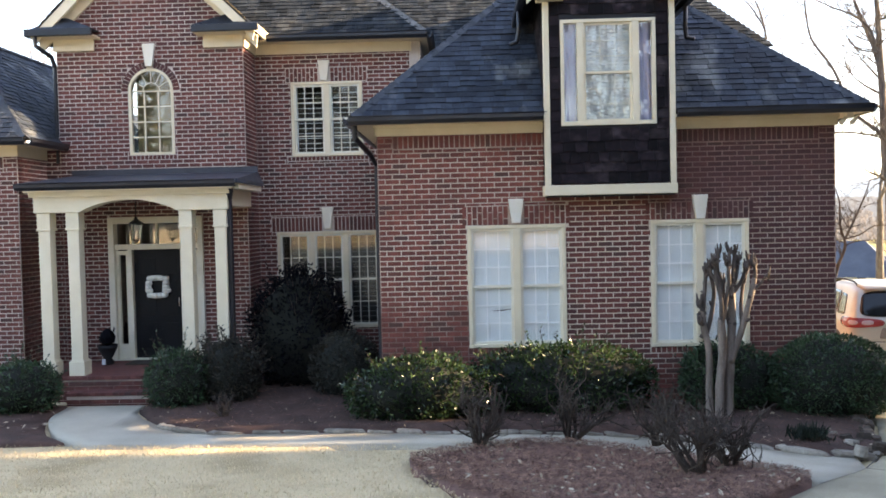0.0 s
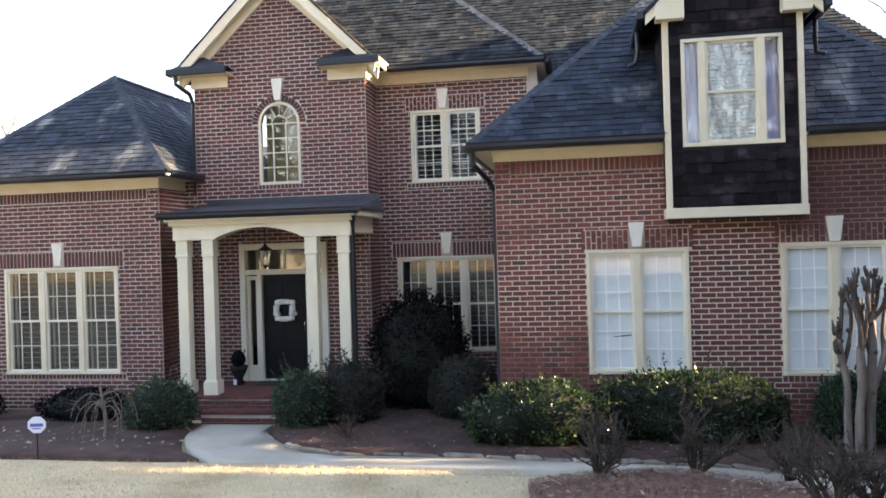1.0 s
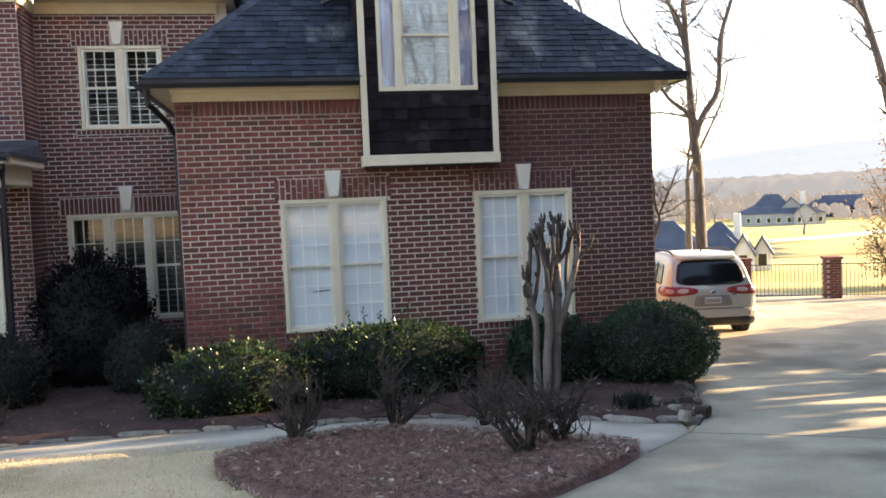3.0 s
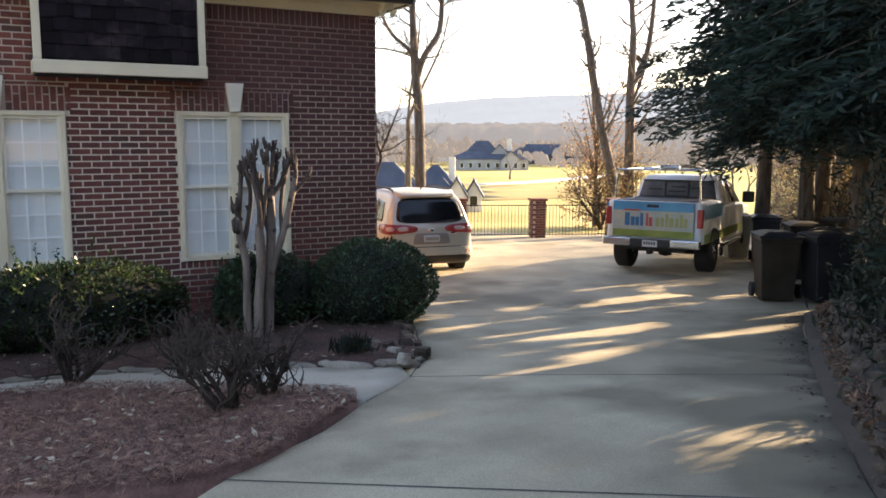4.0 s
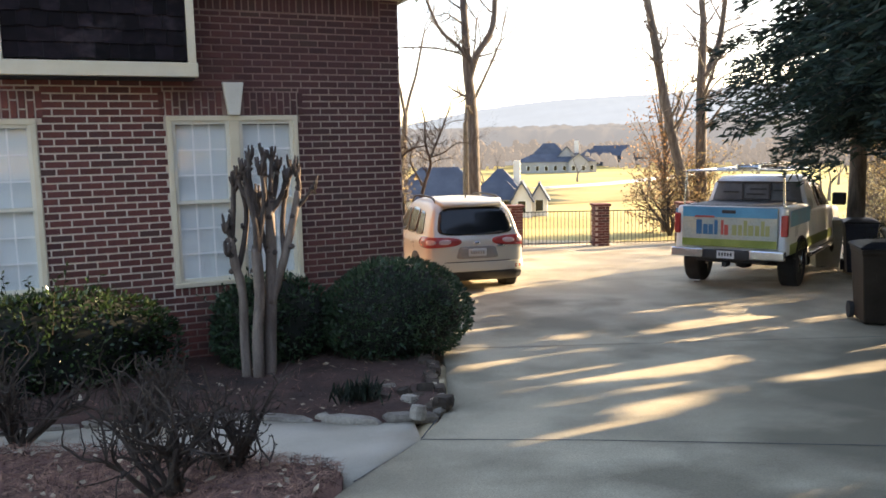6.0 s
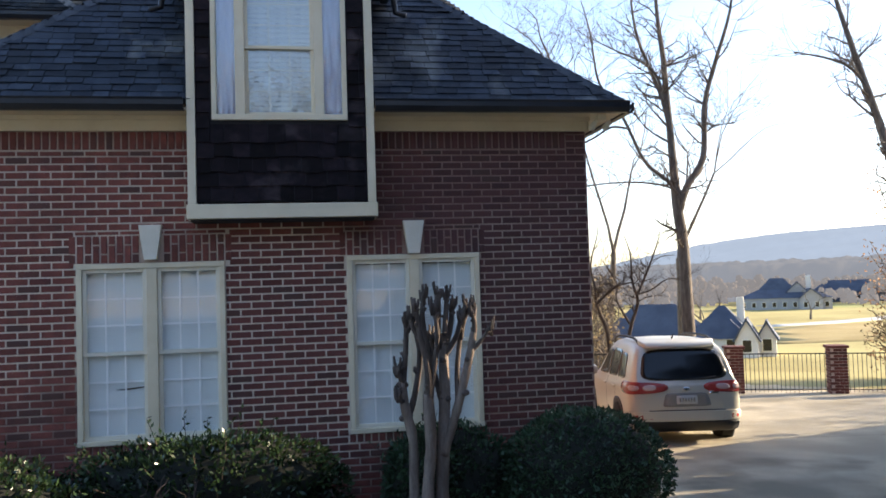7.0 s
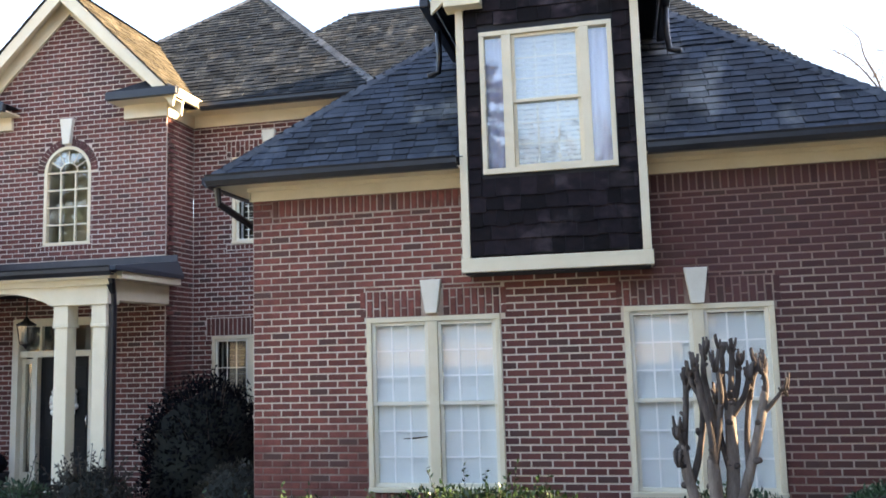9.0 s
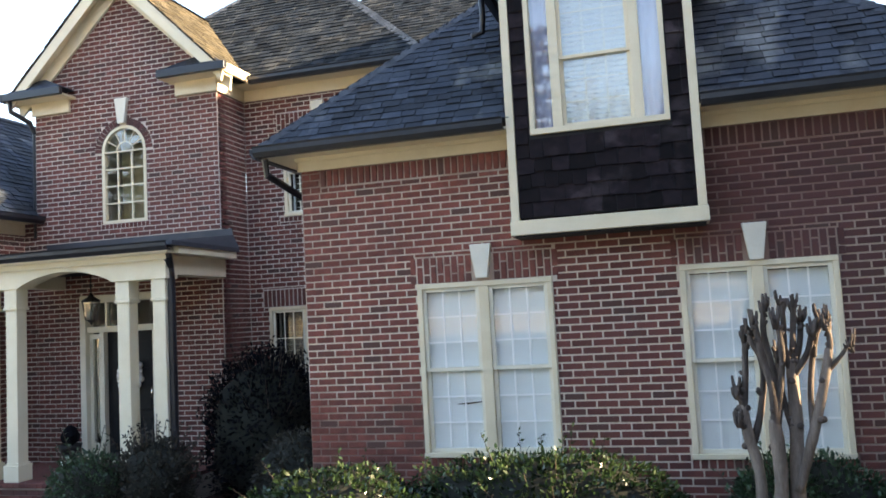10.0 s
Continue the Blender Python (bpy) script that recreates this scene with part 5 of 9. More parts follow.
for x in (CX[0], CX[3]):
    part("side_beam", Shape().box(x - 0.14, x + 0.14, PF + 0.14, TY - 0.01, 2.7, 2.98), PORCHPAINT, porch, "cream side beam", bevel=0.008)
part("cornice", Shape().box(CX[0] - 0.2, CX[3] + 0.2, PF - 0.2, PF - 0.14, 2.9, 3.0).box(CX[0] - 0.26, CX[3] + 0.26, PF - 0.26, TY, 2.98, 3.06), PORCHPAINT, porch, "cream cornice moulding", bevel=0.01)
part("side_fascia", Shape().box(CX[3] + 0.24, CX[3] + 0.34, PF - 0.1, TY - 0.02, 2.98, 3.14), PORCHPAINT, porch, "cream fascia at the porch side", bevel=0.006)
# dark shake colour stands in for the shade under the porch roof
part("porch_ceiling", Shape().box(CX[0], CX[3], PF, TY, 2.9, 2.92), SHAKE, porch, "porch ceiling, coloured dark for the shade under the roof")
rx0, rx1, ry0, rz0 = CX[0] - 0.32, CX[3] + 0.38, PF - 0.32, 3.14
part("porch_roof", Shape().add([(rx0, ry0, rz0), (rx1, ry0, rz0), (rx1 - 0.1, TY, rz0 + 0.22), (rx0 + 0.1, TY, rz0 + 0.22), (rx0, ry0, rz0 - 0.06), (rx1, ry0, rz0 - 0.06), (rx1, TY, rz0 - 0.06), (rx0, TY, rz0 - 0.06), (rx1, TY, rz0), (rx0, TY, rz0)],
                               [(0, 1, 2, 3), (1, 8, 2), (9, 0, 3), (4, 5, 1, 0), (5, 6, 8, 1), (7, 4, 0, 9), (4, 7, 6, 5), (2, 8, 6, 7, 9, 3)]), PORCHROOF, porch, "dark low-pitched porch roof")
gutter(porch, (rx0, ry0, rz0 - 0.13), (rx1 - 0.02, ry0, rz0 - 0.13))
part("flashing", Shape().box(rx0 + 0.1, rx1 - 0.1, TY - 0.03, TY - 0.012, rz0 + 0.18, rz0 + 0.32), PORCHROOF, porch, "dark flashing against the brick")
deck = thing("porch_steps", "red brick porch floor and two brick steps", "steps", kind="structure")
part("slab", Shape().box(-6.25, -2.78, 1.14, 2.98, -0.75, PZ - 0.06), MORTAR, deck)
part("tread_base", Shape().box(-5.35, -3.88, 0.8, 1.14, -0.75, -0.41), MORTAR, deck)
for (xa, xb, ya, yb, zt, hb) in ((-6.25, -2.78, 1.1, 2.98, PZ, 0.06), (-5.37, -3.86, 0.77, 1.1, -0.355, 0.055)):
    n = int((xb - xa) / 0.1)
    for i in range(n):
        a = xa + (xb - xa) * i / n
        part("brick", Shape().box(a + 0.005, a + (xb - xa) / n - 0.005, ya, ya + 0.2, zt - hb, zt + random.uniform(-0.002, 0.002)), BRICK, deck)
    part("paver_field", Shape().box(xa, xb, ya + 0.205, yb, zt - hb, zt - 0.004), BRICK, deck, "brick paving")
for (xa, xb, yy, za, zb) in ((-6.25, -2.78, 1.135, -0.7, PZ - 0.07), (-5.35, -3.88, 0.795, -0.7, -0.42)):
    s = Shape()
    for k in range(int((zb - za) / BH)):
        u = xa - (BL / 2 if k % 2 else 0)
        while u < xb:
            a, b = max(u, xa), min(u + BL, xb)
            if b - a > 0.04:
                s.box(a + 0.005, b - 0.005, yy - 0.008, yy + 0.01, za + k * BH + 0.005, za + (k + 1) * BH - 0.005)
            u += BL
    part("riser_bricks", s, BRICK, deck, kind="stuff")
mat_ = thing("door_mat", "dark rectangular door mat on the brick porch", "mat")
part("mat_pad", Shape().box(-4.95, -4.1, 2.2, 2.65, PZ, PZ + 0.02), MAT, mat_, bevel=0.008)

# front door set
ent = thing("door_1", "black panelled front door with sidelights and transom in cream trim", "door", kind="structure")
FE = facing_front(TY + 0.1)
dl, dr, dt = -4.98, -4.06, 1.93
part("door_frame", Shape().box(-5.41, -5.3, -0.14, 0.06, PZ, 2.56).box(-3.72, -3.61, -0.14, 0.06, PZ, 2.56).box(-5.3, -3.72, -0.14, 0.06, 2.44, 2.56).box(-5.3, -3.72, -0.1, 0.06, dt + 0.02, dt + 0.12).box(dl - 0.08, dl, -0.1, 0.06, PZ, dt + 0.02).box(dr, dr + 0.08, -0.1, 0.06, PZ, dt + 0.02).moved(FE), WHITE, ent, "cream door frame", bevel=0.006)
leaf = part("door_leaf", Shape().box(dl, dr, 0.0, 0.045, PZ + 0.02, dt + 0.02).moved(FE), DOOR, ent, "black door leaf", bevel=0.004)
for xa, xb in ((dl + 0.1, -4.57), (-4.47, dr - 0.1)):
    for za, zb in ((0.05, 0.55), (0.68, 1.35), (1.48, 1.78)):
        part("panel", Shape().box(xa, xb, -0.012, 0.0, za, zb).moved(FE), DOOR, leaf, bevel=0.01)
part("handle", Shape().tube([(dr - 0.06, -0.05, 0.86), (dr - 0.06, -0.06, 0.95), (dr - 0.06, -0.05, 1.04)], 0.012, 8).moved(FE), CHROME, leaf, smooth=True)
part("threshold", Shape().box(dl - 0.3, dr + 0.3, -0.12, 0.05, PZ, PZ + 0.03).moved(FE), WHITE, ent)
for xa, xb in ((-5.3, dl - 0.08), (dr + 0.08, -3.72)):
    sd = part("sidelight", Shape().box(xa, xa + 0.06, -0.04, 0.03, PZ, dt).box(xb - 0.06, xb, -0.04, 0.03, PZ, dt).box(xa, xb, -0.039, 0.029, PZ, PZ + 0.3).box(xa, xb, -0.039, 0.029, dt - 0.08, dt).moved(FE), WHITE, ent, "cream sidelight", bevel=0.004)
    part("pane", Shape().box(xa + 0.06, xb - 0.06, -0.005, 0.001, PZ + 0.3, dt - 0.08).moved(FE), GLASSDARK, sd)
part("transom_pane", Shape().box(-5.3, -3.72, 0.0, 0.006, dt + 0.12, 2.44).moved(FE), GLASSDARK, ent)
for x in (-4.98, -4.52, -4.06):
    part("transom_bar", Shape().box(x - 0.02, x + 0.02, -0.03, 0.03, dt + 0.12, 2.44).moved(FE), WHITE, ent)
part("room_wall", Shape().add([(-5.5, 0.9, PZ - .1), (-3.5, 0.9, PZ - .1), (-3.5, 0.9, 2.7), (-5.5, 0.9, 2.7), (-5.5, 0.12, PZ - .1), (-3.5, 0.12, PZ - .1), (-3.5, 0.12, 2.7), (-5.5, 0.12, 2.7)], [(0, 1, 2, 3), (4, 5, 1, 0), (5, 6, 2, 1), (6, 7, 3, 2), (7, 4, 0, 3)]).moved(FE), ROOM, ent)
wr = thing("wreath", "white cotton-ball wreath, squarish, on the black door", "wreath")
n = 16
for i in range(n):
    a = 2 * math.pi * i / n
    k = 1 / max(abs(math.cos(a)), abs(math.sin(a))) ** 0.75
    s = Shape()
    for j in range(3):
        s.lathe([(0.001, -0.055), (0.048, -0.036), (0.06, 0), (0.048, 0.036), (0.001, 0.055)], random.uniform(-0.03, 0.03), random.uniform(-0.02, 0.02), 8)
    s.moved(Matrix.Translation((-4.52 + 0.17 * k * math.cos(a), TY + 0.035, 1.24 + 0.17 * k * math.sin(a))))
    part("cotton_ball", s, FLOWER, wr, smooth=True)
part("ring", Shape().tube([(-4.52 + 0.15 * math.cos(a) * 1.1, TY + 0.06, 1.24 + 0.15 * math.sin(a) * 1.1) for a in np.linspace(0, 2 * math.pi, 17)], 0.012, 6), TWIG, wr)
lan = thing("hanging_lantern", "black hanging porch lantern on a rod", "lamp")
part("rod", Shape().tube([(-4.55, 1.95, 2.9), (-4.55, 1.95, 2.55)], 0.01, 6), IRON, lan)
part("cap", Shape().lathe([(0.01, 2.56), (0.05, 2.5), (0.14, 2.44), (0.13, 2.42)], -4.55, 1.95, 8), IRON, lan)
part("lantern_glass", Shape().lathe([(0.11, 2.42), (0.1, 2.2), (0.07, 2.16)], -4.55, 1.95, 8), GLASSDARK, lan)
for i in range(4):
    a = math.pi / 4 + i * math.pi / 2
    part("bar", Shape().tube([(-4.55 + 0.125 * math.cos(a), 1.95 + 0.125 * math.sin(a), 2.43), (-4.55 + 0.08 * math.cos(a), 1.95 + 0.08 * math.sin(a), 2.14)], 0.009, 5), IRON, lan)
part("finial", Shape().lathe([(0.08, 2.15), (0.03, 2.11), (0.005, 2.07)], -4.55, 1.95, 8), IRON, lan)
urn = thing("urn", "dark plant urn with dead stems on the porch", "planter", at=pose(-5.32, 2.35, PZ))
part("pot", Shape().lathe([(0.1, 0), (0.12, 0.03), (0.07, 0.1), (0.16, 0.28), (0.18, 0.36), (0.15, 0.36), (0.13, 0.3)], 0, 0, 16), BINDARK, urn, smooth=True)
part("tag", Shape().box(-0.03, 0.03, -0.19, -0.17, 0.02, 0.12), SIGNWHITE, urn)
s = Shape()
for i in range(22):
    a, r = random.uniform(0, 6.28), random.uniform(0.05, 0.16)
    s.tube([(0, 0, 0.3), (0.5 * r * math.cos(a), 0.5 * r * math.sin(a), 0.45), (r * math.cos(a), r * math.sin(a), random.uniform(0.55, 0.7))], (0.008, 0.006, 0.003), 4)
part("stem", s, DARKLEAF, urn, kind="stuff")
part("leaves", Shape().lathe([(0.02, 0.34), (0.13, 0.4), (0.15, 0.5), (0.08, 0.62), (0.01, 0.66)], 0, 0, 9), DARKLEAF, urn)

# yard sign
sg_ = thing("yard_sign", "small white eight-sided yard sign with a blue band on a post", "sign", at=pose(-6.4, -2.1, float(ground_z(-6.4, -2.1)) + 0.02, 0, 0, 12))
part("post", Shape().tube([(0, 0, 0), (0, 0, 0.42)], 0.012, 8), IRON, sg_)
octo = [(0.135 * math.cos(math.pi / 8 + i * math.pi / 4), 0.5 + 0.125 * math.sin(math.pi / 8 + i * math.pi / 4)) for i in range(8)]
part("board", Shape().prism(octo, -0.012, 0.0), SIGNWHITE, sg_, bevel=0.003)
part("band", Shape().box(-0.09, 0.09, -0.016, -0.0125, 0.475, 0.52), SIGNBLUE, sg_)
part("band", Shape().box(-0.06, 0.06, -0.016, -0.0125, 0.44, 0.455), SIGNBLUE, sg_)


from mathutils.bvhtree import BVHTree


# ---- vehicles ----
def ring_at(x, hw, z0, z1, r=0.1, lean=0.0):
    """A rounded cross-section; lean pulls the top in."""
    out = []
    for cy, cz, a0 in ((hw - r, z0 + r, -90), (hw - lean - r, z1 - r, 0), (-(hw - lean - r), z1 - r, 90), (-(hw - r), z0 + r, 180)):
        for k in range(4):
            a = radians(a0 + 30 * k)
            out.append((x, cy + r * math.cos(a), cz + r * math.sin(a)))
    return out


def wheel(veh, x, y, r, w, rimcol=CHROME):
    t = part("wheel", Shape().lathe([(r * 0.6, -w / 2), (r * 0.93, -w / 2), (r, -w / 2 + 0.03), (r, w / 2 - 0.03), (r * 0.93, w / 2), (r * 0.6, w / 2)], 0, 0, 28, axis="y"), TYRE, veh, "black tyre", smooth=False)
    t.location = (x, y, r)
    part("rim", Shape().lathe([(r * 0.15, -w / 2 - 0.01), (r * 0.5, -w / 2 + 0.02), (r * 0.62, -w / 2 + 0.005), (r * 0.62, w / 2 - 0.005), (r * 0.5, w / 2 - 0.02), (r * 0.15, w / 2 + 0.01)], 0, 0, 20, axis="y"), rimcol, t, "silver rim")
    for k in range(5):
        a = k * 1.2566
        for sd in (-1, 1):
            part("spoke", Shape().tube([(0.05 * math.cos(a), sd * (w / 2 + 0.004), 0.05 * math.sin(a)), (r * 0.56 * math.cos(a), sd * (w / 2 - 0.012), r * 0.56 * math.sin(a))], 0.022, 4), rimcol, t)


def patch(name, corners, material, parent, bulge=(0, 0, 0), n=8, thick=0.012, label="", smooth=True):
    """A gently curved panel through four corners (bottom-left, bottom-right, top-right, top-left)."""
    c = [Vector(p) for p in corners]
    s, bl = Shape(), Vector(bulge)
    nn = (c[1] - c[0]).cross(c[3] - c[0]).normalized() * thick
    for lay in (0, 1):
        for j in range(n + 1):
            for i in range(n + 1):
                u, v = i / n, j / n
                p = c[0] * (1 - u) * (1 - v) + c[1] * u * (1 - v) + c[2] * u * v + c[3] * (1 - u) * v + bl * (4 * u * (1 - u)) * (0.6 + 1.6 * v * (1 - v))
                s.v.append(tuple(p - nn * lay))
    m_ = (n + 1) * (n + 1)
    for j in range(n):
        for i in range(n):
            a = j * (n + 1) + i
            s.f.append((a, a + 1, a + n + 2, a + n + 1))
            s.f.append((m_ + a, m_ + a + n + 1, m_ + a + n + 2, m_ + a + 1))
    rim = [i for i in range(n)] + [(j + 1) * (n + 1) - 1 for j in range(n)] + [m_ - 1 - i for i in range(n)] + [(n - j) * (n + 1) for j in range(n)]
    for a, b in zip(rim, rim[1:] + rim[:1]):
        s.f.append((a, m_ + a, m_ + b, b))
    return part(name, s, material, parent, label, smooth=smooth)


class Hull:
    """A smooth lofted body that panels, glass and lamps can be laid on."""

    def __init__(self, stations, section, steps=3):
        rows = smooth_line_n(stations, steps)
        rings = []
        for r in rows:
            half = section(*r[1:])
            pts = [(r[0], y, z) for y, z in half] + [(r[0], -y, z) for y, z in half[::-1] if y > 1e-4]
            rings.append(pts)
        self.shape = Shape().loft(rings)
        self.tree = BVHTree.FromPolygons([Vector(p) for p in self.shape.v], self.shape.f)

    def lay(self, name, corners, direction, material, parent, label="", n=10, off=0.008, soft=4.0, level=0):
        """A rounded panel: a four-cornered patch pushed along direction onto the hull."""
        c = [Vector(p) for p in corners]
        d = Vector(direction).normalized()
        s, lost = Shape(), 0
        for lay in (0, 1):
            for j in range(n + 1):
                for i in range(n + 1):
                    a, b = 2 * i / n - 1, 2 * j / n - 1
                    k = max(abs(a), abs(b)) / max((abs(a) ** soft + abs(b) ** soft) ** (1 / soft), 1e-6)
                    u, v = 0.5 + 0.5 * a * k, 0.5 + 0.5 * b * k
                    p = c[0] * (1 - u) * (1 - v) + c[1] * u * (1 - v) + c[2] * u * v + c[3] * (1 - u) * v
                    hit, nrm, _, _ = self.tree.ray_cast(p - d * 2, d)
                    if hit is None:
                        hit, nrm = self.tree.find_nearest(p)[:2]
                    if nrm.dot(d) > 0:
                        nrm = -nrm
                    s.v.append(tuple(hit + nrm * (off if lay == 0 else -0.012)))
        m_ = (n + 1) ** 2
        for j in range(n):
            for i in range(n):
                a = j * (n + 1) + i
                s.f += [(a, a + 1, a + n + 2, a + n + 1), (m_ + a, m_ + a + n + 1, m_ + a + n + 2, m_ + a + 1)]
        rim = list(range(n)) + [(j + 1) * (n + 1) - 1 for j in range(n)] + [m_ - 1 - i for i in range(n)] + [(n - j) * (n + 1) for j in range(n)]
        for a, b in zip(rim, rim[1:] + rim[:1]):
            s.f.append((a, m_ + a, m_ + b, b))
        return part(name, s, material, parent, label, smooth=True)


def smooth_line_n(rows, n):
    """A curve through rows of any number of values."""
    r, out = np.array(rows, float), []
    for i in range(len(r) - 1):
        p0, p1, p2, p3 = (r[min(max(j, 0), len(r) - 1)] for j in (i - 1, i, i + 1, i + 2))
        for k in range(n):
            t = k / n
            out.append(tuple(0.5 * (2 * p1 + (p2 - p0) * t + (2 * p0 - 5 * p1 + 4 * p2 - p3) * t * t + (3 * p1 - p0 - 3 * p2 + p3) * t ** 3)))
    return out + [tuple(r[-1])]


def car_section(hw, z0, zb, zr, ins):
    """Half of a car's cross-section: sill, flank, belt line, glass, roof."""
    h = max(zr - zb, 0.02)
    pts = [(0, z0), (hw * 0.8, z0), (hw * 0.94, z0 + 0.05), (hw * 0.985, z0 + 0.16), (hw, z0 + 0.5 * (zb - z0)), (hw - 0.012, zb - 0.12), (hw - 0.05, zb), (hw - 0.055 - ins * 0.4, zb + h * 0.45), (hw - 0.06 - ins * 0.8, zb + h * 0.82), (hw - 0.1 - ins, zb + h * 0.95), (hw * 0.5, zb + h), (0, zb + h + 0.015)]
    return [(max(a, 0), b) for a, b in smooth_line_n(pts, 3)]


def sport_utility(x, y, heading):
    v = thing("car", "champagne silver sport utility car parked beside the house", "car", at=pose(x, y, float(ground_z(x + 1, y + 2)) + 0.035, 0, 1.6, heading))
    hull = Hull([(-0.06, 0.60, 0.48, 0.80, 0.86, 0.02), (-0.025, 0.78, 0.42, 0.96, 1.02, 0.03), (0.03, 0.87, 0.36, 1.05, 1.12, 0.05), (0.12, 0.91, 0.31, 1.09, 1.34, 0.1), (0.24, 0.925, 0.29, 1.10, 1.58, 0.16), (0.38, 0.935, 0.27, 1.10, 1.69, 0.19), (0.7, 0.945, 0.26, 1.09, 1.76, 0.21), (1.3, 0.95, 0.25, 1.07, 1.78, 0.22), (2.2, 0.95, 0.25, 1.05, 1.75, 0.22), (2.8, 0.945, 0.25, 1.03, 1.55, 0.2), (3.4, 0.94, 0.25, 1.02, 1.12, 0.1), (3.8, 0.92, 0.26, 0.98, 1.02, 0.05), (4.3, 0.86, 0.3, 0.88, 0.92, 0.04), (4.6, 0.7, 0.36, 0.74, 0.76, 0.03)], car_section)
    part("body", hull.shape, SILVER, v, "champagne silver body", smooth=True)
    back, F = (1, 0, 0), -1.0
    hull.lay("rear_window", [(F, -0.74, 1.12), (F, 0.74, 1.12), (F, 0.62, 1.62), (F, -0.62, 1.62)], back, CARGLASS, v, "dark wraparound rear window", n=16, soft=5)
    for s in (-1, 1):
        for pts in ([(0.52, 1.13), (1.1, 1.12), (1.1, 1.56), (0.72, 1.53)], [(1.16, 1.12), (1.95, 1.1), (1.95, 1.6), (1.16, 1.58)], [(2.02, 1.1), (3.0, 1.09), (2.62, 1.5), (2.02, 1.58)]):
            hull.lay("side_window", [(a, s * 2, b) for a, b in pts], (0, -s, 0), CARGLASS, v, "dark side window", n=8, soft=7)
        a_, b_ = (-0.25, s * 0.43), (0.24, s * 1.15)
        lamp = hull.lay("tail_lamp", [(*a_, 0.93), (*b_, 0.9), (*b_, 1.12), (*a_, 1.08)], (0.75, -s * 0.47, 0), REDLAMP, v, "red tail lamp with clear lenses", n=12, off=0.018, soft=3)
        for k in (0.3, 0.58):
            q = [(a_[0] + (b_[0] - a_[0]) * kk, a_[1] + (b_[1] - a_[1]) * kk) for kk in (k - 0.11, k + 0.11)]
            hull.lay("lamp_lens", [(*q[0], 0.965), (*q[1], 0.965), (*q[1], 1.05), (*q[0], 1.05)], (0.75, -s * 0.47, 0), LAMPCLEAR, lamp, n=6, off=0.024, soft=2.4)
        hull.lay("reflector", [(F, s * 0.56, 0.5), (F, s * 0.84, 0.51), (F, s * 0.84, 0.58), (F, s * 0.56, 0.57)], back, REDLAMP, v, "red bumper reflector", n=5, off=0.02, soft=4)
        part("roof_rail", Shape().tube(smooth_line([(0.5, s * 0.62, 1.7), (0.75, s * 0.63, 1.79), (1.5, s * 0.635, 1.82), (2.3, s * 0.63, 1.79), (2.6, s * 0.62, 1.66)], 4), 0.022, 6), BLACKPLASTIC, v, "dark roof rail", smooth=True)
        part("mirror", Shape().lathe([(0.02, -0.08), (0.09, -0.05), (0.1, 0.03), (0.04, 0.07)], 0, 0, 10).moved(pose(2.95, s * 1.02, 1.12, 0, 90, 0)), SILVER, v, smooth=True)
        for xh in (1.15, 2.0):
            part("door_handle", Shape().box(xh, xh + 0.2, s * 0.95 - 0.02, s * 0.95 + 0.02, 0.93, 0.965), SILVER, v, bevel=0.008)
        for xw in (0.92, 3.62):
            hull.lay("wheel_arch", [(xw - 0.43, s * 2, 0.26), (xw + 0.43, s * 2, 0.26), (xw + 0.43, s * 2, 0.8), (xw - 0.43, s * 2, 0.8)], (0, -s, 0), BLACKPLASTIC, v, "dark wheel arch", n=10, off=0.004, soft=2.2)
            wheel(v, xw, s * 0.855, 0.36, 0.235)
        for xd in (1.13, 1.98):
            hull.lay("door_gap", [(xd, s * 2, 0.4), (xd + 0.012, s * 2, 0.4), (xd + 0.012, s * 2, 1.08), (xd, s * 2, 1.08)], (0, -s, 0), BLACKPLASTIC, v, "dark door gap", n=6, off=0.001, soft=20)
    hull.lay("bumper_skirt", [(F, -0.84, 0.3), (F, 0.84, 0.3), (F, 0.84, 0.47), (F, -0.84, 0.47)], back, BLACKPLASTIC, v, "dark lower bumper", n=14, off=0.03, soft=8)
    hull.lay("bumper", [(F, -0.9, 0.475), (F, 0.9, 0.475), (F, 0.9, 0.63), (F, -0.9, 0.63)], back, SILVER, v, "silver bumper", n=16, off=0.022, soft=9)
    hull.lay("tailgate_gap", [(F, -0.62, 0.635), (F, 0.62, 0.635), (F, 0.62, 0.65), (F, -0.62, 0.65)], back, BLACKPLASTIC, v, "dark gap under the tailgate", n=10, off=0.003, soft=30)
    hull.lay("plate_recess", [(F, -0.4, 0.7), (F, 0.4, 0.7), (F, 0.34, 0.92), (F, -0.34, 0.92)], back, RECESS, v, "grey plate recess", n=8, off=0.004, soft=9)
    pl = hull.lay("plate", [(F, -0.17, 0.74), (F, 0.17, 0.74), (F, 0.17, 0.88), (F, -0.17, 0.88)], back, PLATE, v, "number plate with plain bars", n=4, off=0.014, soft=20)
    for k in range(6):
        hull.lay("plate_bar", [(F, -0.13 + k * 0.045, 0.78), (F, -0.1 + k * 0.045, 0.78), (F, -0.1 + k * 0.045, 0.845), (F, -0.13 + k * 0.045, 0.845)], back, RECESS, pl, n=2, off=0.017, soft=20)
    hull.lay("emblem", [(F, -0.06, 0.95), (F, 0.06, 0.95), (F, 0.06, 1.01), (F, -0.06, 1.01)], back, CHROME, v, "chrome oval emblem", n=5, off=0.016, soft=2)
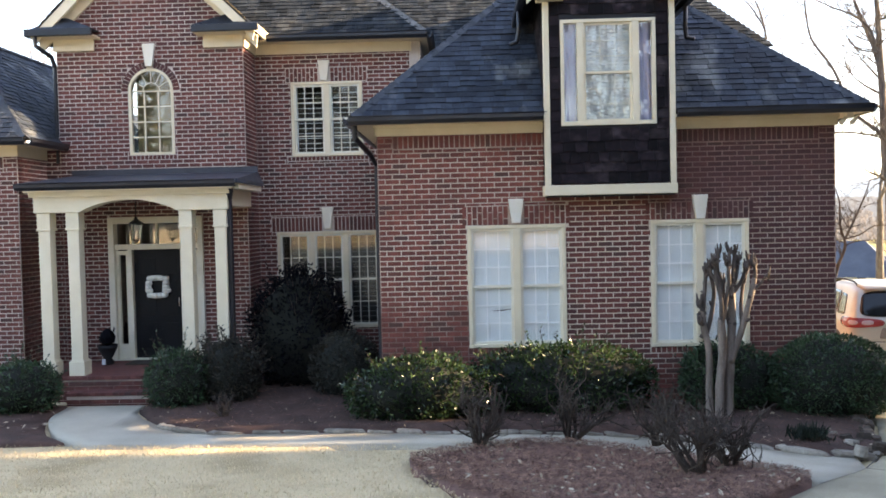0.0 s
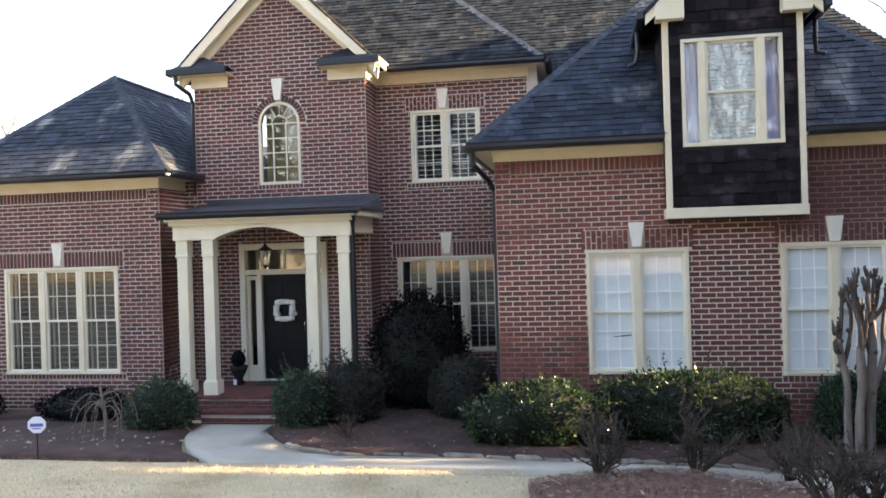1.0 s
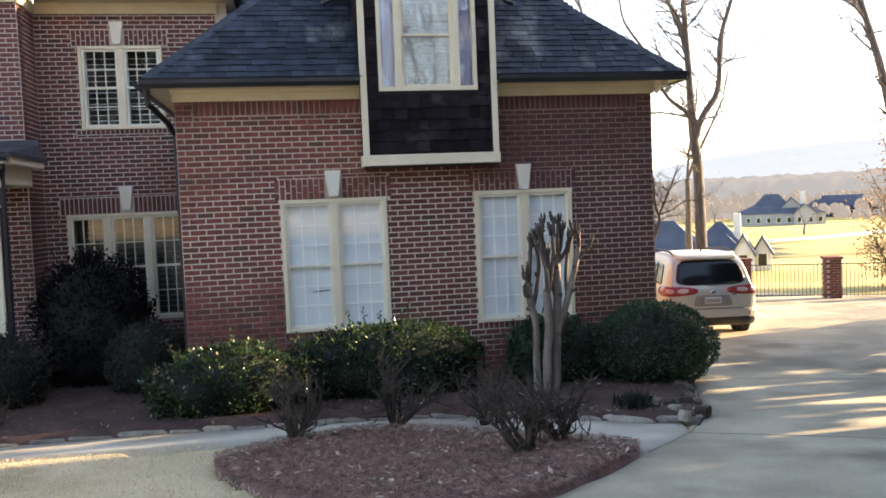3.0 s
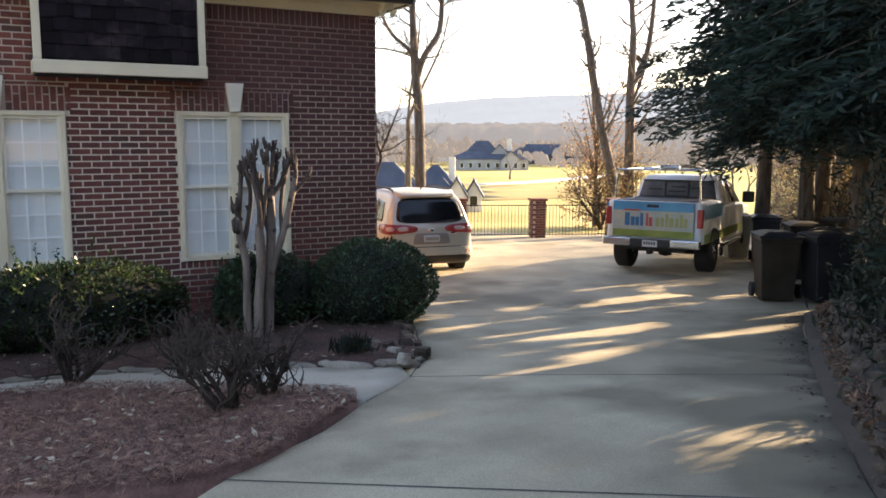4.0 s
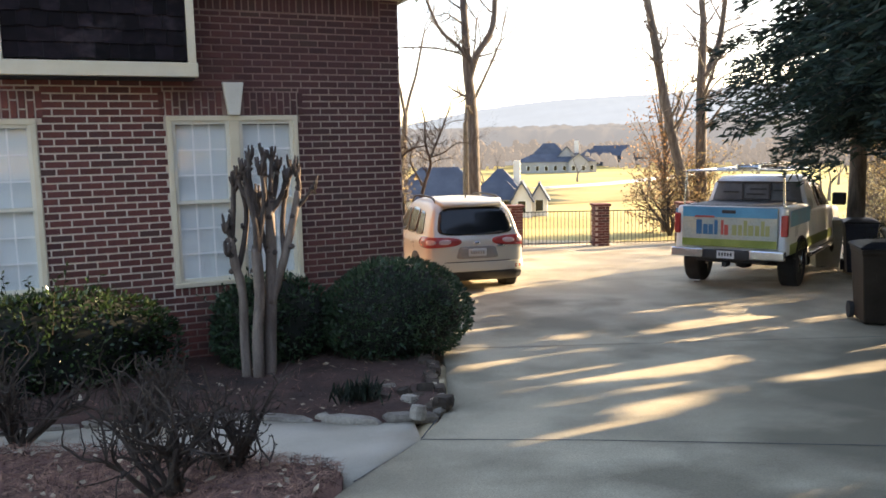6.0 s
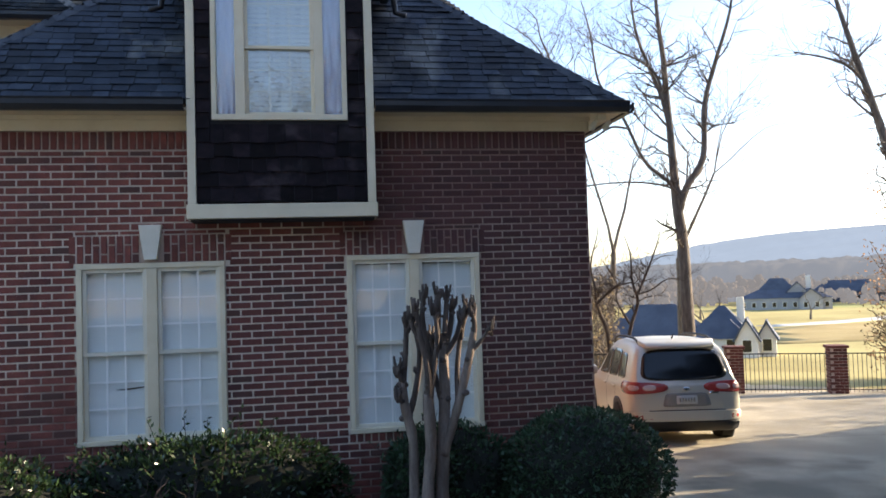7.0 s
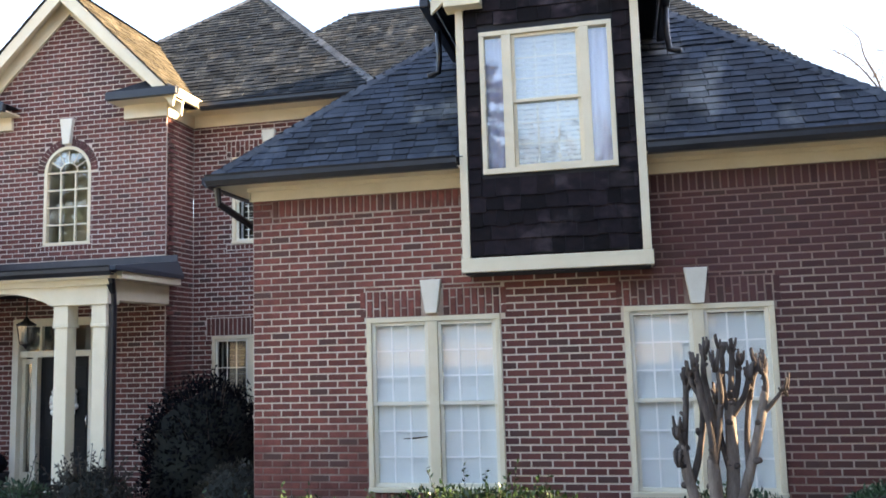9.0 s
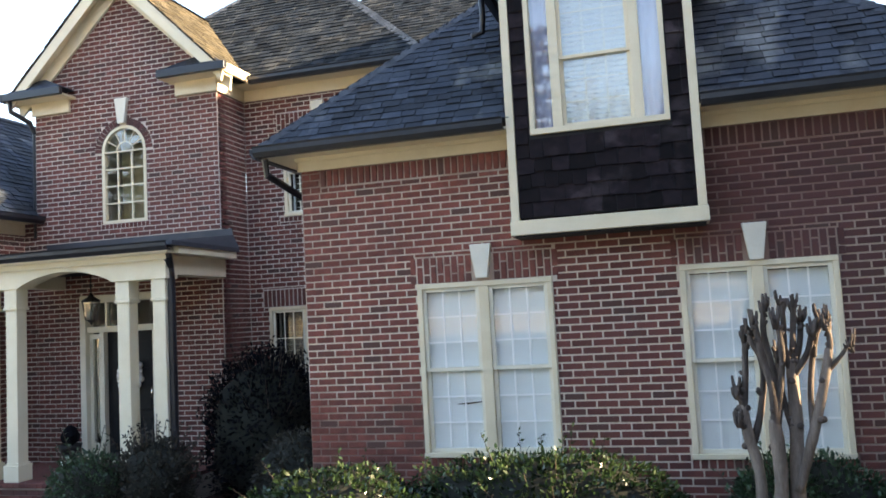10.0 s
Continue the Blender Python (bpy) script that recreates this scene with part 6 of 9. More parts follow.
    hull.lay("gate_script", [(F, -0.52, 0.9), (F, -0.36, 0.9), (F, -0.36, 0.935), (F, -0.52, 0.935)], back, CHROME, v, "chrome script as a plain bar", n=4, off=0.012, soft=9)
    part("wiper", Shape().tube([(0.0, 0.02, 1.13), (0.0, -0.3, 1.15), (0.03, -0.52, 1.17)], 0.012, 5), BLACKPLASTIC, v)
    part("spoiler", Shape().loft([ring_at(a, hw, z0, z1, 0.025) for a, hw, z0, z1 in ((0.2, 0.56, 1.63, 1.69), (0.5, 0.64, 1.68, 1.775))]), SILVER, v, smooth=True)
    part("antenna", Shape().tube([(0.75, 0, 1.76), (0.6, 0, 1.86)], 0.012, 5), BLACKPLASTIC, v)
    return v


sport_utility(9.79, 3.72, 79.5)


def pickup(x, y, heading):
    v = thing("pickup_truck", "white pickup truck wrapped in blue, cloud and green on the drive", "truck", at=pose(x, y, float(ground_z(x, y)) + 0.035, 0, 0.8, heading))
    # origin under the rear axle; x forward
    def bedrow(a, hw, z0, z1):
        return ring_at(a, hw, z0, z1, 0.05, 0.03)
    part("bed", Shape().loft([bedrow(a, hw, z0, z1) for a, hw, z0, z1 in ((-1.02, 0.93, 0.72, 1.48), (-0.95, 0.98, 0.66, 1.5), (0.0, 0.99, 0.66, 1.49), (0.75, 0.99, 0.6, 1.47))]), TRUCKWHITE, v, "white bed sides", smooth=True)
    part("bed_floor", Shape().box(-0.9, 0.7, -0.8, 0.8, 1.495, 1.51), BLACKPLASTIC, v, "dark bed cover")
    part("cab", Shape().loft([ring_at(a, hw, z0, z1, 0.08, ln) for a, hw, z0, z1, ln in ((0.78, 0.98, 0.58, 1.36, 0.02), (1.6, 0.995, 0.55, 1.36, 0.03), (3.3, 0.99, 0.55, 1.3, 0.04), (4.3, 0.96, 0.6, 1.22, 0.06), (4.6, 0.85, 0.66, 1.1, 0.08))]), TRUCKWHITE, v, "white cab and bonnet", smooth=True)
    part("greenhouse", Shape().loft([ring_at(a, hw, z0, z1, 0.1, ln) for a, hw, z0, z1, ln in ((0.8, 0.95, 1.3, 1.5, 0.02), (0.9, 0.96, 1.3, 1.9, 0.12), (1.12, 0.96, 1.3, 1.98, 0.15), (2.2, 0.92, 1.28, 1.98, 0.19), (2.6, 0.9, 1.26, 1.88, 0.17), (3.3, 0.86, 1.2, 1.3, 0.04))]), TRUCKWHITE, v, "white roof and pillars", smooth=True)
    patch("rear_window", [(0.765, -0.84, 1.5), (0.765, 0.84, 1.5), (0.86, 0.76, 1.86), (0.86, -0.76, 1.86)], CABGREY, v, bulge=(-0.01, 0, 0), thick=-0.02, label="rear cab window with reflected sky put into its grey")
    for ya in (-0.25, 0.25):
        part("window_bar", Shape().box(0.735, 0.76, ya - 0.016, ya + 0.016, 1.5, 1.84).moved(pose(0.0, 0, 0)), BLACKPLASTIC, v)
    for ya, yb, za, zb in ((-0.86, 0.86, 1.485, 1.51), (-0.78, 0.78, 1.855, 1.88), (-0.25, 0.25, 1.83, 1.85), (-0.25, 0.25, 1.53, 1.55)):
        part("window_seal", Shape().box(0.735 + 0.26 * (za - 1.5), 0.765 + 0.26 * (za - 1.5), ya, yb, za, zb), BLACKPLASTIC, v, "black rubber seal")
    for k, (ya, yb, z) in enumerate(((-0.2, 0.12, 1.72), (-0.18, 0.18, 1.62), (-0.6, -0.32, 1.7), (0.32, 0.62, 1.66))):
        part("window_marking", Shape().box(0.745, 0.752, ya, yb, z, z + 0.03), BLACKPLASTIC, v, "line of lettering as a plain bar")
    gate = part("tailgate", Shape().box(-1.075, -1.02, -0.83, 0.83, 0.78, 1.5), TRUCKCLOUD, v, "tailgate wrapped with sky, cloud and grass", bevel=0.02)
    part("sky_band", Shape().box(-1.082, -1.0765, -0.82, 0.82, 1.31, 1.49), TRUCKBLUE, gate)
    part("grass_band", Shape().box(-1.082, -1.0765, -0.82, 0.82, 0.785, 0.92), TRUCKGREEN, gate)
    for ya, w_, mt in ((0.5, 0.1, WRAPINK), (0.385, 0.08, WRAPINK), (0.29, 0.08, WRAPINK), (0.2, 0.06, WRAPINK), (0.09, 0.045, WRAPRED), (0.02, 0.07, WRAPRED), (-0.12, 0.08, WRAPOLIVE), (-0.22, 0.07, WRAPOLIVE), (-0.31, 0.06, WRAPOLIVE), (-0.4, 0.09, WRAPOLIVE), (-0.51, 0.07, WRAPOLIVE), (-0.6, 0.06, WRAPOLIVE), (-0.68, 0.07, WRAPOLIVE)):
        part("letter_block", Shape().box(-1.083, -1.0765, ya - w_ / 2 + 0.02, ya + w_ / 2 + 0.02, 1.0, 1.0 + (0.26 if w_ in (0.1, 0.06, 0.045) else 0.18)), mt, gate, "letter drawn as a plain block")
    part("small_line", Shape().box(-1.083, -1.0765, 0.25, 0.6, 1.3, 1.335), WRAPRED, gate)
    part("gate_handle", Shape().box(-1.09, -1.076, -0.12, 0.12, 1.38, 1.44), BLACKPLASTIC, gate, bevel=0.006)
    for s in (-1, 1):
        part("tail_lamp", Shape().box(-1.06, -0.96, min(s * 0.87, s * 0.985), max(s * 0.87, s * 0.985), 1.0, 1.37), REDLAMP, v, "red tail lamp", bevel=0.02)
        part("side_sky", Shape().box(-0.9, 0.7, s * 1.0 - 0.004, s * 1.0 + 0.004, 1.16, 1.44), TRUCKBLUE, v, "blue wrap along the bed")
        part("side_grass", Shape().box(-0.9, 3.0, s * 1.0 - 0.005, s * 1.0 + 0.005, 0.68, 0.86), TRUCKGREEN, v, "green wrap along the sill")
        for pts in ([(1.0, 0.925, 1.4), (1.85, 0.94, 1.38), (1.85, 0.79, 1.86), (1.1, 0.79, 1.86)], [(1.95, 0.94, 1.38), (3.0, 0.93, 1.34), (2.5, 0.8, 1.78), (1.95, 0.79, 1.86)]):
            patch("side_window", [(a, s * b, c) for a, b, c in pts], CARGLASS, v, bulge=(0, s * 0.01, 0), thick=-0.012 * s, n=4, label="dark cab side window")
        part("mirror", Shape().box(2.75, 2.88, min(s * 1.02, s * 1.28), max(s * 1.02, s * 1.28), 1.34, 1.6), BLACKPLASTIC, v, "black door mirror", bevel=0.03)
        part("step_bar", Shape().tube([(0.9, s * 0.98, 0.5), (3.0, s * 0.98, 0.5)], 0.05, 8), CHROME, v, "chrome step bar")
        part("rack_post", Shape().tube([(-0.85, s * 0.88, 1.38), (-0.8, s * 0.84, 2.12)], 0.02, 6), CHROME, v, "ladder rack post")
        part("rack_post", Shape().tube([(3.0, s * 0.8, 1.35), (2.6, s * 0.78, 2.12)], 0.02, 6), CHROME, v, "ladder rack post")
        part("rack_rail", Shape().tube([(-0.9, s * 0.84, 2.12), (2.7, s * 0.78, 2.12)], 0.022, 6), CHROME, v, "ladder rack rail")
        for xw in (0.0, 3.7):
            wheel(v, xw, s * 0.85, 0.455, 0.31)
        part("fender_lip", Shape().tube([(0.5 * math.cos(a), s * 0.995, 0.42 + 0.5 * math.sin(a)) for a in np.linspace(0.3, 2.84, 12)], 0.03, 5), BLACKPLASTIC, v, "dark fender lip")
    for xr in (-0.8, 0.9, 2.5):
        part("rack_bar", Shape().tube([(xr, -0.82, 2.13), (xr, 0.82, 2.13)], 0.02, 6), CHROME, v)
    lad = part("ladder", Shape().box(-1.0, 2.9, -0.1, -0.06, 2.15, 2.23).box(-1.0, 2.9, -0.5, -0.46, 2.15, 2.23), CHROME, v, "aluminium ladder on the rack")
    for k in range(12):
        part("rung", Shape().tube([(-0.85 + k * 0.32, -0.46, 2.19), (-0.85 + k * 0.32, -0.1, 2.19)], 0.016, 6), CHROME, lad)
    for s in (-1, 1):
        part("bumper_end", Shape().box(-1.24, -1.08, min(s * 0.4, s * 0.98), max(s * 0.4, s * 0.98), 0.6, 0.76), CHROME, v, "chrome bumper end", bevel=0.02)
    part("bumper_step", Shape().box(-1.22, -1.07, -0.4, 0.4, 0.58, 0.74), BLACKPLASTIC, v, "black bumper step", bevel=0.015)
    part("plate", Shape().box(-1.235, -1.221, -0.15, 0.15, 0.6, 0.73), PLATE, v, "number plate with plain bars")
    for k in range(5):
        part("plate_bar", Shape().box(-1.238, -1.2355, -0.11 + k * 0.05, -0.08 + k * 0.05, 0.64, 0.7), BLACKPLASTIC, v)
    part("hitch", Shape().box(-1.3, -1.05, -0.04, 0.04, 0.46, 0.54), IRON, v)
    part("axle", Shape().tube([(0, -0.8, 0.42), (0, 0.8, 0.42)], 0.06, 8).lathe([(0.02, 0.28), (0.14, 0.32), (0.16, 0.42), (0.14, 0.52), (0.02, 0.56)], 0, 0, 10), IRON, v, "rear axle")
    part("underside", Shape().box(-0.95, 4.2, -0.6, 0.6, 0.5, 0.72), BLACKPLASTIC, v)
    return v


pickup(14.57, 2.06, 31)


# ---- bins ----
def wheeled_bin(x, y, turn, mat_body, label, h=1.08, w=0.62, d=0.7):
    b = thing("wheeled_bin", label, "rubbish bin", at=pose(x, y, float(ground_z(x, y)) + 0.03, 0, 0, turn), group="bins beside the drive")
    rings = [[(sx * (w / 2 - tp), sy * (d / 2 - tp), z) for sx, sy in ((-1, -1), (1, -1), (1, 1), (-1, 1))] for z, tp in ((0.03, 0.08), (0.1, 0.07), (h - 0.14, 0.015), (h - 0.1, 0.0), (h - 0.05, 0.0))]
    part("body", Shape().loft(rings), mat_body, b, bevel=0.015)
    lid = [[(sx * (w / 2 + a), sy * (d / 2 + a), z) for sx, sy in ((-1, -1), (1, -1), (1, 1), (-1, 1))] for z, a in ((h - 0.05, 0.02), (h - 0.02, 0.025), (h + 0.02, -0.08), (h + 0.04, -0.16))]
    part("lid", Shape().loft(lid), BINDARK if mat_body is not BINGREY else BINGREY, b, bevel=0.012)
    part("handle", Shape().tube([(-w / 2 + 0.06, d / 2 + 0.0, h - 0.1), (-w / 2 + 0.06, d / 2 + 0.09, h - 0.06), (w / 2 - 0.06, d / 2 + 0.09, h - 0.06), (w / 2 - 0.06, d / 2, h - 0.1)], 0.016, 6), BLACKPLASTIC, b)
    part("panel", Shape().box(-0.12, 0.12, -d / 2 + 0.03, -d / 2 + 0.042, 0.62, 0.72), mat_body, b)
    for s in (-1, 1):
        part("wheel", Shape().lathe([(0.03, -0.03), (0.12, -0.03), (0.12, 0.03), (0.03, 0.03)], 0, 0, 16).moved(pose(s * (w / 2 - 0.03), d / 2 - 0.06, 0.12, 0, 90, 0)), TYRE, b)
    return b


for bx, by, tn, mt, lb_ in ((12.95, -2.05, -38, BINBROWN, "brown wheeled rubbish bin with a dark lid on the drive"), (13.42, -2.62, -30, BINDARK, "black wheeled bin beside the brown one"), (17.7, 2.1, -45, BINBLUE, "dark blue-black wheeled bin beyond the truck"), (15.7, -0.45, -40, BINDARK, "black wheeled bin with a broad lid behind the others"), (18.0, 3.2, -35, BINGREY, "pale grey bin beside the truck"), (17.5, 0.0, -20, BINBROWN, "brown wheeled bin under the cedar"), (14.4, -1.95, -65, BINDARK, "black wheeled bin half hidden by brush")):
    wheeled_bin(bx, by, tn, mt, lb_)

# ---- fence ----
FA, FB = Vector((14.95, 11.54)), Vector((17.35, 10.64))
fd = (FB - FA).normalized()


def pier(p):
    z = float(ground_z(p.x, p.y))
    b = thing("brick_pier", "square red brick fence pier with a flat cap", "pier", at=pose(p.x, p.y, z - 0.05, 0, 0, math.degrees(math.atan2(fd.y, fd.x))), group="fence piers")
    part("core", Shape().box(-0.21, 0.21, -0.21, 0.21, 0, 1.26), MORTAR, b)
    for k in range(16):
        s = Shape()
        for r4 in range(4):
            mm = pose(0, 0, 0, 0, 0, 90 * r4)
            s.box(-0.217 + (0.1 if k % 2 else 0), -0.217 + (0.1 if k % 2 else 0) + 0.21, -0.218, -0.2, k * BH + 0.005, (k + 1) * BH - 0.006, mm)
            s.box(0.005 + (0.1 if k % 2 else 0), 0.217, -0.218, -0.2, k * BH + 0.005, (k + 1) * BH - 0.006, mm)
        part("brick_course", s, BRICK, b)
    part("cap", Shape().box(-0.26, 0.26, -0.26, 0.26, 1.26, 1.33), BRICK, b, bevel=0.01)


for k in (-2, -1, 0, 1, 2, 3):
    pier(FA + fd * (2.563 * k))
for k in (-2, -1, 0, 1, 2):
    a = FA + fd * (2.563 * k + 0.24)
    b = FA + fd * (2.563 * (k + 1) - 0.24)
    za, zb = float(ground_z(a.x, a.y)), float(ground_z(b.x, b.y))
    f = thing("iron_fence", "black iron picket fence panel between brick piers", "fence", group="fence panels")
    for h in (0.12, 1.06):
        part("rail", Shape().tube([(a.x, a.y, za + h), (b.x, b.y, zb + h)], 0.016, 6), IRON, f)
    n = 19
    for i in range(n):
        t = (i + 0.5) / n
        p = a.lerp(b, t)
        z = za + (zb - za) * t
        part("picket", Shape().tube([(p.x, p.y, z + 0.05), (p.x, p.y, z + 1.06)], 0.009, 5), IRON, f)


# ---- planting ----
rng = np.random.default_rng(7)
# spots on drive, walk and hedge to be sunlit, set from the view; the belt is cut away along their sun rays: x, y,
# half-length, half-width
SUNSPOTS = ((6.02, -7.4, 0.28, 0.22), (6.42, -7.55, 0.3, 0.22), (5.46, -7.62, 0.16, 0.13), (5.57, -7.17, 0.12, 0.06), (5.98, -7.13, 0.16, 0.05), (6.5, -5.92, 0.45, 0.07), (5.85, -6.0, 0.35, 0.06), (6.98, -6.48, 0.25, 0.02), (3.45, -6.1, 0.3, 0.1), (4.7, -7.1, 0.25, 0.07),
            (7.66, -4.06, 0.6, 0.05), (8.02, -3.57, 0.5, 0.04), (9.75, -3.7, 0.7, 0.07), (8.8, -3.05, 0.6, 0.04), (9.6, -2.68, 0.3, 0.02), (7.63, -2.48, 0.5, 0.05),
            (10.35, -1.15, 0.9, 0.14), (12.5, -0.2, 0.9, 0.2), (8.2, -1.45, 0.6, 0.08), (8.9, -0.78, 0.4, 0.06), (8.6, 0.85, 0.6, 0.1), (10.2, 2.7, 1.2, 0.2), (11.84, 3.74, 1.4, 0.25),
            (-1.9, -2.35, 2.8, 0.08), (-0.6, -0.9, 2.0, 0.5), (-1.1, -1.4, 1.0, 0.42), (-2.6, -0.9, 0.6, 0.12))


def lit_through(c):
    """True where a spray is cut away so that the sun reaches a set spot, or by a random gap."""
    lx, ly = c[:, 0].copy(), c[:, 1].copy()
    for _ in range(3):
        fall = (c[:, 2] - ground_z(lx, ly)) / math.tan(radians(SUN_EL))
        lx, ly = c[:, 0] - fall * math.cos(radians(SUN_AZ)), c[:, 1] - fall * math.sin(radians(SUN_AZ))
    out = np.zeros(len(c), bool)
    ca, sa = math.cos(radians(SUN_AZ)), math.sin(radians(SUN_AZ))
    for x, y, a, b in SUNSPOTS:
        w = 0.45 * np.sin(lx * 11 + y * 7) + 0.45 * np.sin(ly * 31 + lx * 5)
        u, v = (lx - x) * ca + (ly - y) * sa, (ly - y) * ca - (lx - x) * sa
        ea, eb = (0.3, 0.13) if y > -5 else (0.14, 0.1)
        out |= (u / (a + ea)) ** 2 + (v / (b + eb)) ** 2 < 1 + w
    n = np.array([noise.noise((x * 0.55, y * 2.6, 1.7)) + 0.5 * noise.noise((x * 1.3, y * 6.0, 4.1)) for x, y in zip(lx, ly)])
    return out | ((n > 0.2) & (ly > -4.4) & (ly < 0.5) & (lx > 6.6)) | ((n > 0.1) & (ly >= 0.5) & (ly < 6) & (lx > 6.2)) | ((n > 0.5) & (ly <= -4.4) & (lx > 2.5))


def dome_points(n, rx, ry, rz, lump, seed, low=-0.75):
    """Points and outward normals over a lumpy dome."""
    d = unit(rng.normal(size=(n * 2, 3)))
    d = d[d[:, 2] > low][:n]
    k = np.array([noise.noise((a * 2.2 + seed, b * 2.2, c * 2.2)) + 0.5 * noise.noise((a * 5 + seed, b * 5, c * 5)) for a, b, c in d])
    r = (1 + lump * k)[:, None]
    return d * r * (rx, ry, rz), d


def core_mesh(rx, ry, rz, lump, seed):
    s = Shape()
    rows, cols = 10, 18
    for i in range(rows + 1):
        th = math.pi * i / rows
        for j in range(cols):
            ph = 2 * math.pi * j / cols
            d = (math.sin(th) * math.cos(ph), math.sin(th) * math.sin(ph), math.cos(th))
            r = 0.86 * (1 + lump * (noise.noise((d[0] * 2.2 + seed, d[1] * 2.2, d[2] * 2.2)) + 0.5 * noise.noise((d[0] * 5 + seed, d[1] * 5, d[2] * 5))))
            s.v.append((d[0] * rx * r, d[1] * ry * r, max(d[2] * rz * r, -rz * 0.8)))
    for i in range(rows):
        for j in range(cols):
            a, b = i * cols + j, i * cols + (j + 1) % cols
            s.f.append((a, b, b + cols, a + cols))
    return s


def shrub(name, label, x, y, top, rx, ry, material, n=2600, leaf=0.035, lump=0.25, base=None, sprigs=0, loose=0.09, turn=0.0):
    z0 = float(ground_z(x, y)) + 0.05 if base is None else base
    rz = (top - z0) / 1.75
    o = thing(name, label, "shrub", at=pose(x, y, z0, 0, 0, turn))
    cz = rz * 0.75
    # dark lump added inside, standing in for the shrub's shaded interior
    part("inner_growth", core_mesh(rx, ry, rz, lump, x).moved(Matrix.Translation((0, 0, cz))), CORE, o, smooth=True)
    p, d = dome_points(n, rx, ry, rz, lump, x)
    p = p * (1 - loose * rng.random((len(p), 1)) * 1.6) + (0, 0, cz)
    p[:, 2] = np.maximum(p[:, 2], 0.04)
    a = unit(d * 0.7 + rng.normal(size=p.shape) * 0.6 + (0, 0, 0.25))
    b = unit(np.cross(a, rng.normal(size=p.shape)))
    size = leaf * (0.7 + 0.6 * rng.random((len(p), 1)))
    quads("leaves", p + a * size, a * size, b * size * 0.5, material, o, label="small glossy leaves", kind="stuff")
    s = Shape()
    for i in range(5):
        an = i * 1.25 + x
        s.tube([(0.1 * math.cos(an), 0.1 * math.sin(an), -0.05), (rx * 0.4 * math.cos(an), ry * 0.4 * math.sin(an), cz * 0.9)], (0.025, 0.012), 5)
    part("stem", s, TWIG, o, kind="stuff")
    if sprigs:
        s, q = Shape(), []
        for i in range(sprigs):
            dd = unit(rng.normal(size=3) * (1, 1, 0.4) + (0, 0, 0.9))
            st = dd * (rx, ry, rz) * 0.9 + (0, 0, cz)
            en = st + dd * rng.uniform(0.12, 0.32) + (0, 0, 0.08)
            s.tube([st, en], (0.006, 0.003), 4)
            for t in np.linspace(0.2, 1, 9):
                q.append(st + (en - st) * t)
        part("sprig", s, TWIG, o, kind="stuff")
        q = np.array(q)
        a = unit(rng.normal(size=q.shape) + (0, 0, 0.5))
        b = unit(np.cross(a, rng.normal(size=q.shape)))
        quads("sprig_leaves", q + a * leaf, a * leaf, b * leaf * 0.5, material, o, kind="stuff")
    return o


shrub("hedge_shrub", "broad green hedge shrub with yellow-green sunlit tips below the window", 0.62, -0.72, 0.42, 1.08, 0.62, HEDGELEAF, 6500, 0.032, 0.22, sprigs=18)
shrub("hedge_shrub", "long green hedge shrub below the windows", 2.68, -0.5, 0.52, 1.42, 0.48, HEDGELEAF, 7500, 0.032, 0.2, sprigs=18)
shrub("hedge_shrub", "dark green loose hedge shrub below the window", 4.86, -0.5, 0.42, 0.42, 0.42, BOXLEAF, 3200, 0.032, 0.22, sprigs=14)
shrub("hedge_shrub", "dark green hedge shrub behind the crape myrtle", 5.15, -0.42, 0.48, 0.72, 0.42, BOXLEAF, 3000, 0.03, 0.16)
shrub("boxwood", "clipped round dark green boxwood at the house corner", 6.5, -0.75, 0.62, 0.88, 0.72, BOXLEAF, 9000, 0.026, 0.07, loose=0.05)
shrub("tall_dark_shrub", "tall near-black shrub with wispy top in the recess", -1.72, 2.15, 1.55, 0.92, 0.8, DARKLEAF, 6500, 0.035, 0.22, sprigs=90)
shrub("brown_shrub", "low brownish rounded shrub in the recess", -0.75, 1.15, 0.55, 0.62, 0.6, BROWNLEAF, 3600, 0.028, 0.12)
shrub("porch_shrub", "dark green shrub beside the brick steps", -3.32, 0.35, 0.42, 0.52, 0.46, BOXLEAF, 3200, 0.028, 0.2, sprigs=20)
shrub("porch_shrub", "loose olive shrub beside the porch", -2.6, 0.7, 0.52, 0.55, 0.5, BROWNLEAF, 3000, 0.03, 0.25, sprigs=60)
shrub("entry_shrub", "dark green low shrub beside the brick steps", -5.75, 0.15, 0.3, 0.62, 0.5, BOXLEAF, 3200, 0.028, 0.2, sprigs=20)
shrub("entry_shrub", "dark low shrub against the brick wing", -7.6, 0.9, 0.02, 0.9, 0.5, DARKLEAF, 3000, 0.03, 0.2)
shrub("entry_shrub", "dark low shrub at the end of the bed", -10.2, 0.6, 0.1, 1.0, 0.7, DARKLEAF, 3000, 0.03, 0.2)


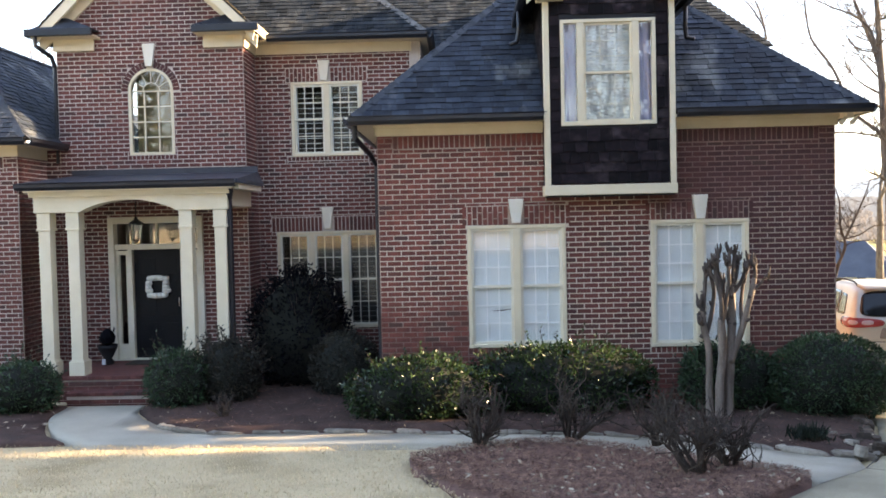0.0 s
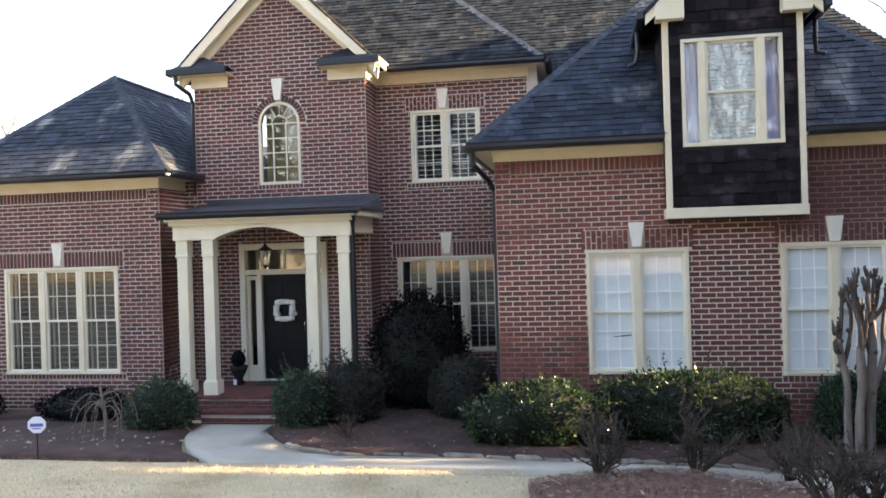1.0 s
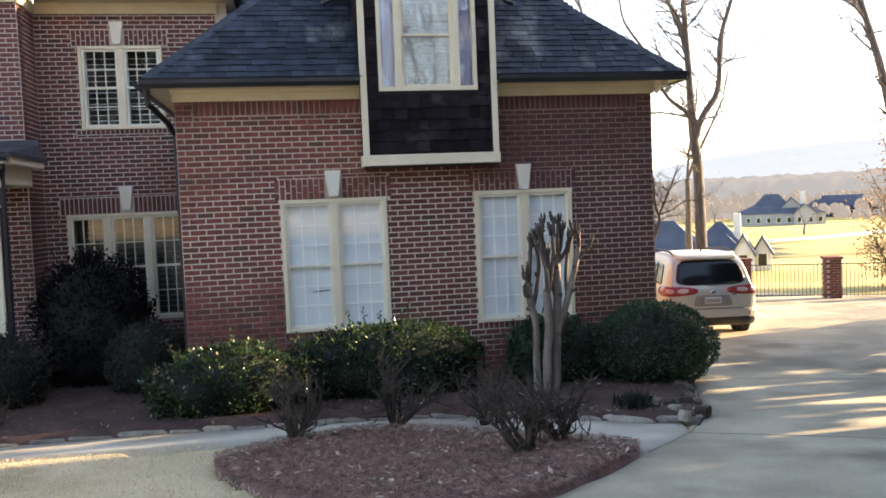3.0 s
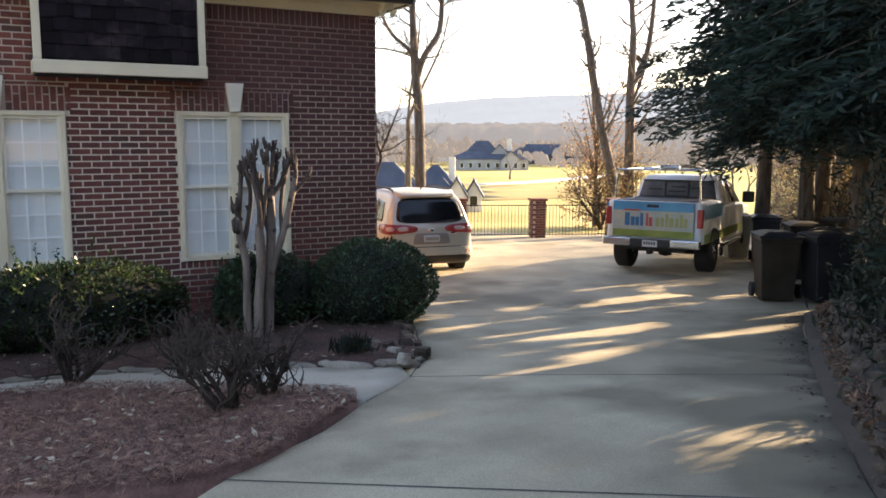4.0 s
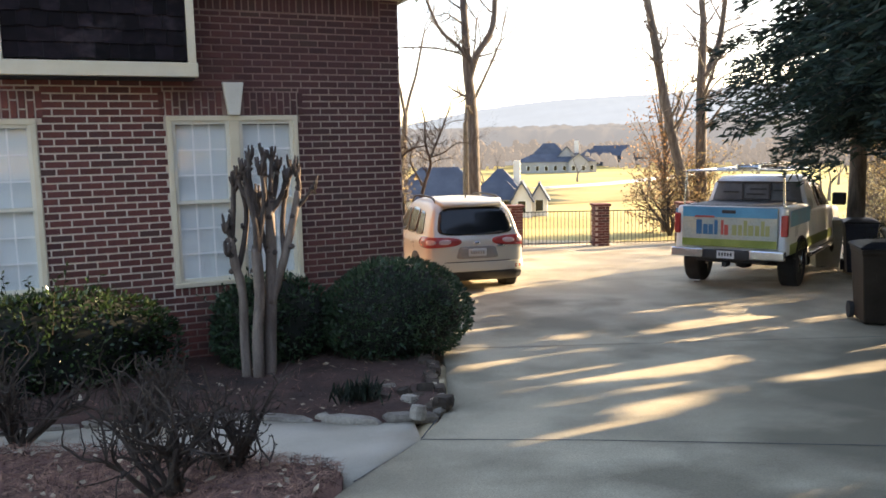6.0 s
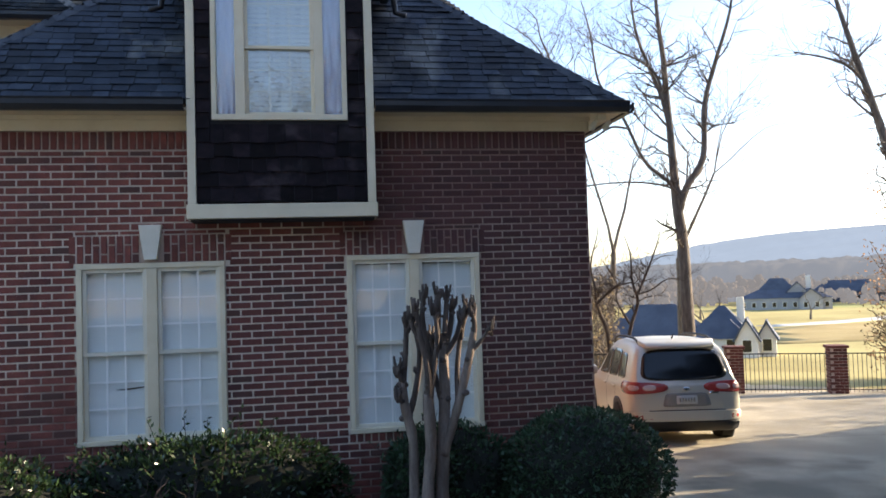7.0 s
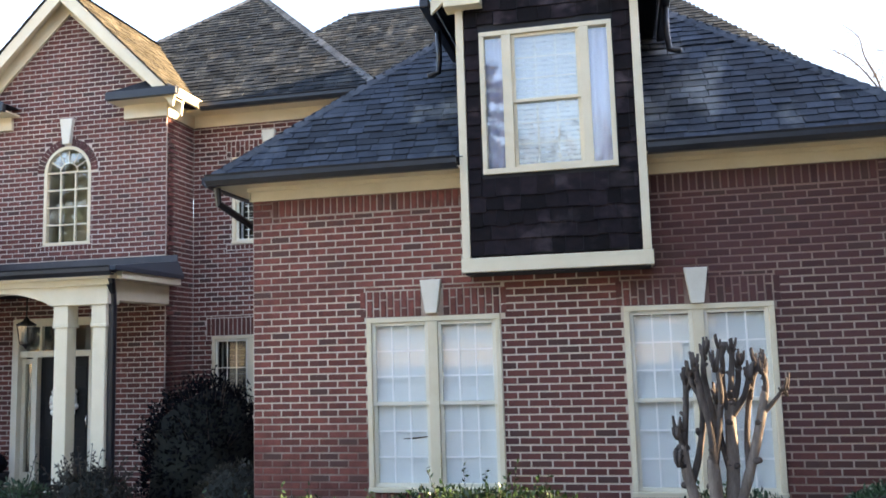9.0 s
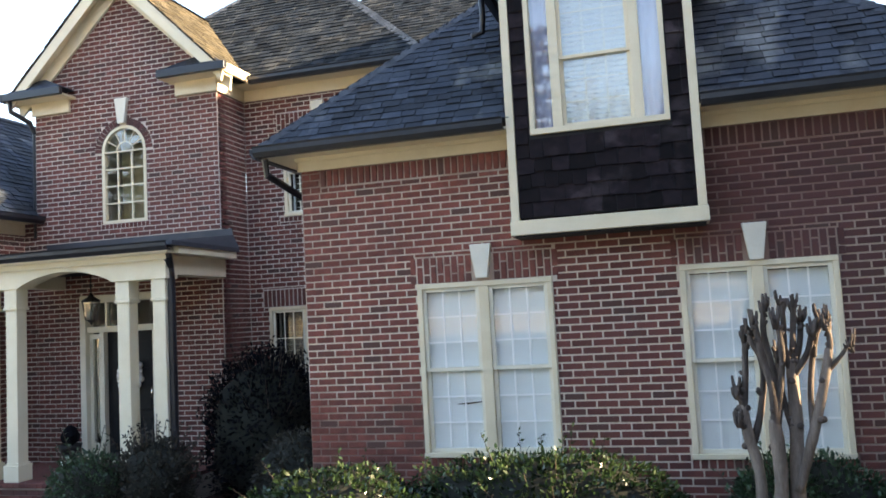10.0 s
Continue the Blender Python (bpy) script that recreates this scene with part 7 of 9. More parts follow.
def twiggy(name, label, x, y, h, r, n=46, material=TWIG, leafy=0, leaf=None):
    """A bare gnarled shrub: crooked stems from a short stump that fork and fork again."""
    o = thing(name, label, "shrub", at=pose(x, y, float(ground_z(x, y)) + 0.08, 0, 0, rng.uniform(0, 360)))
    trunk, tw, tips = Shape(), Shape(), []

    def crooked(p, d, l, rad, lev):
        pts, q = [p], p
        for i in range(3):
            d = unit(d + rng.normal(size=3) * (0.26 + 0.08 * lev) + (0, 0, 0.1))
            q = q + d * l / 3
            q[2] = max(q[2], 0.03)
            pts.append(q)
        (trunk if lev == 0 else tw).tube(pts, [rad, rad * 0.88, rad * 0.74, rad * 0.6], 6 if lev == 0 else (4 if lev == 1 else 3), cap=lev == 0)
        return pts, d

    stems = 7
    h *= 1.22
    for k in range(stems):
        a = k * 6.283 / stems + rng.uniform(-0.3, 0.3)
        out = np.array([math.cos(a), math.sin(a), 0.0])
        lean = rng.uniform(0.35, 1.15) * r / h * 1.45
        pts, d = crooked(out * 0.03 + (0, 0, -0.06), unit(out * lean * 0.6 + (0, 0, 1)), h * rng.uniform(0.5, 0.62), 0.023 * (h / 0.7) ** 0.5, 0)
        for j in range(max(3, n // 14)):
            b = pts[int(rng.integers(1, 4))]
            p2, d2 = crooked(b, unit(d + out * 0.3 * lean + rng.normal(size=3) * 0.4 + (0, 0, 0.25)), h * rng.uniform(0.28, 0.5), 0.011, 1)
            for m_ in range(5):
                c = p2[int(rng.integers(1, 4))]
                p3, d3 = crooked(c, unit(d2 * 0.7 + rng.normal(size=3) * 0.55 + (0, 0, 0.35)), h * rng.uniform(0.12, 0.26), 0.0055, 2)
                tips += p3[1:]
    part("stem", trunk, material, o, "crooked grey-brown stems", smooth=True, kind="stuff")
    part("twig", tw, TWIG, o, "fine bare twigs", kind="stuff")
    tips = np.array(tips)
    a = unit(rng.normal(size=tips.shape))
    b = unit(np.cross(a, rng.normal(size=tips.shape)))
    if leafy:
        quads("leaves", tips, a * leafy, b * leafy * 0.5, leaf or BROWNLEAF, o, kind="stuff")
    return o


for x, y, h, r in ((1.44, -2.72, 0.74, 0.46), (2.58, -2.3, 0.72, 0.42), (3.58, -2.6, 0.66, 0.44), (3.55, -4.5, 0.72, 0.42), (4.02, -4.1, 0.64, 0.42)):
    twiggy("bare_shrub", "leafless brown twiggy shrub in the straw bed", x, y, h, r, 84, leafy=0.014)


def weeping(x, y):
    o = thing("weeping_shrub", "bare pale weeping dwarf tree in the entry bed", "shrub", at=pose(x, y, float(ground_z(x, y)) + 0.05))
    part("trunk", Shape().tube(smooth_line([(0, 0, -0.05), (0.03, 0.0, 0.3), (-0.01, 0, 0.6), (-0.06, 0, 0.85)], 4), list(np.linspace(0.035, 0.014, 13)), 7), PALEBARK, o, "pale crooked trunk", smooth=True)
    for i in range(16):
        a, r = i * 2.4, rng.uniform(0.25, 0.6)
        h0 = rng.uniform(0.45, 0.72)
        d = np.array([math.cos(a), math.sin(a), 0])
        pts = [(0, 0, h0), tuple(d * r * 0.45 + (0, 0, h0 + 0.06)), tuple(d * r * 0.85 + (0, 0, h0 - 0.1)), tuple(d * r + rng.normal(size=3) * 0.04 + (0, 0, max(0.05, h0 - rng.uniform(0.25, 0.5))))]
        ln = smooth_line(pts, 4)
        s = Shape().tube(ln, list(np.linspace(0.01, 0.004, len(ln))), 5)
        for j in range(5):
            q = np.array(ln[rng.integers(4, len(ln))])
            s.tube([tuple(q), tuple(q + unit(rng.normal(size=3) - (0, 0, 0.5)) * 0.14)], (0.005, 0.002), 3)
        part("branch", s, PALEBARK, o, "pale drooping branch")


weeping(-6.25, -0.7)
twiggy("bare_shrub", "small leafless shrub near the tall dark one", -2.3, -0.6, 0.35, 0.25, 21)


def crape_myrtle(x, y):
    """Four smooth trunks, each with its cut-back limbs; every limb ends in a knuckle of short spurs."""
    z = float(ground_z(x, y)) + 0.1
    o = thing("crape_myrtle", "hard-pruned crape myrtle with pale trunks and knuckled stubs", "tree", at=pose(x, y, z))
    # trunk: (sideways, depth, height, radius); limbs: lists of the same
    left = [(-0.19, 0.04, -0.06, 0.058), (-0.2, 0.04, 0.4, 0.05), (-0.2, 0.03, 0.9, 0.046), (-0.26, 0.02, 1.18, 0.048), (-0.28, 0.02, 1.32, 0.044), (-0.29, 0.02, 1.5, 0.036)]
    left_limbs = [[(-0.285, 0.02, 1.45, 0.034), (-0.25, 0.03, 1.75, 0.028), (-0.23, 0.04, 2.04, 0.026)], [(-0.24, 0.03, 1.12, 0.034), (-0.15, 0.08, 1.4, 0.03), (-0.1, 0.12, 1.75, 0.028), (-0.17, 0.14, 2.06, 0.024)],
                  [(-0.27, 0.02, 1.25, 0.03), (-0.33, -0.02, 1.33, 0.026), (-0.335, -0.03, 1.39, 0.024)], [(-0.28, 0.01, 1.46, 0.028), (-0.33, -0.01, 1.56, 0.024), (-0.33, 0.0, 1.62, 0.022)]]
    mid = [(-0.09, -0.05, -0.06, 0.066), (-0.08, -0.05, 0.45, 0.06), (-0.04, -0.05, 0.85, 0.056), (-0.05, -0.06, 1.18, 0.06), (-0.06, -0.06, 1.35, 0.046)]
    mid_limbs = [[(-0.05, -0.06, 1.25, 0.042), (-0.06, -0.1, 1.6, 0.034), (-0.12, -0.1, 1.9, 0.03), (-0.16, -0.11, 2.2, 0.024)], [(-0.05, -0.05, 1.3, 0.036), (-0.02, -0.02, 1.65, 0.03), (-0.08, 0.0, 2.05, 0.026), (-0.06, 0.02, 2.3, 0.022)],
                 [(-0.04, -0.06, 1.3, 0.034), (0.02, -0.1, 1.7, 0.028), (0.04, -0.12, 1.95, 0.024), (0.01, -0.12, 2.2, 0.022)], [(-0.11, -0.1, 1.85, 0.026), (-0.19, -0.08, 2.0, 0.022), (-0.2, -0.07, 2.12, 0.02)]]
    right = [(0.05, 0.03, -0.06, 0.07), (0.07, 0.03, 0.45, 0.066), (0.1, 0.03, 0.95, 0.062), (0.12, 0.03, 1.35, 0.056), (0.12, 0.03, 1.72, 0.05), (0.12, 0.03, 1.84, 0.04)]
    right_limbs = [[(0.12, 0.03, 1.7, 0.034), (0.07, 0.0, 1.95, 0.028), (0.08, -0.02, 2.15, 0.024), (0.07, -0.02, 2.33, 0.02)], [(0.12, 0.03, 1.75, 0.034), (0.15, 0.05, 2.0, 0.028), (0.18, 0.06, 2.32, 0.022)],
                   [(0.12, 0.04, 1.72, 0.032), (0.2, 0.07, 1.95, 0.026), (0.23, 0.08, 2.2, 0.022)], [(0.1, 0.02, 1.2, 0.03), (0.03, 0.06, 1.55, 0.026), (0.02, 0.1, 1.9, 0.024)], [(0.13, 0.02, 1.7, 0.03), (0.25, -0.02, 1.9, 0.026), (0.3, -0.03, 2.12, 0.024)]]
    lean = [(0.09, 0.0, 0.75, 0.045), (0.2, -0.02, 1.1, 0.044), (0.29, -0.03, 1.4, 0.042), (0.37, -0.04, 1.72, 0.04), (0.41, -0.04, 1.92, 0.034)]
    lean_limbs = [[(0.4, -0.04, 1.85, 0.03), (0.42, -0.05, 1.98, 0.026), (0.4, -0.06, 2.12, 0.02)], [(0.39, -0.04, 1.74, 0.024), (0.49, -0.08, 1.86, 0.018), (0.57, -0.1, 1.98, 0.012)],
                  [(0.24, -0.02, 1.28, 0.03), (0.25, 0.04, 1.55, 0.026), (0.3, 0.06, 1.9, 0.024), (0.37, 0.07, 2.2, 0.022)], [(0.3, 0.05, 1.85, 0.022), (0.34, 0.02, 2.05, 0.02), (0.42, 0.0, 2.2, 0.018)]]

    def limb(rows, sides):
        ln = smooth_line([r[:3] for r in rows], 4)
        rad = np.interp(np.linspace(0, len(rows) - 1, len(ln)), np.arange(len(rows)), [r[3] for r in rows])
        return Shape().tube(ln, [float(q) * (1 + 0.12 * noise.noise((i * 0.7, rows[0][0] * 9, 1))) for i, q in enumerate(rad)], sides)

    for rows, limbs in ((left, left_limbs), (mid, mid_limbs), (right, right_limbs), (lean, lean_limbs)):
        trunk = part("trunk", limb(rows, 10), PALEBARK, o, "pale smooth trunk", smooth=True)
        for li in limbs:
            st = limb(li, 7)
            ex, ey, ez, er = li[-1]
            for n_ in range(5):
                a = n_ * 1.3 + ex * 20
                b0 = (ex + rng.normal() * 0.008, ey + rng.normal() * 0.008, ez - 0.05 - 0.05 * (n_ > 2))
                st.tube([b0, (b0[0] + 0.03 * math.cos(a), b0[1] + 0.03 * math.sin(a), b0[2] + rng.uniform(0.04, 0.08)), (b0[0] + 0.04 * math.cos(a), b0[1] + 0.04 * math.sin(a), b0[2] + rng.uniform(0.09, 0.15))], (er * 0.95, er * 0.7, er * 0.45), 6)
            for n_ in range(4):
                i = int(rng.integers(1, len(li)))
                f, a = rng.uniform(0.1, 0.9), rng.uniform(0, 6.28)
                c = [li[i - 1][q] + (li[i][q] - li[i - 1][q]) * f for q in range(4)]
                st.tube([c[:3], (c[0] + 0.045 * math.cos(a), c[1] + 0.045 * math.sin(a), c[2] + 0.035)], (c[3] * 0.8, c[3] * 0.5), 5)
            part("stub", st, STUBBARK, trunk, "grey-brown upright stub with a knuckle", smooth=True)
        for n_ in range(3):
            i = int(rng.integers(2, len(rows)))
            a = rng.uniform(0, 6.28)
            c = rows[i]
            part("knuckle", Shape().lathe([(0.004, -0.03), (0.026, -0.02), (0.034, 0.0), (0.022, 0.024), (0.004, 0.03)], 0, 0, 8).moved(Matrix.Translation((c[0] + c[3] * 0.8 * math.cos(a), c[1] + c[3] * 0.8 * math.sin(a), c[2] - 0.06))), STUBBARK, trunk, "rough healed cut", smooth=True)
    return o


crape_myrtle(4.86, -1.15)

# stones round the beds
edge_thing = thing("stone_edging", "row of flat pale stones edging the straw bed", "edging")
run = [Vector(p) for p in EDGING]
lens_ = []
for a, b in zip(run, run[1:]):
    lens_.append((b - a).length)
total, pos = sum(lens_), 0.02


def along(d):
    for (a, b), l in zip(zip(run, run[1:]), lens_):
        if d <= l:
            return a.lerp(b, d / l), (b - a).normalized()
        d -= l
    return run[-1], (run[-1] - run[-2]).normalized()


def stone_shape(l, w, h, seed, square=0.6):
    s = Shape()
    for z, k in ((0.0, 1.0), (h * 0.6, 1.02), (h, 0.85)):
        for i in range(8):
            a = 2 * math.pi * i / 8 + 0.2
            q = 1 / max(abs(math.cos(a)), abs(math.sin(a))) ** square
            j = 1 + 0.16 * noise.noise((seed * 3.1 + i, z * 9, seed))
            s.v.append((l / 2 * k * q * j * math.cos(a), w / 2 * k * q * j * math.sin(a), z * j))
    for r_ in range(2):
        for i in range(8):
            s.f.append((r_ * 8 + i, r_ * 8 + (i + 1) % 8, r_ * 8 + 8 + (i + 1) % 8, r_ * 8 + 8 + i))
    s.f += [tuple(range(7, -1, -1)), tuple(range(16, 24))]
    return s


while pos < total - 0.15:
    l = rng.uniform(0.28, 0.62)
    p, d = along(pos + l / 2)
    z = float(ground_z(p.x, p.y))
    part("stone", stone_shape(l * 0.99, rng.uniform(0.1, 0.15), rng.uniform(0.045, 0.075), pos, 0.95).moved(pose(p.x, p.y + 0.03, z + 0.015, rng.uniform(-5, 5), rng.uniform(-4, 4), math.degrees(math.atan2(d.y, d.x)) + rng.uniform(-6, 6))), STONE, edge_thing)
    pos += l
heap = thing("stone_heap", "heap of rough stones at the bed corner by the drive", "stones")
for i in range(14):
    x, y = 5.75 + rng.normal() * 0.16, -2.95 + rng.normal() * 0.26
    part("stone", stone_shape(rng.uniform(0.12, 0.24), rng.uniform(0.1, 0.16), rng.uniform(0.06, 0.12), i).moved(pose(x, y, float(ground_z(x, y)) + rng.uniform(0.02, 0.07), rng.uniform(-15, 15), rng.uniform(-15, 15), rng.uniform(0, 180))), STONE if i % 3 == 0 else DARKSTONE, heap)
for i in range(10):
    x, y = 6.1 + 0.075 * i + rng.normal() * 0.03, -2.72 + 0.2 * i
    part("stone", stone_shape(rng.uniform(0.16, 0.26), 0.14, 0.1, i + 30).moved(pose(x, y, float(ground_z(x, y)) + 0.03, 0, 0, 65 + rng.uniform(-15, 15))), DARKSTONE, heap)
tuft = thing("grass_tuft", "small blue-green tuft of leaves in the straw", "plant", at=pose(5.35, -2.75, float(ground_z(5.35, -2.75)) + 0.08))
q = rng.normal(size=(260, 3)) * (0.11, 0.09, 0.02) + (0, 0, 0.06)
a = unit(rng.normal(size=q.shape) * (0.5, 0.5, 0.2) + (0, 0, 1.0))
quads("leaves", q + a * 0.06, a * 0.08, unit(np.cross(a, rng.normal(size=q.shape))) * 0.012, HOLLY, tuft)
bank = thing("stone_border", "low border of stacked rough stones along the drive", "stones")
br = [Vector((5.4, -9.1)), Vector((7.15, -7.6)), Vector((9.05, -6.0)), Vector((12.3, -3.55))]
for i in range(86):
    t = i / 86 * 3
    k = min(int(t), 2)
    p = br[k].lerp(br[k + 1], t - k)
    for lay in range(3):
        x, y = p.x - 0.05 + 0.1 * lay + rng.normal() * 0.025, p.y + 0.05 - 0.11 * lay + rng.normal() * 0.025
        part("stone", stone_shape(rng.uniform(0.13, 0.3), rng.uniform(0.11, 0.2), rng.uniform(0.1, 0.2), i + lay * 7.7).moved(pose(x, y, float(ground_z(x, y)) - 0.02 + 0.1 * lay, rng.uniform(-14, 14), rng.uniform(-14, 14), 40 + rng.uniform(-35, 35))), DARKSTONE, bank, smooth=True)
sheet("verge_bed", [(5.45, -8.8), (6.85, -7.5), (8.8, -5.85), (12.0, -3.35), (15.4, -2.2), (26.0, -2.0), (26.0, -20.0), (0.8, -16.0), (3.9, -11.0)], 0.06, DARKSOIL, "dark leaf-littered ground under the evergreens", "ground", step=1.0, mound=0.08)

# litter: needles on the beds, dead leaves, lawn blades


def scatter(poly, n):
    xs, ys = np.array([p[0] for p in poly]), np.array([p[1] for p in poly])
    p = np.stack([rng.uniform(xs.min(), xs.max(), n * 3), rng.uniform(ys.min(), ys.max(), n * 3)], 1)
    return p[inside_poly(p[:, 0], p[:, 1], poly)][:n]


def litter(name, label, poly, n, length, width, material, lift, tilt=0.25, upright=False):
    p = scatter(poly, n)
    c = np.stack([p[:, 0], p[:, 1], ground_z(p[:, 0], p[:, 1]) + lift + rng.random(len(p)) * 0.03], 1)
    a = rng.normal(size=c.shape) * (1, 1, tilt)
    if upright:
        a = rng.normal(size=c.shape) * (0.5, 0.5, 0.1) + (0, 0, 1)
    a = unit(a)
    b = unit(np.cross(a, rng.normal(size=c.shape) * (0.3, 0.3, 0.3) + ((0, 0, 1) if not upright else (0, 0, 0))))
    k = length * (0.6 + 0.8 * rng.random((len(p), 1)))
    quads(name, c + (a * k if upright else 0), a * k, b * width, material, label=label, kind="stuff")["category"] = "ground cover"


HOUSE_BED = EDGING + [(6.5, -1.9), (6.9, -0.8), (6.9, 0.0), (0.0, 0.0), (0.0, 3.4), (-2.7, 3.4), (-2.8, 1.0), (-3.9, 0.9), (-3.5, -0.4)]
litter("pine_straw", "reddish fallen pine needles over the island bed", ISLAND, 30000, 0.06, 0.003, NEEDLE, 0.1)
litter("pine_straw", "fallen pine needles over the house bed, darkened for its shade", HOUSE_BED, 9000, 0.06, 0.003, SHADEDBROWN, 0.11)
litter("pine_straw", "reddish fallen pine needles thin over the house bed", HOUSE_BED, 2500, 0.06, 0.003, NEEDLE, 0.12)
litter("pine_straw", "fallen pine needles round the island bed's rim", ISLAND, 12000, 0.06, 0.003, NEEDLE, 0.05)
litter("dead_leaves", "scattered pale dead leaves in the island bed", ISLAND, 260, 0.035, 0.02, DEADLEAF, 0.11)
litter("dead_leaves", "scattered pale dead leaves in the house bed", HOUSE_BED, 150, 0.035, 0.02, DEADLEAF, 0.12)
litter("dead_leaves", "pale dead leaves in the entry bed", [(-9.0, -1.9), (-4.3, -1.7), (-5.3, 0.4), (-9.0, 0.6)], 160, 0.04, 0.022, DEADLEAF, 0.1)
litter("dead_leaves", "brown leaves along the drive's edge", [(5.4, -8.45), (8.7, -5.55), (12.1, -2.9), (12.6, -3.6), (9.1, -6.0), (5.7, -8.9)], 800, 0.026, 0.014, SHADEDBROWN, 0.035, 0.1)
litter("lawn_blades", "short straw-coloured dormant grass", [(-8.0, -2.15), (-4.0, -2.1), (0.55, -2.35), (0.6, -3.3), (1.2, -5.0), (2.6, -6.4), (0.0, -8.5), (-4.0, -8.5)], 45000, 0.016, 0.004, STRAW_GRASS, 0.0, upright=True)


# ---- trees ----
def bare_tree(name, label, x, y, h, r0, seed, fork=0.3, spread=0.55, lean=(0, 0), depth=5, base=None, twig=1.0, limbs=None):
    g = np.random.default_rng(seed)
    z = float(ground_z(x, y)) - 0.1 if base is None else base
    o = thing(name, label, "tree", at=pose(x, y, z))
    tr, cr = Shape(), Shape()

    def grow(p, d, l, r, lev):
        n = 4
        pts, rad = [p], [r]
        q = p
        for i in range(n):
            d = unit(d + g.normal(size=3) * (0.05 + 0.045 * lev) + np.array([0, 0, 0.03]))
            q = q + d * l / n
            pts.append(q)
            rad.append(r * (1 - 0.42 * (i + 1) / n))
        (tr if lev < 2 else cr).tube(pts, rad, 8 if lev < 2 else (5 if lev < 4 else 3), cap=False)
        if lev >= depth:
            return
        kids = (2 if lev == 0 else g.integers(2, 4)) if not (limbs and lev == 0) else limbs
        for i in range(kids):
            side = unit(np.cross(d, g.normal(size=3)))
            nd = unit(d + side * spread * g.uniform(0.5, 1.2))
            grow(q, nd, l * g.uniform(0.55, 0.85) if lev else h * g.uniform(0.22, 0.32), rad[-1] * g.uniform(0.6, 0.8), lev + 1)
        if lev:
            for i in range(2):
                k = g.integers(1, n)
                side = unit(np.cross(d, g.normal(size=3)))
                grow(pts[k], unit(d * 0.6 + side * 0.9), l * 0.5 * twig, rad[k] * 0.4, min(lev + 2, depth))

    grow(np.zeros(3), unit(np.array([lean[0], lean[1], 1.0])), h * fork, r0, 0)
    part("trunk", tr, BARK, o, smooth=True)
    part("crown", cr, BARK, o, "bare branches and twigs")
    return o


def limbed_tree(name, label, x, y, turn, limbs, seed, twigs=23, reach=1.7, bark=None):
    """A tree whose trunk and main limbs follow given curves (sideways, height, radius); finer limbs and twigs grow from them."""
    g = np.random.default_rng(seed)
    z = float(ground_z(x, y))
    o = thing(name, label, "tree", at=pose(x, y, z, 0, 0, turn))
    cr = Shape()

    def sprout(p, d, l, r, lev):
        pts, q = [p], p
        for i in range(4):
            d = unit(d + g.normal(size=3) * 0.16 + (0, 0, 0.07))
            q = q + d * l / 4
            pts.append(q)
        cr.tube(pts, [r * (1 - 0.17 * i) for i in range(5)], 5 if lev == 0 else 3, cap=False)
        if lev < 2:
            for i in range(4 if lev else 5):
                sprout(pts[g.integers(1, 5)], unit(d + g.normal(size=3) * 0.7), l * g.uniform(0.35, 0.65), r * 0.5, lev + 1)

    for k, (off, li) in enumerate(limbs):
        pts = [(u, off * (i / (len(li) - 1)), h - z) for i, (u, h, r) in enumerate(li)]
        rad = np.interp(np.linspace(0, len(li) - 1, 4 * (len(li) - 1) + 1), np.arange(len(li)), [r for _, _, r in li])
        ln = smooth_line(pts, 4)
        part("trunk" if k == 0 else "limb", Shape().tube(ln, [0.74 * r for r in rad], 9, cap=False), bark or BARK, o, smooth=True)
        first = 8 if k == 0 else 2
        for j in range(twigs):
            i = int(g.integers(min(first, len(ln) - 3), len(ln)))
            if k == 0 and ln[i][2] < 2.8 and reach > 1.2:
                continue
            a = g.uniform(0, 6.28)
            sprout(np.array(ln[i]), unit(np.array([math.cos(a), math.sin(a), g.uniform(0.2, 1.0)])), reach * g.uniform(0.4, 1.0), float(rad[i]) * 0.3, 0)
    part("crown", cr, bark or BARK, o, "bare branches and twigs", kind="stuff")
    return o


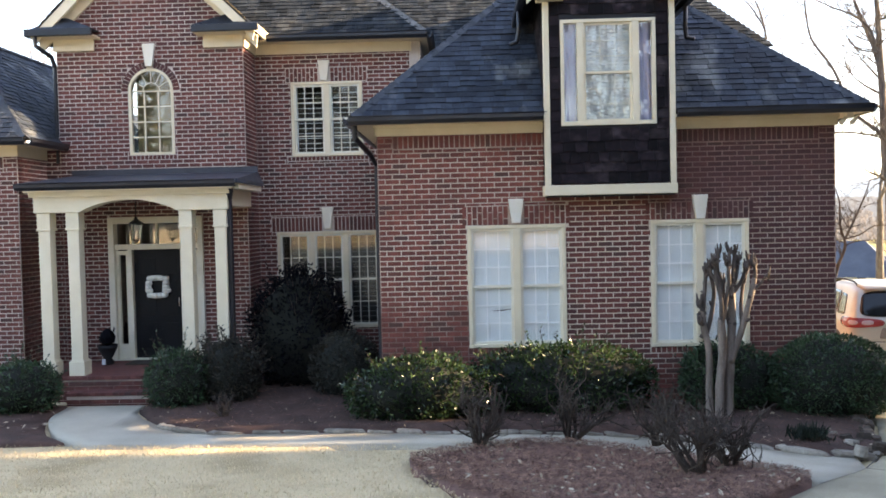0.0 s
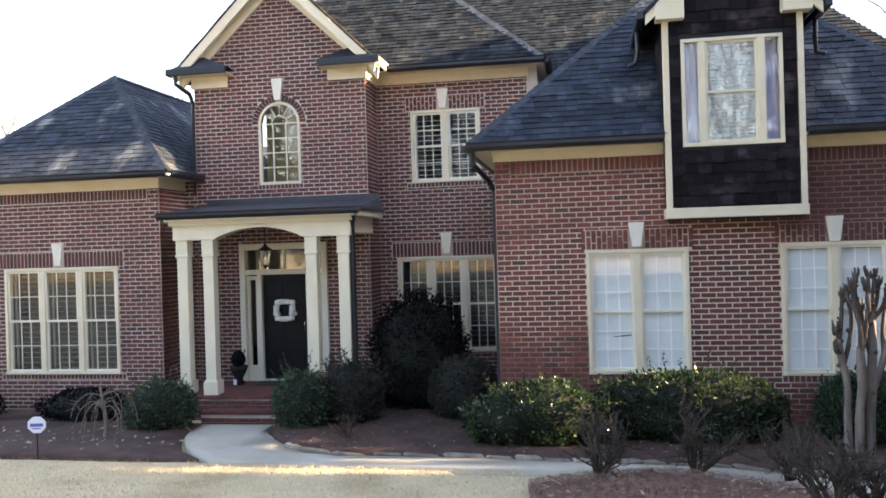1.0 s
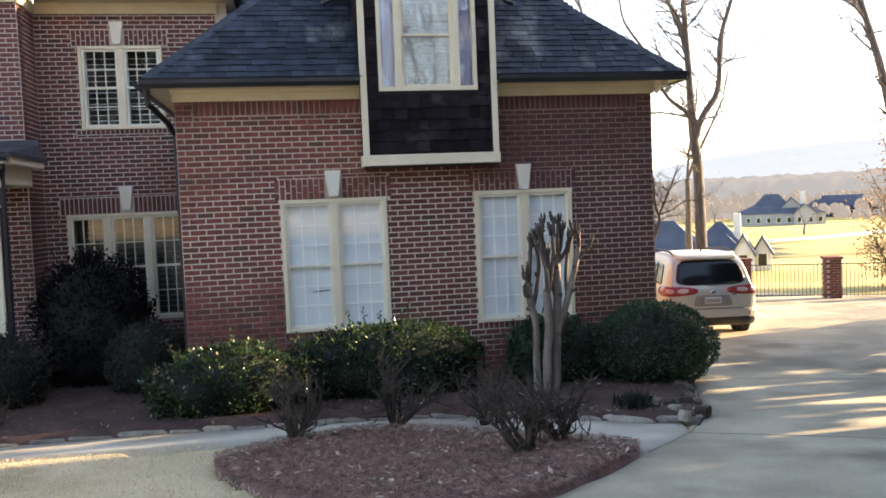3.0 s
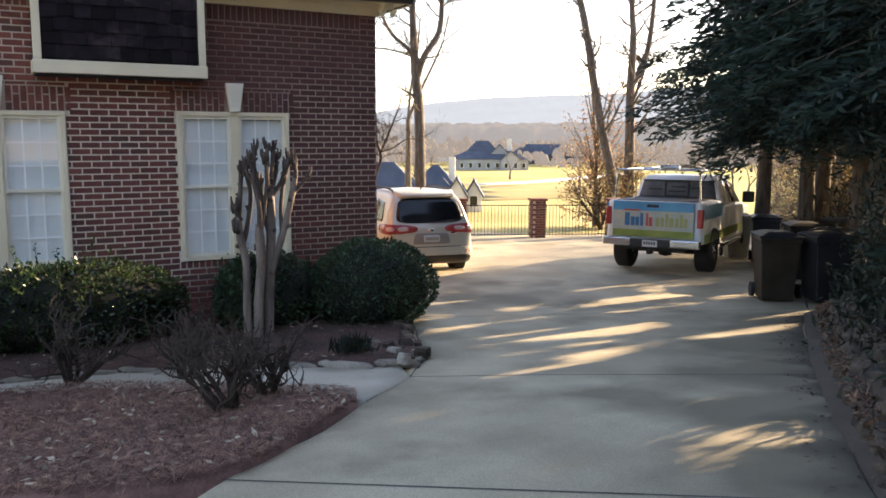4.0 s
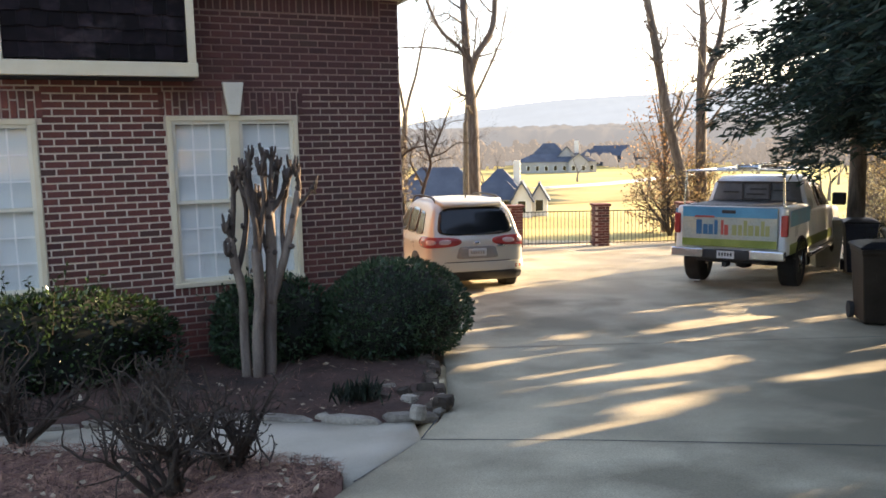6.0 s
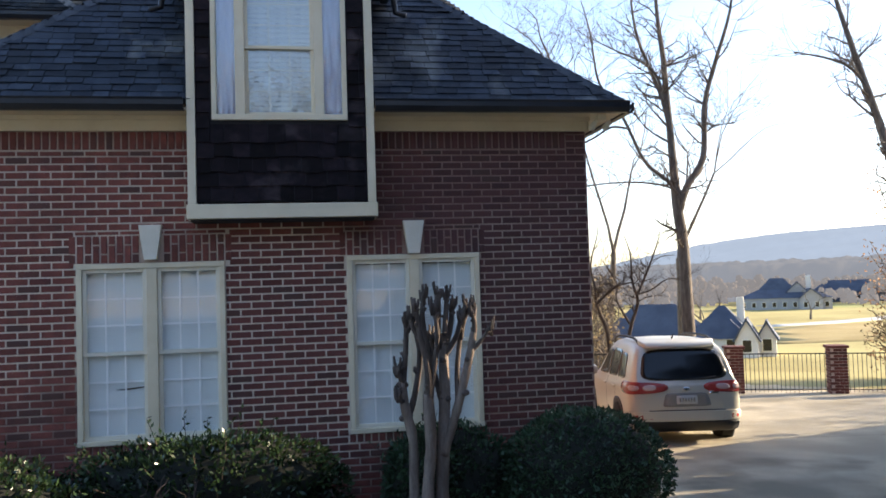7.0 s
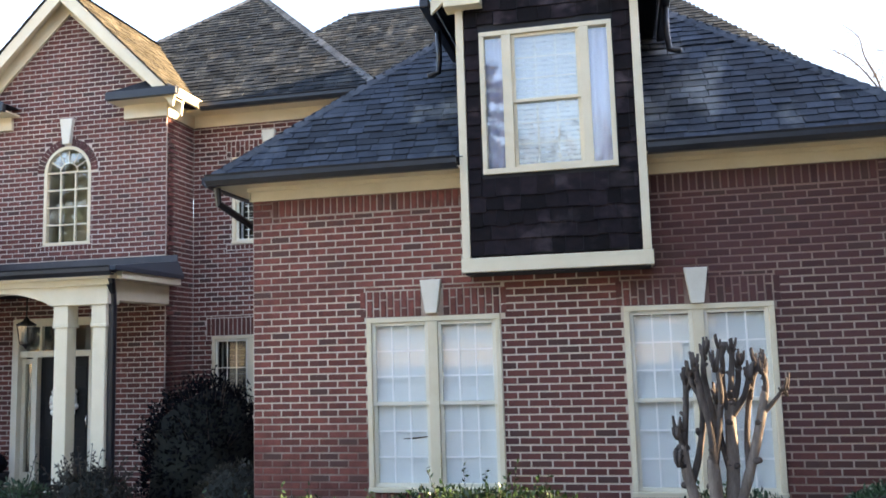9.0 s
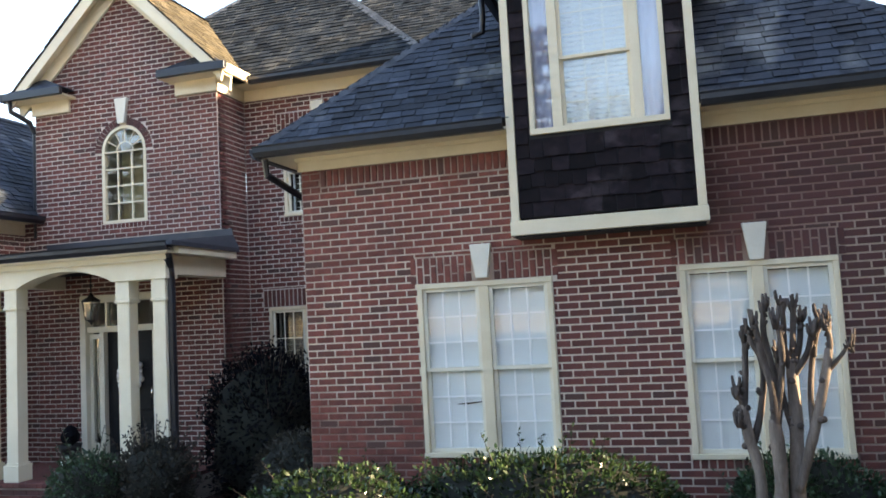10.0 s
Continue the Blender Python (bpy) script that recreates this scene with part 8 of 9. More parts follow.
limbed_tree("bare_tree", "tall leafless forked hardwood beyond the fence", 15.35, 14.9, -16, (
    (0.1, ((0.02, -0.9, 0.3), (0, 0.4, 0.27), (-0.05, 2.94, 0.24), (-0.18, 4.3, 0.22), (-0.27, 6.2, 0.16), (-0.36, 7.9, 0.13), (-0.4, 8.9, 0.115), (-0.52, 10.2, 0.09), (-0.6, 12.5, 0.04))),
    (0.4, ((-0.3, 6.6, 0.1), (-0.5, 7.7, 0.09), (-0.84, 8.7, 0.08), (-1.2, 10.0, 0.06), (-1.35, 12.0, 0.03))),
    (-0.5, ((-0.12, 4.1, 0.18), (0.12, 4.8, 0.15), (0.64, 5.7, 0.13), (0.73, 7.3, 0.11), (1.1, 8.6, 0.09), (1.6, 10.2, 0.06), (1.8, 12, 0.03))),
    (0.6, ((-0.2, 4.7, 0.1), (-0.5, 5.1, 0.085), (-1.1, 5.7, 0.075), (-1.73, 7.2, 0.065), (-2.37, 8.25, 0.055), (-2.53, 9.2, 0.045), (-2.6, 10.0, 0.035), (-2.85, 11.1, 0.02))),
    (0.3, ((-0.4, 7.6, 0.07), (-0.66, 8.42, 0.06), (-1.14, 8.91, 0.05), (-1.77, 9.25, 0.04), (-2.5, 9.7, 0.02))),
    (0.5, ((-1.5, 6.7, 0.05), (-2.1, 6.8, 0.045), (-2.73, 6.46, 0.04), (-3.43, 6.3, 0.035), (-3.75, 7.2, 0.05), (-3.83, 8.52, 0.05), (-3.97, 9.27, 0.045), (-4.21, 9.92, 0.035), (-4.33, 10.56, 0.025), (-4.76, 11.07, 0.015))),
    (-0.3, ((-3.8, 8.3, 0.04), (-3.98, 8.85, 0.035), (-4.55, 9.71, 0.03), (-5.34, 10.27, 0.015))),
    (0.3, ((-0.25, 4.75, 0.045), (-0.92, 4.97, 0.04), (-1.93, 5.05, 0.035), (-2.99, 4.98, 0.03), (-3.6, 4.85, 0.018))),
    (0.4, ((0.7, 6.4, 0.05), (1.1, 6.7, 0.04), (1.75, 6.8, 0.025)))), 12)
limbed_tree("bare_tree", "slender leaning hardwood beside the fence", 22.3, 12.8, -16, (
    (0.2, ((0.1, -0.9, 0.27), (0, 0.4, 0.24), (-0.45, 2.2, 0.22), (-0.82, 3.85, 0.2), (-1.18, 5.85, 0.18), (-1.55, 7.3, 0.15), (-2.0, 8.95, 0.12), (-2.5, 11.0, 0.07), (-2.7, 13, 0.03))),
    (0.5, ((-1.58, 7.4, 0.07), (-2.0, 8.2, 0.06), (-2.55, 8.6, 0.05), (-3.6, 8.95, 0.03)))), 21)
limbed_tree("bare_tree", "leafless forked hardwood beside the fence", 23.4, 13.2, -16, (
    (-0.3, ((0.03, -0.9, 0.3), (0, 0.4, 0.27), (-0.05, 2.2, 0.25), (-0.1, 4.0, 0.22), (-0.07, 5.7, 0.16), (-0.18, 7.1, 0.13), (0.15, 8.6, 0.1), (0.1, 10.5, 0.07), (0.2, 13, 0.03))),
    (0.5, ((-0.05, 3.9, 0.18), (0.33, 4.5, 0.16), (0.73, 5.5, 0.14), (0.96, 7.5, 0.11), (1.0, 10.0, 0.07), (1.3, 12.5, 0.03))),
    (0.6, ((-0.15, 6.9, 0.06), (-0.5, 7.7, 0.05), (-0.9, 7.6, 0.045), (-1.4, 7.4, 0.03)))), 33)
limbed_tree("bare_tree", "low spreading leafless tree with arching stems behind the car", 12.0, 13.0, -16, (
    (0.4, ((0.1, -1.0, 0.1), (0.0, 0.45, 0.08), (-0.17, 0.97, 0.07), (-0.26, 1.32, 0.06), (-0.29, 1.78, 0.05), (-0.38, 2.42, 0.035), (-0.17, 3.23, 0.022), (-0.12, 3.6, 0.012))),
    (-0.5, ((-0.26, 1.32, 0.05), (0.03, 1.61, 0.045), (0.29, 1.81, 0.04), (0.69, 1.9, 0.02))),
    (-0.3, ((0.3, -1.0, 0.09), (0.61, 0.57, 0.07), (0.78, 1.09, 0.06), (0.84, 1.43, 0.055), (0.7, 1.95, 0.045), (0.68, 2.65, 0.03), (0.52, 3.2, 0.012))),
    (0.3, ((0.84, 1.49, 0.05), (1.21, 2.3, 0.04), (1.47, 2.94, 0.025), (1.6, 3.35, 0.012))),
    (0.6, ((0.61, 0.74, 0.045), (0.4, 1.15, 0.04), (0.29, 1.49, 0.035), (0.35, 1.84, 0.03), (0.11, 2.3, 0.02), (-0.06, 2.6, 0.012))),
    (-0.6, ((0.85, 1.55, 0.035), (1.21, 1.67, 0.03), (1.62, 1.95, 0.022), (2.02, 1.9, 0.012)))), 5, twigs=16, reach=0.85, bark=TWIG)
bare_tree("bare_tree", "tall distant leafless hardwood tree", 21.0, 27.0, 18, 0.22, 41, fork=0.3, spread=0.5)
bare_tree("bare_tree", "tall distant leafless hardwood tree", 16.5, 25.0, 17, 0.2, 42, fork=0.3, spread=0.5)
for i, (x, y, h) in enumerate(((-14.0, 16.0, 15), (-19.0, 13.0, 14), (-9.0, 22.0, 16), (-24.0, 20.0, 16))):
    bare_tree("bare_tree", "leafless hardwood behind the house", x, y, h, 0.2, 60 + i, fork=0.32, spread=0.5, depth=5)
for i, (x, y, h) in enumerate(((-14, -44, 16), (-5, -48, 17), (4, -45, 15), (13, -49, 17), (22, -42, 16), (-24, -40, 16), (10.5, -27, 16), (13.5, -30, 17), (8.6, -31, 16))):
    bare_tree("bare_tree", "leafless hardwood across the street", x, y, h, 0.25, 80 + i, fork=0.3, spread=0.5, depth=4)


def street_woods(n):
    """The bare wood across the street: stems and a mesh of twigs, thinning upwards."""
    g = np.random.default_rng(55)
    c = np.stack([g.uniform(-70, 45, n), g.uniform(-60, -44, n), 18.0 * g.random(n) ** 1.3], 1)
    c[:, 2] *= 0.75 + 0.35 * np.array([noise.noise((q * 0.13, 3.0, 0.7)) for q in c[:, 0]])
    c[:, 2] += 3.0
    a = unit(g.normal(size=(n, 3)) * (0.45, 0.45, 0.3) + (0, 0, 0.8))
    b = unit(np.cross(a, g.normal(size=(n, 3))))
    k = g.uniform(0.5, 1.6, (n, 1))
    quads("street_woods", c, a * k, b * (0.02 + 0.05 * g.random((n, 1))), BARK, label="bare winter wood across the street", kind="stuff")["category"] = "woods"


street_woods(42000)


def cedar(name, label, x, y, h, crown, radius, seed, n=64, per=150, size=0.11, full=0.5):
    g = np.random.default_rng(seed)
    z = float(ground_z(x, y)) - 0.1
    o = thing(name, label, "tree", at=pose(x, y, z))
    tk = [(0, 0, 0), (g.normal() * 0.08, g.normal() * 0.08, h * 0.3), (g.normal() * 0.1, g.normal() * 0.1, h * 0.65), (0, 0, h)]
    part("trunk", Shape().tube(smooth_line(tk, 5), list(np.linspace(0.2, 0.03, 16)), 9), BARK, o, "reddish-grey trunk", smooth=True)
    br_, cs, av = Shape(), [], []
    for i in range(n):
        t = (i + g.random()) / n
        zz = crown + (h - crown) * t
        l = radius * (1 - t) ** full * g.uniform(0.6, 1.1) + 0.25
        a = i * 2.4 + g.normal() * 0.3
        d = np.array([math.cos(a), math.sin(a), 0])
        p = [np.array([0, 0, zz]), d * l * 0.5 + (0, 0, zz + 0.12 * l), d * l + (0, 0, zz - 0.12 * l)]
        way = np.linspace(0, 1, 9)[:, None]
        if not lit_through((1 - way) ** 2 * p[0] + 2 * way * (1 - way) * p[1] + way * way * p[2] + (x, y, z)).any():
            br_.tube(p, (0.028, 0.015, 0.005), 4, cap=False)
        m = int(per * (0.3 + l / radius))
        s = g.uniform(0.25, 1.05, m)[:, None]
        q = (1 - s) ** 2 * p[0] + 2 * s * (1 - s) * p[1] + s * s * p[2]
        side = np.cross(d, (0, 0, 1))
        q = q + side * g.normal(size=(m, 1)) * 0.3 * l * (1.15 - s) + g.normal(size=(m, 3)) * (0.05, 0.05, 0.07) - (0, 0, 0.05)
        cs.append(q)
        av.append(unit(d * 0.8 + side * g.normal(size=(m, 1)) * 0.8 + (0, 0, -0.25) + g.normal(size=(m, 3)) * 0.35))
    part("branch", br_, BARK, o, kind="stuff")
    c, a = np.concatenate(cs), np.concatenate(av)
    k = size * (0.6 + 0.9 * g.random((len(c), 1)))
    keep = ~(lit_through(c + (x, y, z)) | lit_through(c + a * k + (x, y, z)))
    c, a, k = c[keep], a[keep], k[keep]
    b = unit(np.cross(a, g.normal(size=c.shape)))
    quads("foliage", c + a * k * 0.5, a * k, b * k * 0.24, CEDAR, o, label="dark evergreen sprays", kind="stuff")
    return o


for i, (x, y, h, c, r) in enumerate(((16.85, -0.85, 12.0, 2.65, 3.95), (15.4, -2.0, 11.5, 2.8, 3.3), (13.6, -4.4, 12.5, 2.6, 3.0), (17.6, -4.9, 13, 2.4, 3.2), (18.6, -1.6, 13, 2.6, 3.4), (17.6, 0.9, 11.5, 3.3, 2.9))):
    cedar("cedar", "dark evergreen cedar with drooping branches beside the drive", x, y, h, c, r, 100 + i, n=250 if i in (0, 1, 5) else 150, per=500 if i < 2 else 270, size=0.08 if i < 2 else 0.105, full=0.28 if i in (0, 1, 5) else 0.5)
for i, (x, y, h) in enumerate(((-22, -36, 15), (-30, -34, 16), (-38, -38, 15), (-46, -34, 16), (-27, -44, 17), (-36, -46, 17), (-52, -42, 16), (13, -33, 15), (17, -30, 15), (-4, -43, 17), (-11, -41, 18), (-17, -45, 18))):
    cedar("cedar", "evergreen tree across the street", x, y, h, 1.0, 4.0, 170 + i, n=60, per=70, size=0.5)
# added trees, largely out of view, that shade the drive and the wing
for i, (x, y, h, c, r) in enumerate(((20.5, -4.2, 14, 3.2, 3.2), (18.0, -8.0, 13, 2.6, 3.0), (21.0, -11.5, 14, 3.4, 3.2), (14.5, -10.5, 13, 2.2, 3.0), (11.4, -7.9, 11, 1.2, 2.2), (9.3, -10.3, 10, 0.8, 2.0), (23.0, -7.5, 15, 3.6, 3.4), (10.5, -15.0, 12, 1.5, 3.0), (26.0, -13.0, 14, 3.4, 3.4), (25.0, -2.5, 15, 3.6, 3.6), (19.8, 1.6, 12.0, 3.2, 2.6), (18.0, -3.1, 12.5, 3.2, 3.2), (21.5, 1.7, 14, 3.0, 2.6))):
    cedar("cedar", "dense dark evergreen added along the drive, mainly for shade", x, y, h, c, r, 120 + i, n=90, per=420 if i in (4, 5, 10, 11) else 140, size=0.11 if i in (4, 5, 10, 11) else 0.27)
for i, (x, y, h) in enumerate(((18.4, 1.2, 15), (19.9, 1.55, 16), (20.6, 2.6, 15), (22.4, 1.8, 16), (24.5, 3.5, 15), (26.0, 2.8, 16), (17.9, 2.4, 15), (21.6, 3.4, 14), (23.2, 2.0, 15))):
    bare_tree("bare_tree", "straight grey-brown trunk in the belt beyond the bins", x, y, h, 0.19, 700 + i, fork=0.45, spread=0.4, depth=3)


def evergreen(name, label, x, y, h, r, seed, n=5200, leaf=0.075):
    """A tall loose broadleaf evergreen with several stems."""
    g = np.random.default_rng(seed)
    z = float(ground_z(x, y))
    o = thing(name, label, "shrub", at=pose(x, y, z))
    st, cs, av = Shape(), [], []
    for i in range(30):
        a, t = g.uniform(0, 6.28), g.uniform(0.12, 1.0)
        rr = r * (1.15 - 0.6 * t) * g.uniform(0.5, 1.05)
        e = np.array([rr * math.cos(a), rr * math.sin(a), h * t])
        p0 = np.array([0.1 * math.cos(a), 0.1 * math.sin(a), 0.0])
        pm = e * (0.35, 0.35, 0.55)
        st.tube(smooth_line([tuple(p0), tuple(pm), tuple(e)], 4), list(np.linspace(0.035, 0.006, 9)), 5, cap=False)
        m = n // 30
        s = g.uniform(0.35, 1.08, m)[:, None]
        q = (1 - s) ** 2 * p0 + 2 * s * (1 - s) * pm + s * s * e
        cs.append(q + g.normal(size=(m, 3)) * 0.2)
        av.append(unit(unit(e - p0) * 0.6 + g.normal(size=(m, 3)) * 0.8))
    part("stem", st, BARK, o, kind="stuff")
    c, a = np.concatenate(cs), np.concatenate(av)
    c[:, 2] = np.maximum(c[:, 2], 0.1)
    keep = ~lit_through(c + (x, y, z))
    c, a = c[keep], a[keep]
    b = unit(np.cross(a, g.normal(size=c.shape)))
    k = leaf * (0.6 + 0.8 * g.random((len(c), 1)))
    quads("leaves", c, a * k, b * k * 0.26, HOLLY, o, label="narrow dark leaves with a silvery sheen", kind="stuff")
    return o


for i, (x, y, h, r) in enumerate(((9.3, -7.7, 5.5, 1.15), (10.8, -6.6, 7.0, 1.4), (12.3, -5.5, 7.5, 1.5), (11.2, -5.7, 6.5, 0.95), (8.6, -9.4, 5.0, 1.1), (7.0, -10.2, 3.4, 0.8))):
    evergreen("evergreen_shrub", "tall loose evergreen shrub leaning over the stone border", x, y, h, r, 200 + i, 11000, 0.06)
for i, (x, y, h, r) in enumerate(((8.7, -7.1, 0.9, 0.6), (10.1, -6.0, 1.0, 0.6), (11.7, -4.9, 0.9, 0.6), (7.5, -8.3, 0.8, 0.5), (6.6, -9.2, 0.9, 0.5), (13.3, -3.6, 1.0, 0.6), (14.6, -3.2, 1.2, 0.7), (15.6, -2.6, 1.3, 0.7), (12.6, -4.6, 1.4, 0.7), (16.4, -0.6, 1.0, 0.7), (9.6, -6.9, 1.3, 0.7), (17.4, 0.8, 0.9, 0.8), (19.0, 1.9, 0.9, 0.8), (20.5, 3.6, 1.0, 0.9), (6.0, -10.4, 1.2, 0.7))):
    evergreen("ground_shrub", "low dark evergreen tangle growing over the stones", x, y, h, r, 220 + i, 2600, 0.055)
for i in range(44):
    t = i / 44 * 3
    k = min(int(t), 2)
    q = br[k].lerp(br[k + 1], t - k)
    twiggy("vine_tangle", "tangled brown vines and twigs over the stone border", q.x + 0.15 + rng.uniform(0, 0.7), q.y - 0.15 - rng.uniform(0, 0.7), rng.uniform(0.35, 0.75), rng.uniform(0.4, 0.65), 42, leafy=0.022)
for x, y, h in ((21.6, 12.6, 2.0), (22.9, 13.0, 2.6), (24.0, 13.6, 2.2)):
    twiggy("brush", "tan leafy brush round the trunks by the fence", x, y, h, 1.0, 105, leafy=0.06, leaf=TANLEAF)
for i in range(7):
    twiggy("brush", "tan leafy brush beyond the truck", 19.0 + i * 1.1 + rng.normal() * 0.4, 0.8 + i * 0.7 + rng.normal() * 0.5, rng.uniform(1.6, 3.0), 1.2, 105, leafy=0.06, leaf=TANLEAF)
    twiggy("brush", "bare tangled brush under the cedars", 14.6 + i * 0.9 + rng.normal() * 0.3, -2.6 + i * 0.55 + rng.normal() * 0.4, rng.uniform(0.9, 1.5), 0.9, 84, leafy=0.03)
for i in range(13):
    t = 0.1 + i / 13 * 2.6
    k = min(int(t), 2)
    q = br[k].lerp(br[k + 1], t - k)
    evergreen("ground_shrub", "low dark evergreen sprays hanging over the stones", q.x + 0.32 + rng.uniform(0, 0.25), q.y - 0.36 - rng.uniform(0, 0.25), rng.uniform(0.4, 0.65), rng.uniform(0.32, 0.45), 260 + i, 1300, 0.042)
def thicket(label, n, leaves, bearing=(26, 39), reach=(25, 44), tall=4.2):
    """Winter brush down the slope beyond the drive."""
    g = np.random.default_rng(91)
    az, d = np.radians(g.uniform(*bearing, n)), g.uniform(*reach, n)
    x, y = 2.3 + d * np.cos(az), -10.3 + d * np.sin(az)
    c = np.stack([x, y, ground_z(x, y) + tall * g.random(n) ** 1.4], 1)
    a = unit(g.normal(size=(n, 3)) * (0.6, 0.6, 0.4) + (0, 0, 0.6))
    b = unit(np.cross(a, g.normal(size=(n, 3))))
    quads("thicket", c, a * g.uniform(0.2, 0.7, (n, 1)), b * 0.012, BARK, label=label, kind="stuff")["category"] = "brush"
    k = g.integers(0, n, leaves)
    p = c[k] + g.normal(size=(leaves, 3)) * 0.25
    a = unit(g.normal(size=(leaves, 3)))
    quads("thicket", p, a * 0.07, unit(np.cross(a, g.normal(size=(leaves, 3)))) * 0.04, TANLEAF, label="tan leaves clinging to the winter brush", kind="stuff")["category"] = "brush"


thicket("tangled bare brush on the slope beyond the cedars", 14000, 9000)
thicket("tangled bare brush on the slope behind the fence", 9000, 5000, (67.3, 78), (25.5, 36), 3.4)
rl = thing("beech_sapling", "young tree still holding rust-brown leaves by the fence", "tree", at=pose(22.6, 14.2, float(ground_z(22.6, 14.2))))
s = Shape()
q = []
for i in range(60):
    a, t = rng.uniform(0, 6.28), rng.uniform(0.08, 1)
    e = np.array([1.5 * math.cos(a) * (1.1 - 0.5 * t), 1.5 * math.sin(a) * (1.1 - 0.5 * t), 6.5 * t])
    s.tube([(0, 0, e[2] * 0.5), tuple(e)], (0.03, 0.006), 4)
    q.append(e * np.linspace(0.3, 1.05, 44)[:, None] + rng.normal(size=(44, 3)) * 0.2)
part("branch", s, BARK, rl, kind="stuff")
part("trunk", Shape().tube([(0, 0, -0.2), (0.05, 0.03, 3), (0.1, 0, 6)], (0.08, 0.06, 0.02), 8), BARK, rl)
q = np.concatenate(q)
a = unit(rng.normal(size=q.shape))
quads("leaves", q, a * 0.06, unit(np.cross(a, rng.normal(size=q.shape))) * 0.035, RUSTLEAF, rl, kind="stuff")


# ---- distance ----
def far_house(name, label, x, y, turn, blocks, wallmat, roofmat):
    z = float(ground_z(x, y)) - 0.3
    o = thing(name, label, "house", at=pose(x, y, z, 0, 0, turn))
    for (cx, cy, w, d, hw_, hr, gab) in blocks:
        part("wall", Shape().box(cx - w / 2, cx + w / 2, cy - d / 2, cy + d / 2, 0, hw_), wallmat, o)
        a, b, c, e = cx - w / 2 - 0.4, cx + w / 2 + 0.4, cy - d / 2 - 0.4, cy + d / 2 + 0.4
        if gab == "y":  # gable faces the viewer
            part("gable_wall", Shape().prism([(cx - w / 2, hw_), (cx + w / 2, hw_), (cx, hw_ + hr)], cy - d / 2, cy + d / 2), wallmat, o)
            for sg in (-1, 1):
                pl = [(cx + sg * (w / 2 + 0.4), c, hw_ - 0.1), (cx, c, hw_ + hr + 0.15), (cx, e, hw_ + hr + 0.15), (cx + sg * (w / 2 + 0.4), e, hw_ - 0.1)]
                part("roof", Shape().slab3(pl if sg < 0 else pl[::-1], 0.2), roofmat, o)
        else:
            ri = min(w, d) / 2
            part("roof", Shape().add([(a, c, hw_), (b, c, hw_), (b, e, hw_), (a, e, hw_), (a + ri, cy, hw_ + hr), (b - ri, cy, hw_ + hr)], [(0, 1, 5, 4), (1, 2, 5), (2, 3, 4, 5), (3, 0, 4), (3, 2, 1, 0)]), roofmat, o)
        nw = max(1, int(w / 2.6))
        for i in range(nw):
            xx = cx - w / 2 + w * (i + 0.5) / nw
            wn_ = part("window", Shape().box(xx - 0.6, xx + 0.6, cy - d / 2 - 0.06, cy - d / 2 + 0.02, 0.9, 2.5), WHITE, o)
            part("pane", Shape().box(xx - 0.48, xx + 0.48, cy - d / 2 - 0.075, cy - d / 2 - 0.062, 1.0, 2.4), CARGLASS, wn_)
    return o


hz = far_house("far_house", "pale house with grey gabled roofs below the golf course", 53.1, 89.0, -32, [(-5.8, 2, 13.4, 9, 2.4, 4.3, "x"), (2.2, -1.5, 6.4, 4.4, 2.5, 2.4, "x"), (5.7, -3.0, 2.5, 4, 2.4, 2.5, "y"), (7.9, -1.0, 2.0, 4, 2.4, 2.1, "y"), (2.4, 4.0, 5, 6, 3.6, 2.7, "x")], SIDING, FARROOF)
part("chimney", Shape().box(4.3, 5.2, 3.0, 3.9, 3, 7.4), SIDING, hz, "pale chimney")
hz = far_house("far_house", "long pale house with dark hip roofs across the fairway", 143.3, 214.3, -32, [(0, 0, 25, 12, 3.6, 2.6, "x"), (-2, 3, 13, 10, 4.2, 5.2, "x"), (7, -4, 6, 8, 3.6, 2.6, "y"), (3.5, 2, 6, 9, 5.0, 3.2, "y")], FARSIDING, FARROOF)
part("chimney", Shape().box(6.0, 7.4, 3, 4.2, 3, 10), SIDING, hz, "pale chimney")
far_house("far_house", "blue-grey distant house at the wood's edge", 196, 258, -32, [(0, 0, 24, 10, 4, 4, "x")], FARROOF, FARROOF)
for i in range(40):
    a = radians(rng.uniform(20, 84))
    d = rng.uniform(130, 330) if i % 3 else rng.uniform(125, 160)
    x, y = 3 + d * math.cos(a), -4 + d * math.sin(a)
    if math.hypot(x - 147, y - 212) < 28 or math.hypot(x - 53, y - 89) < 30:
        continue
    bare_tree("far_tree", "bare hazy tree on the golf course", x, y, rng.uniform(9, 14), 0.3, 300 + i, fork=0.2, spread=0.6, depth=3)
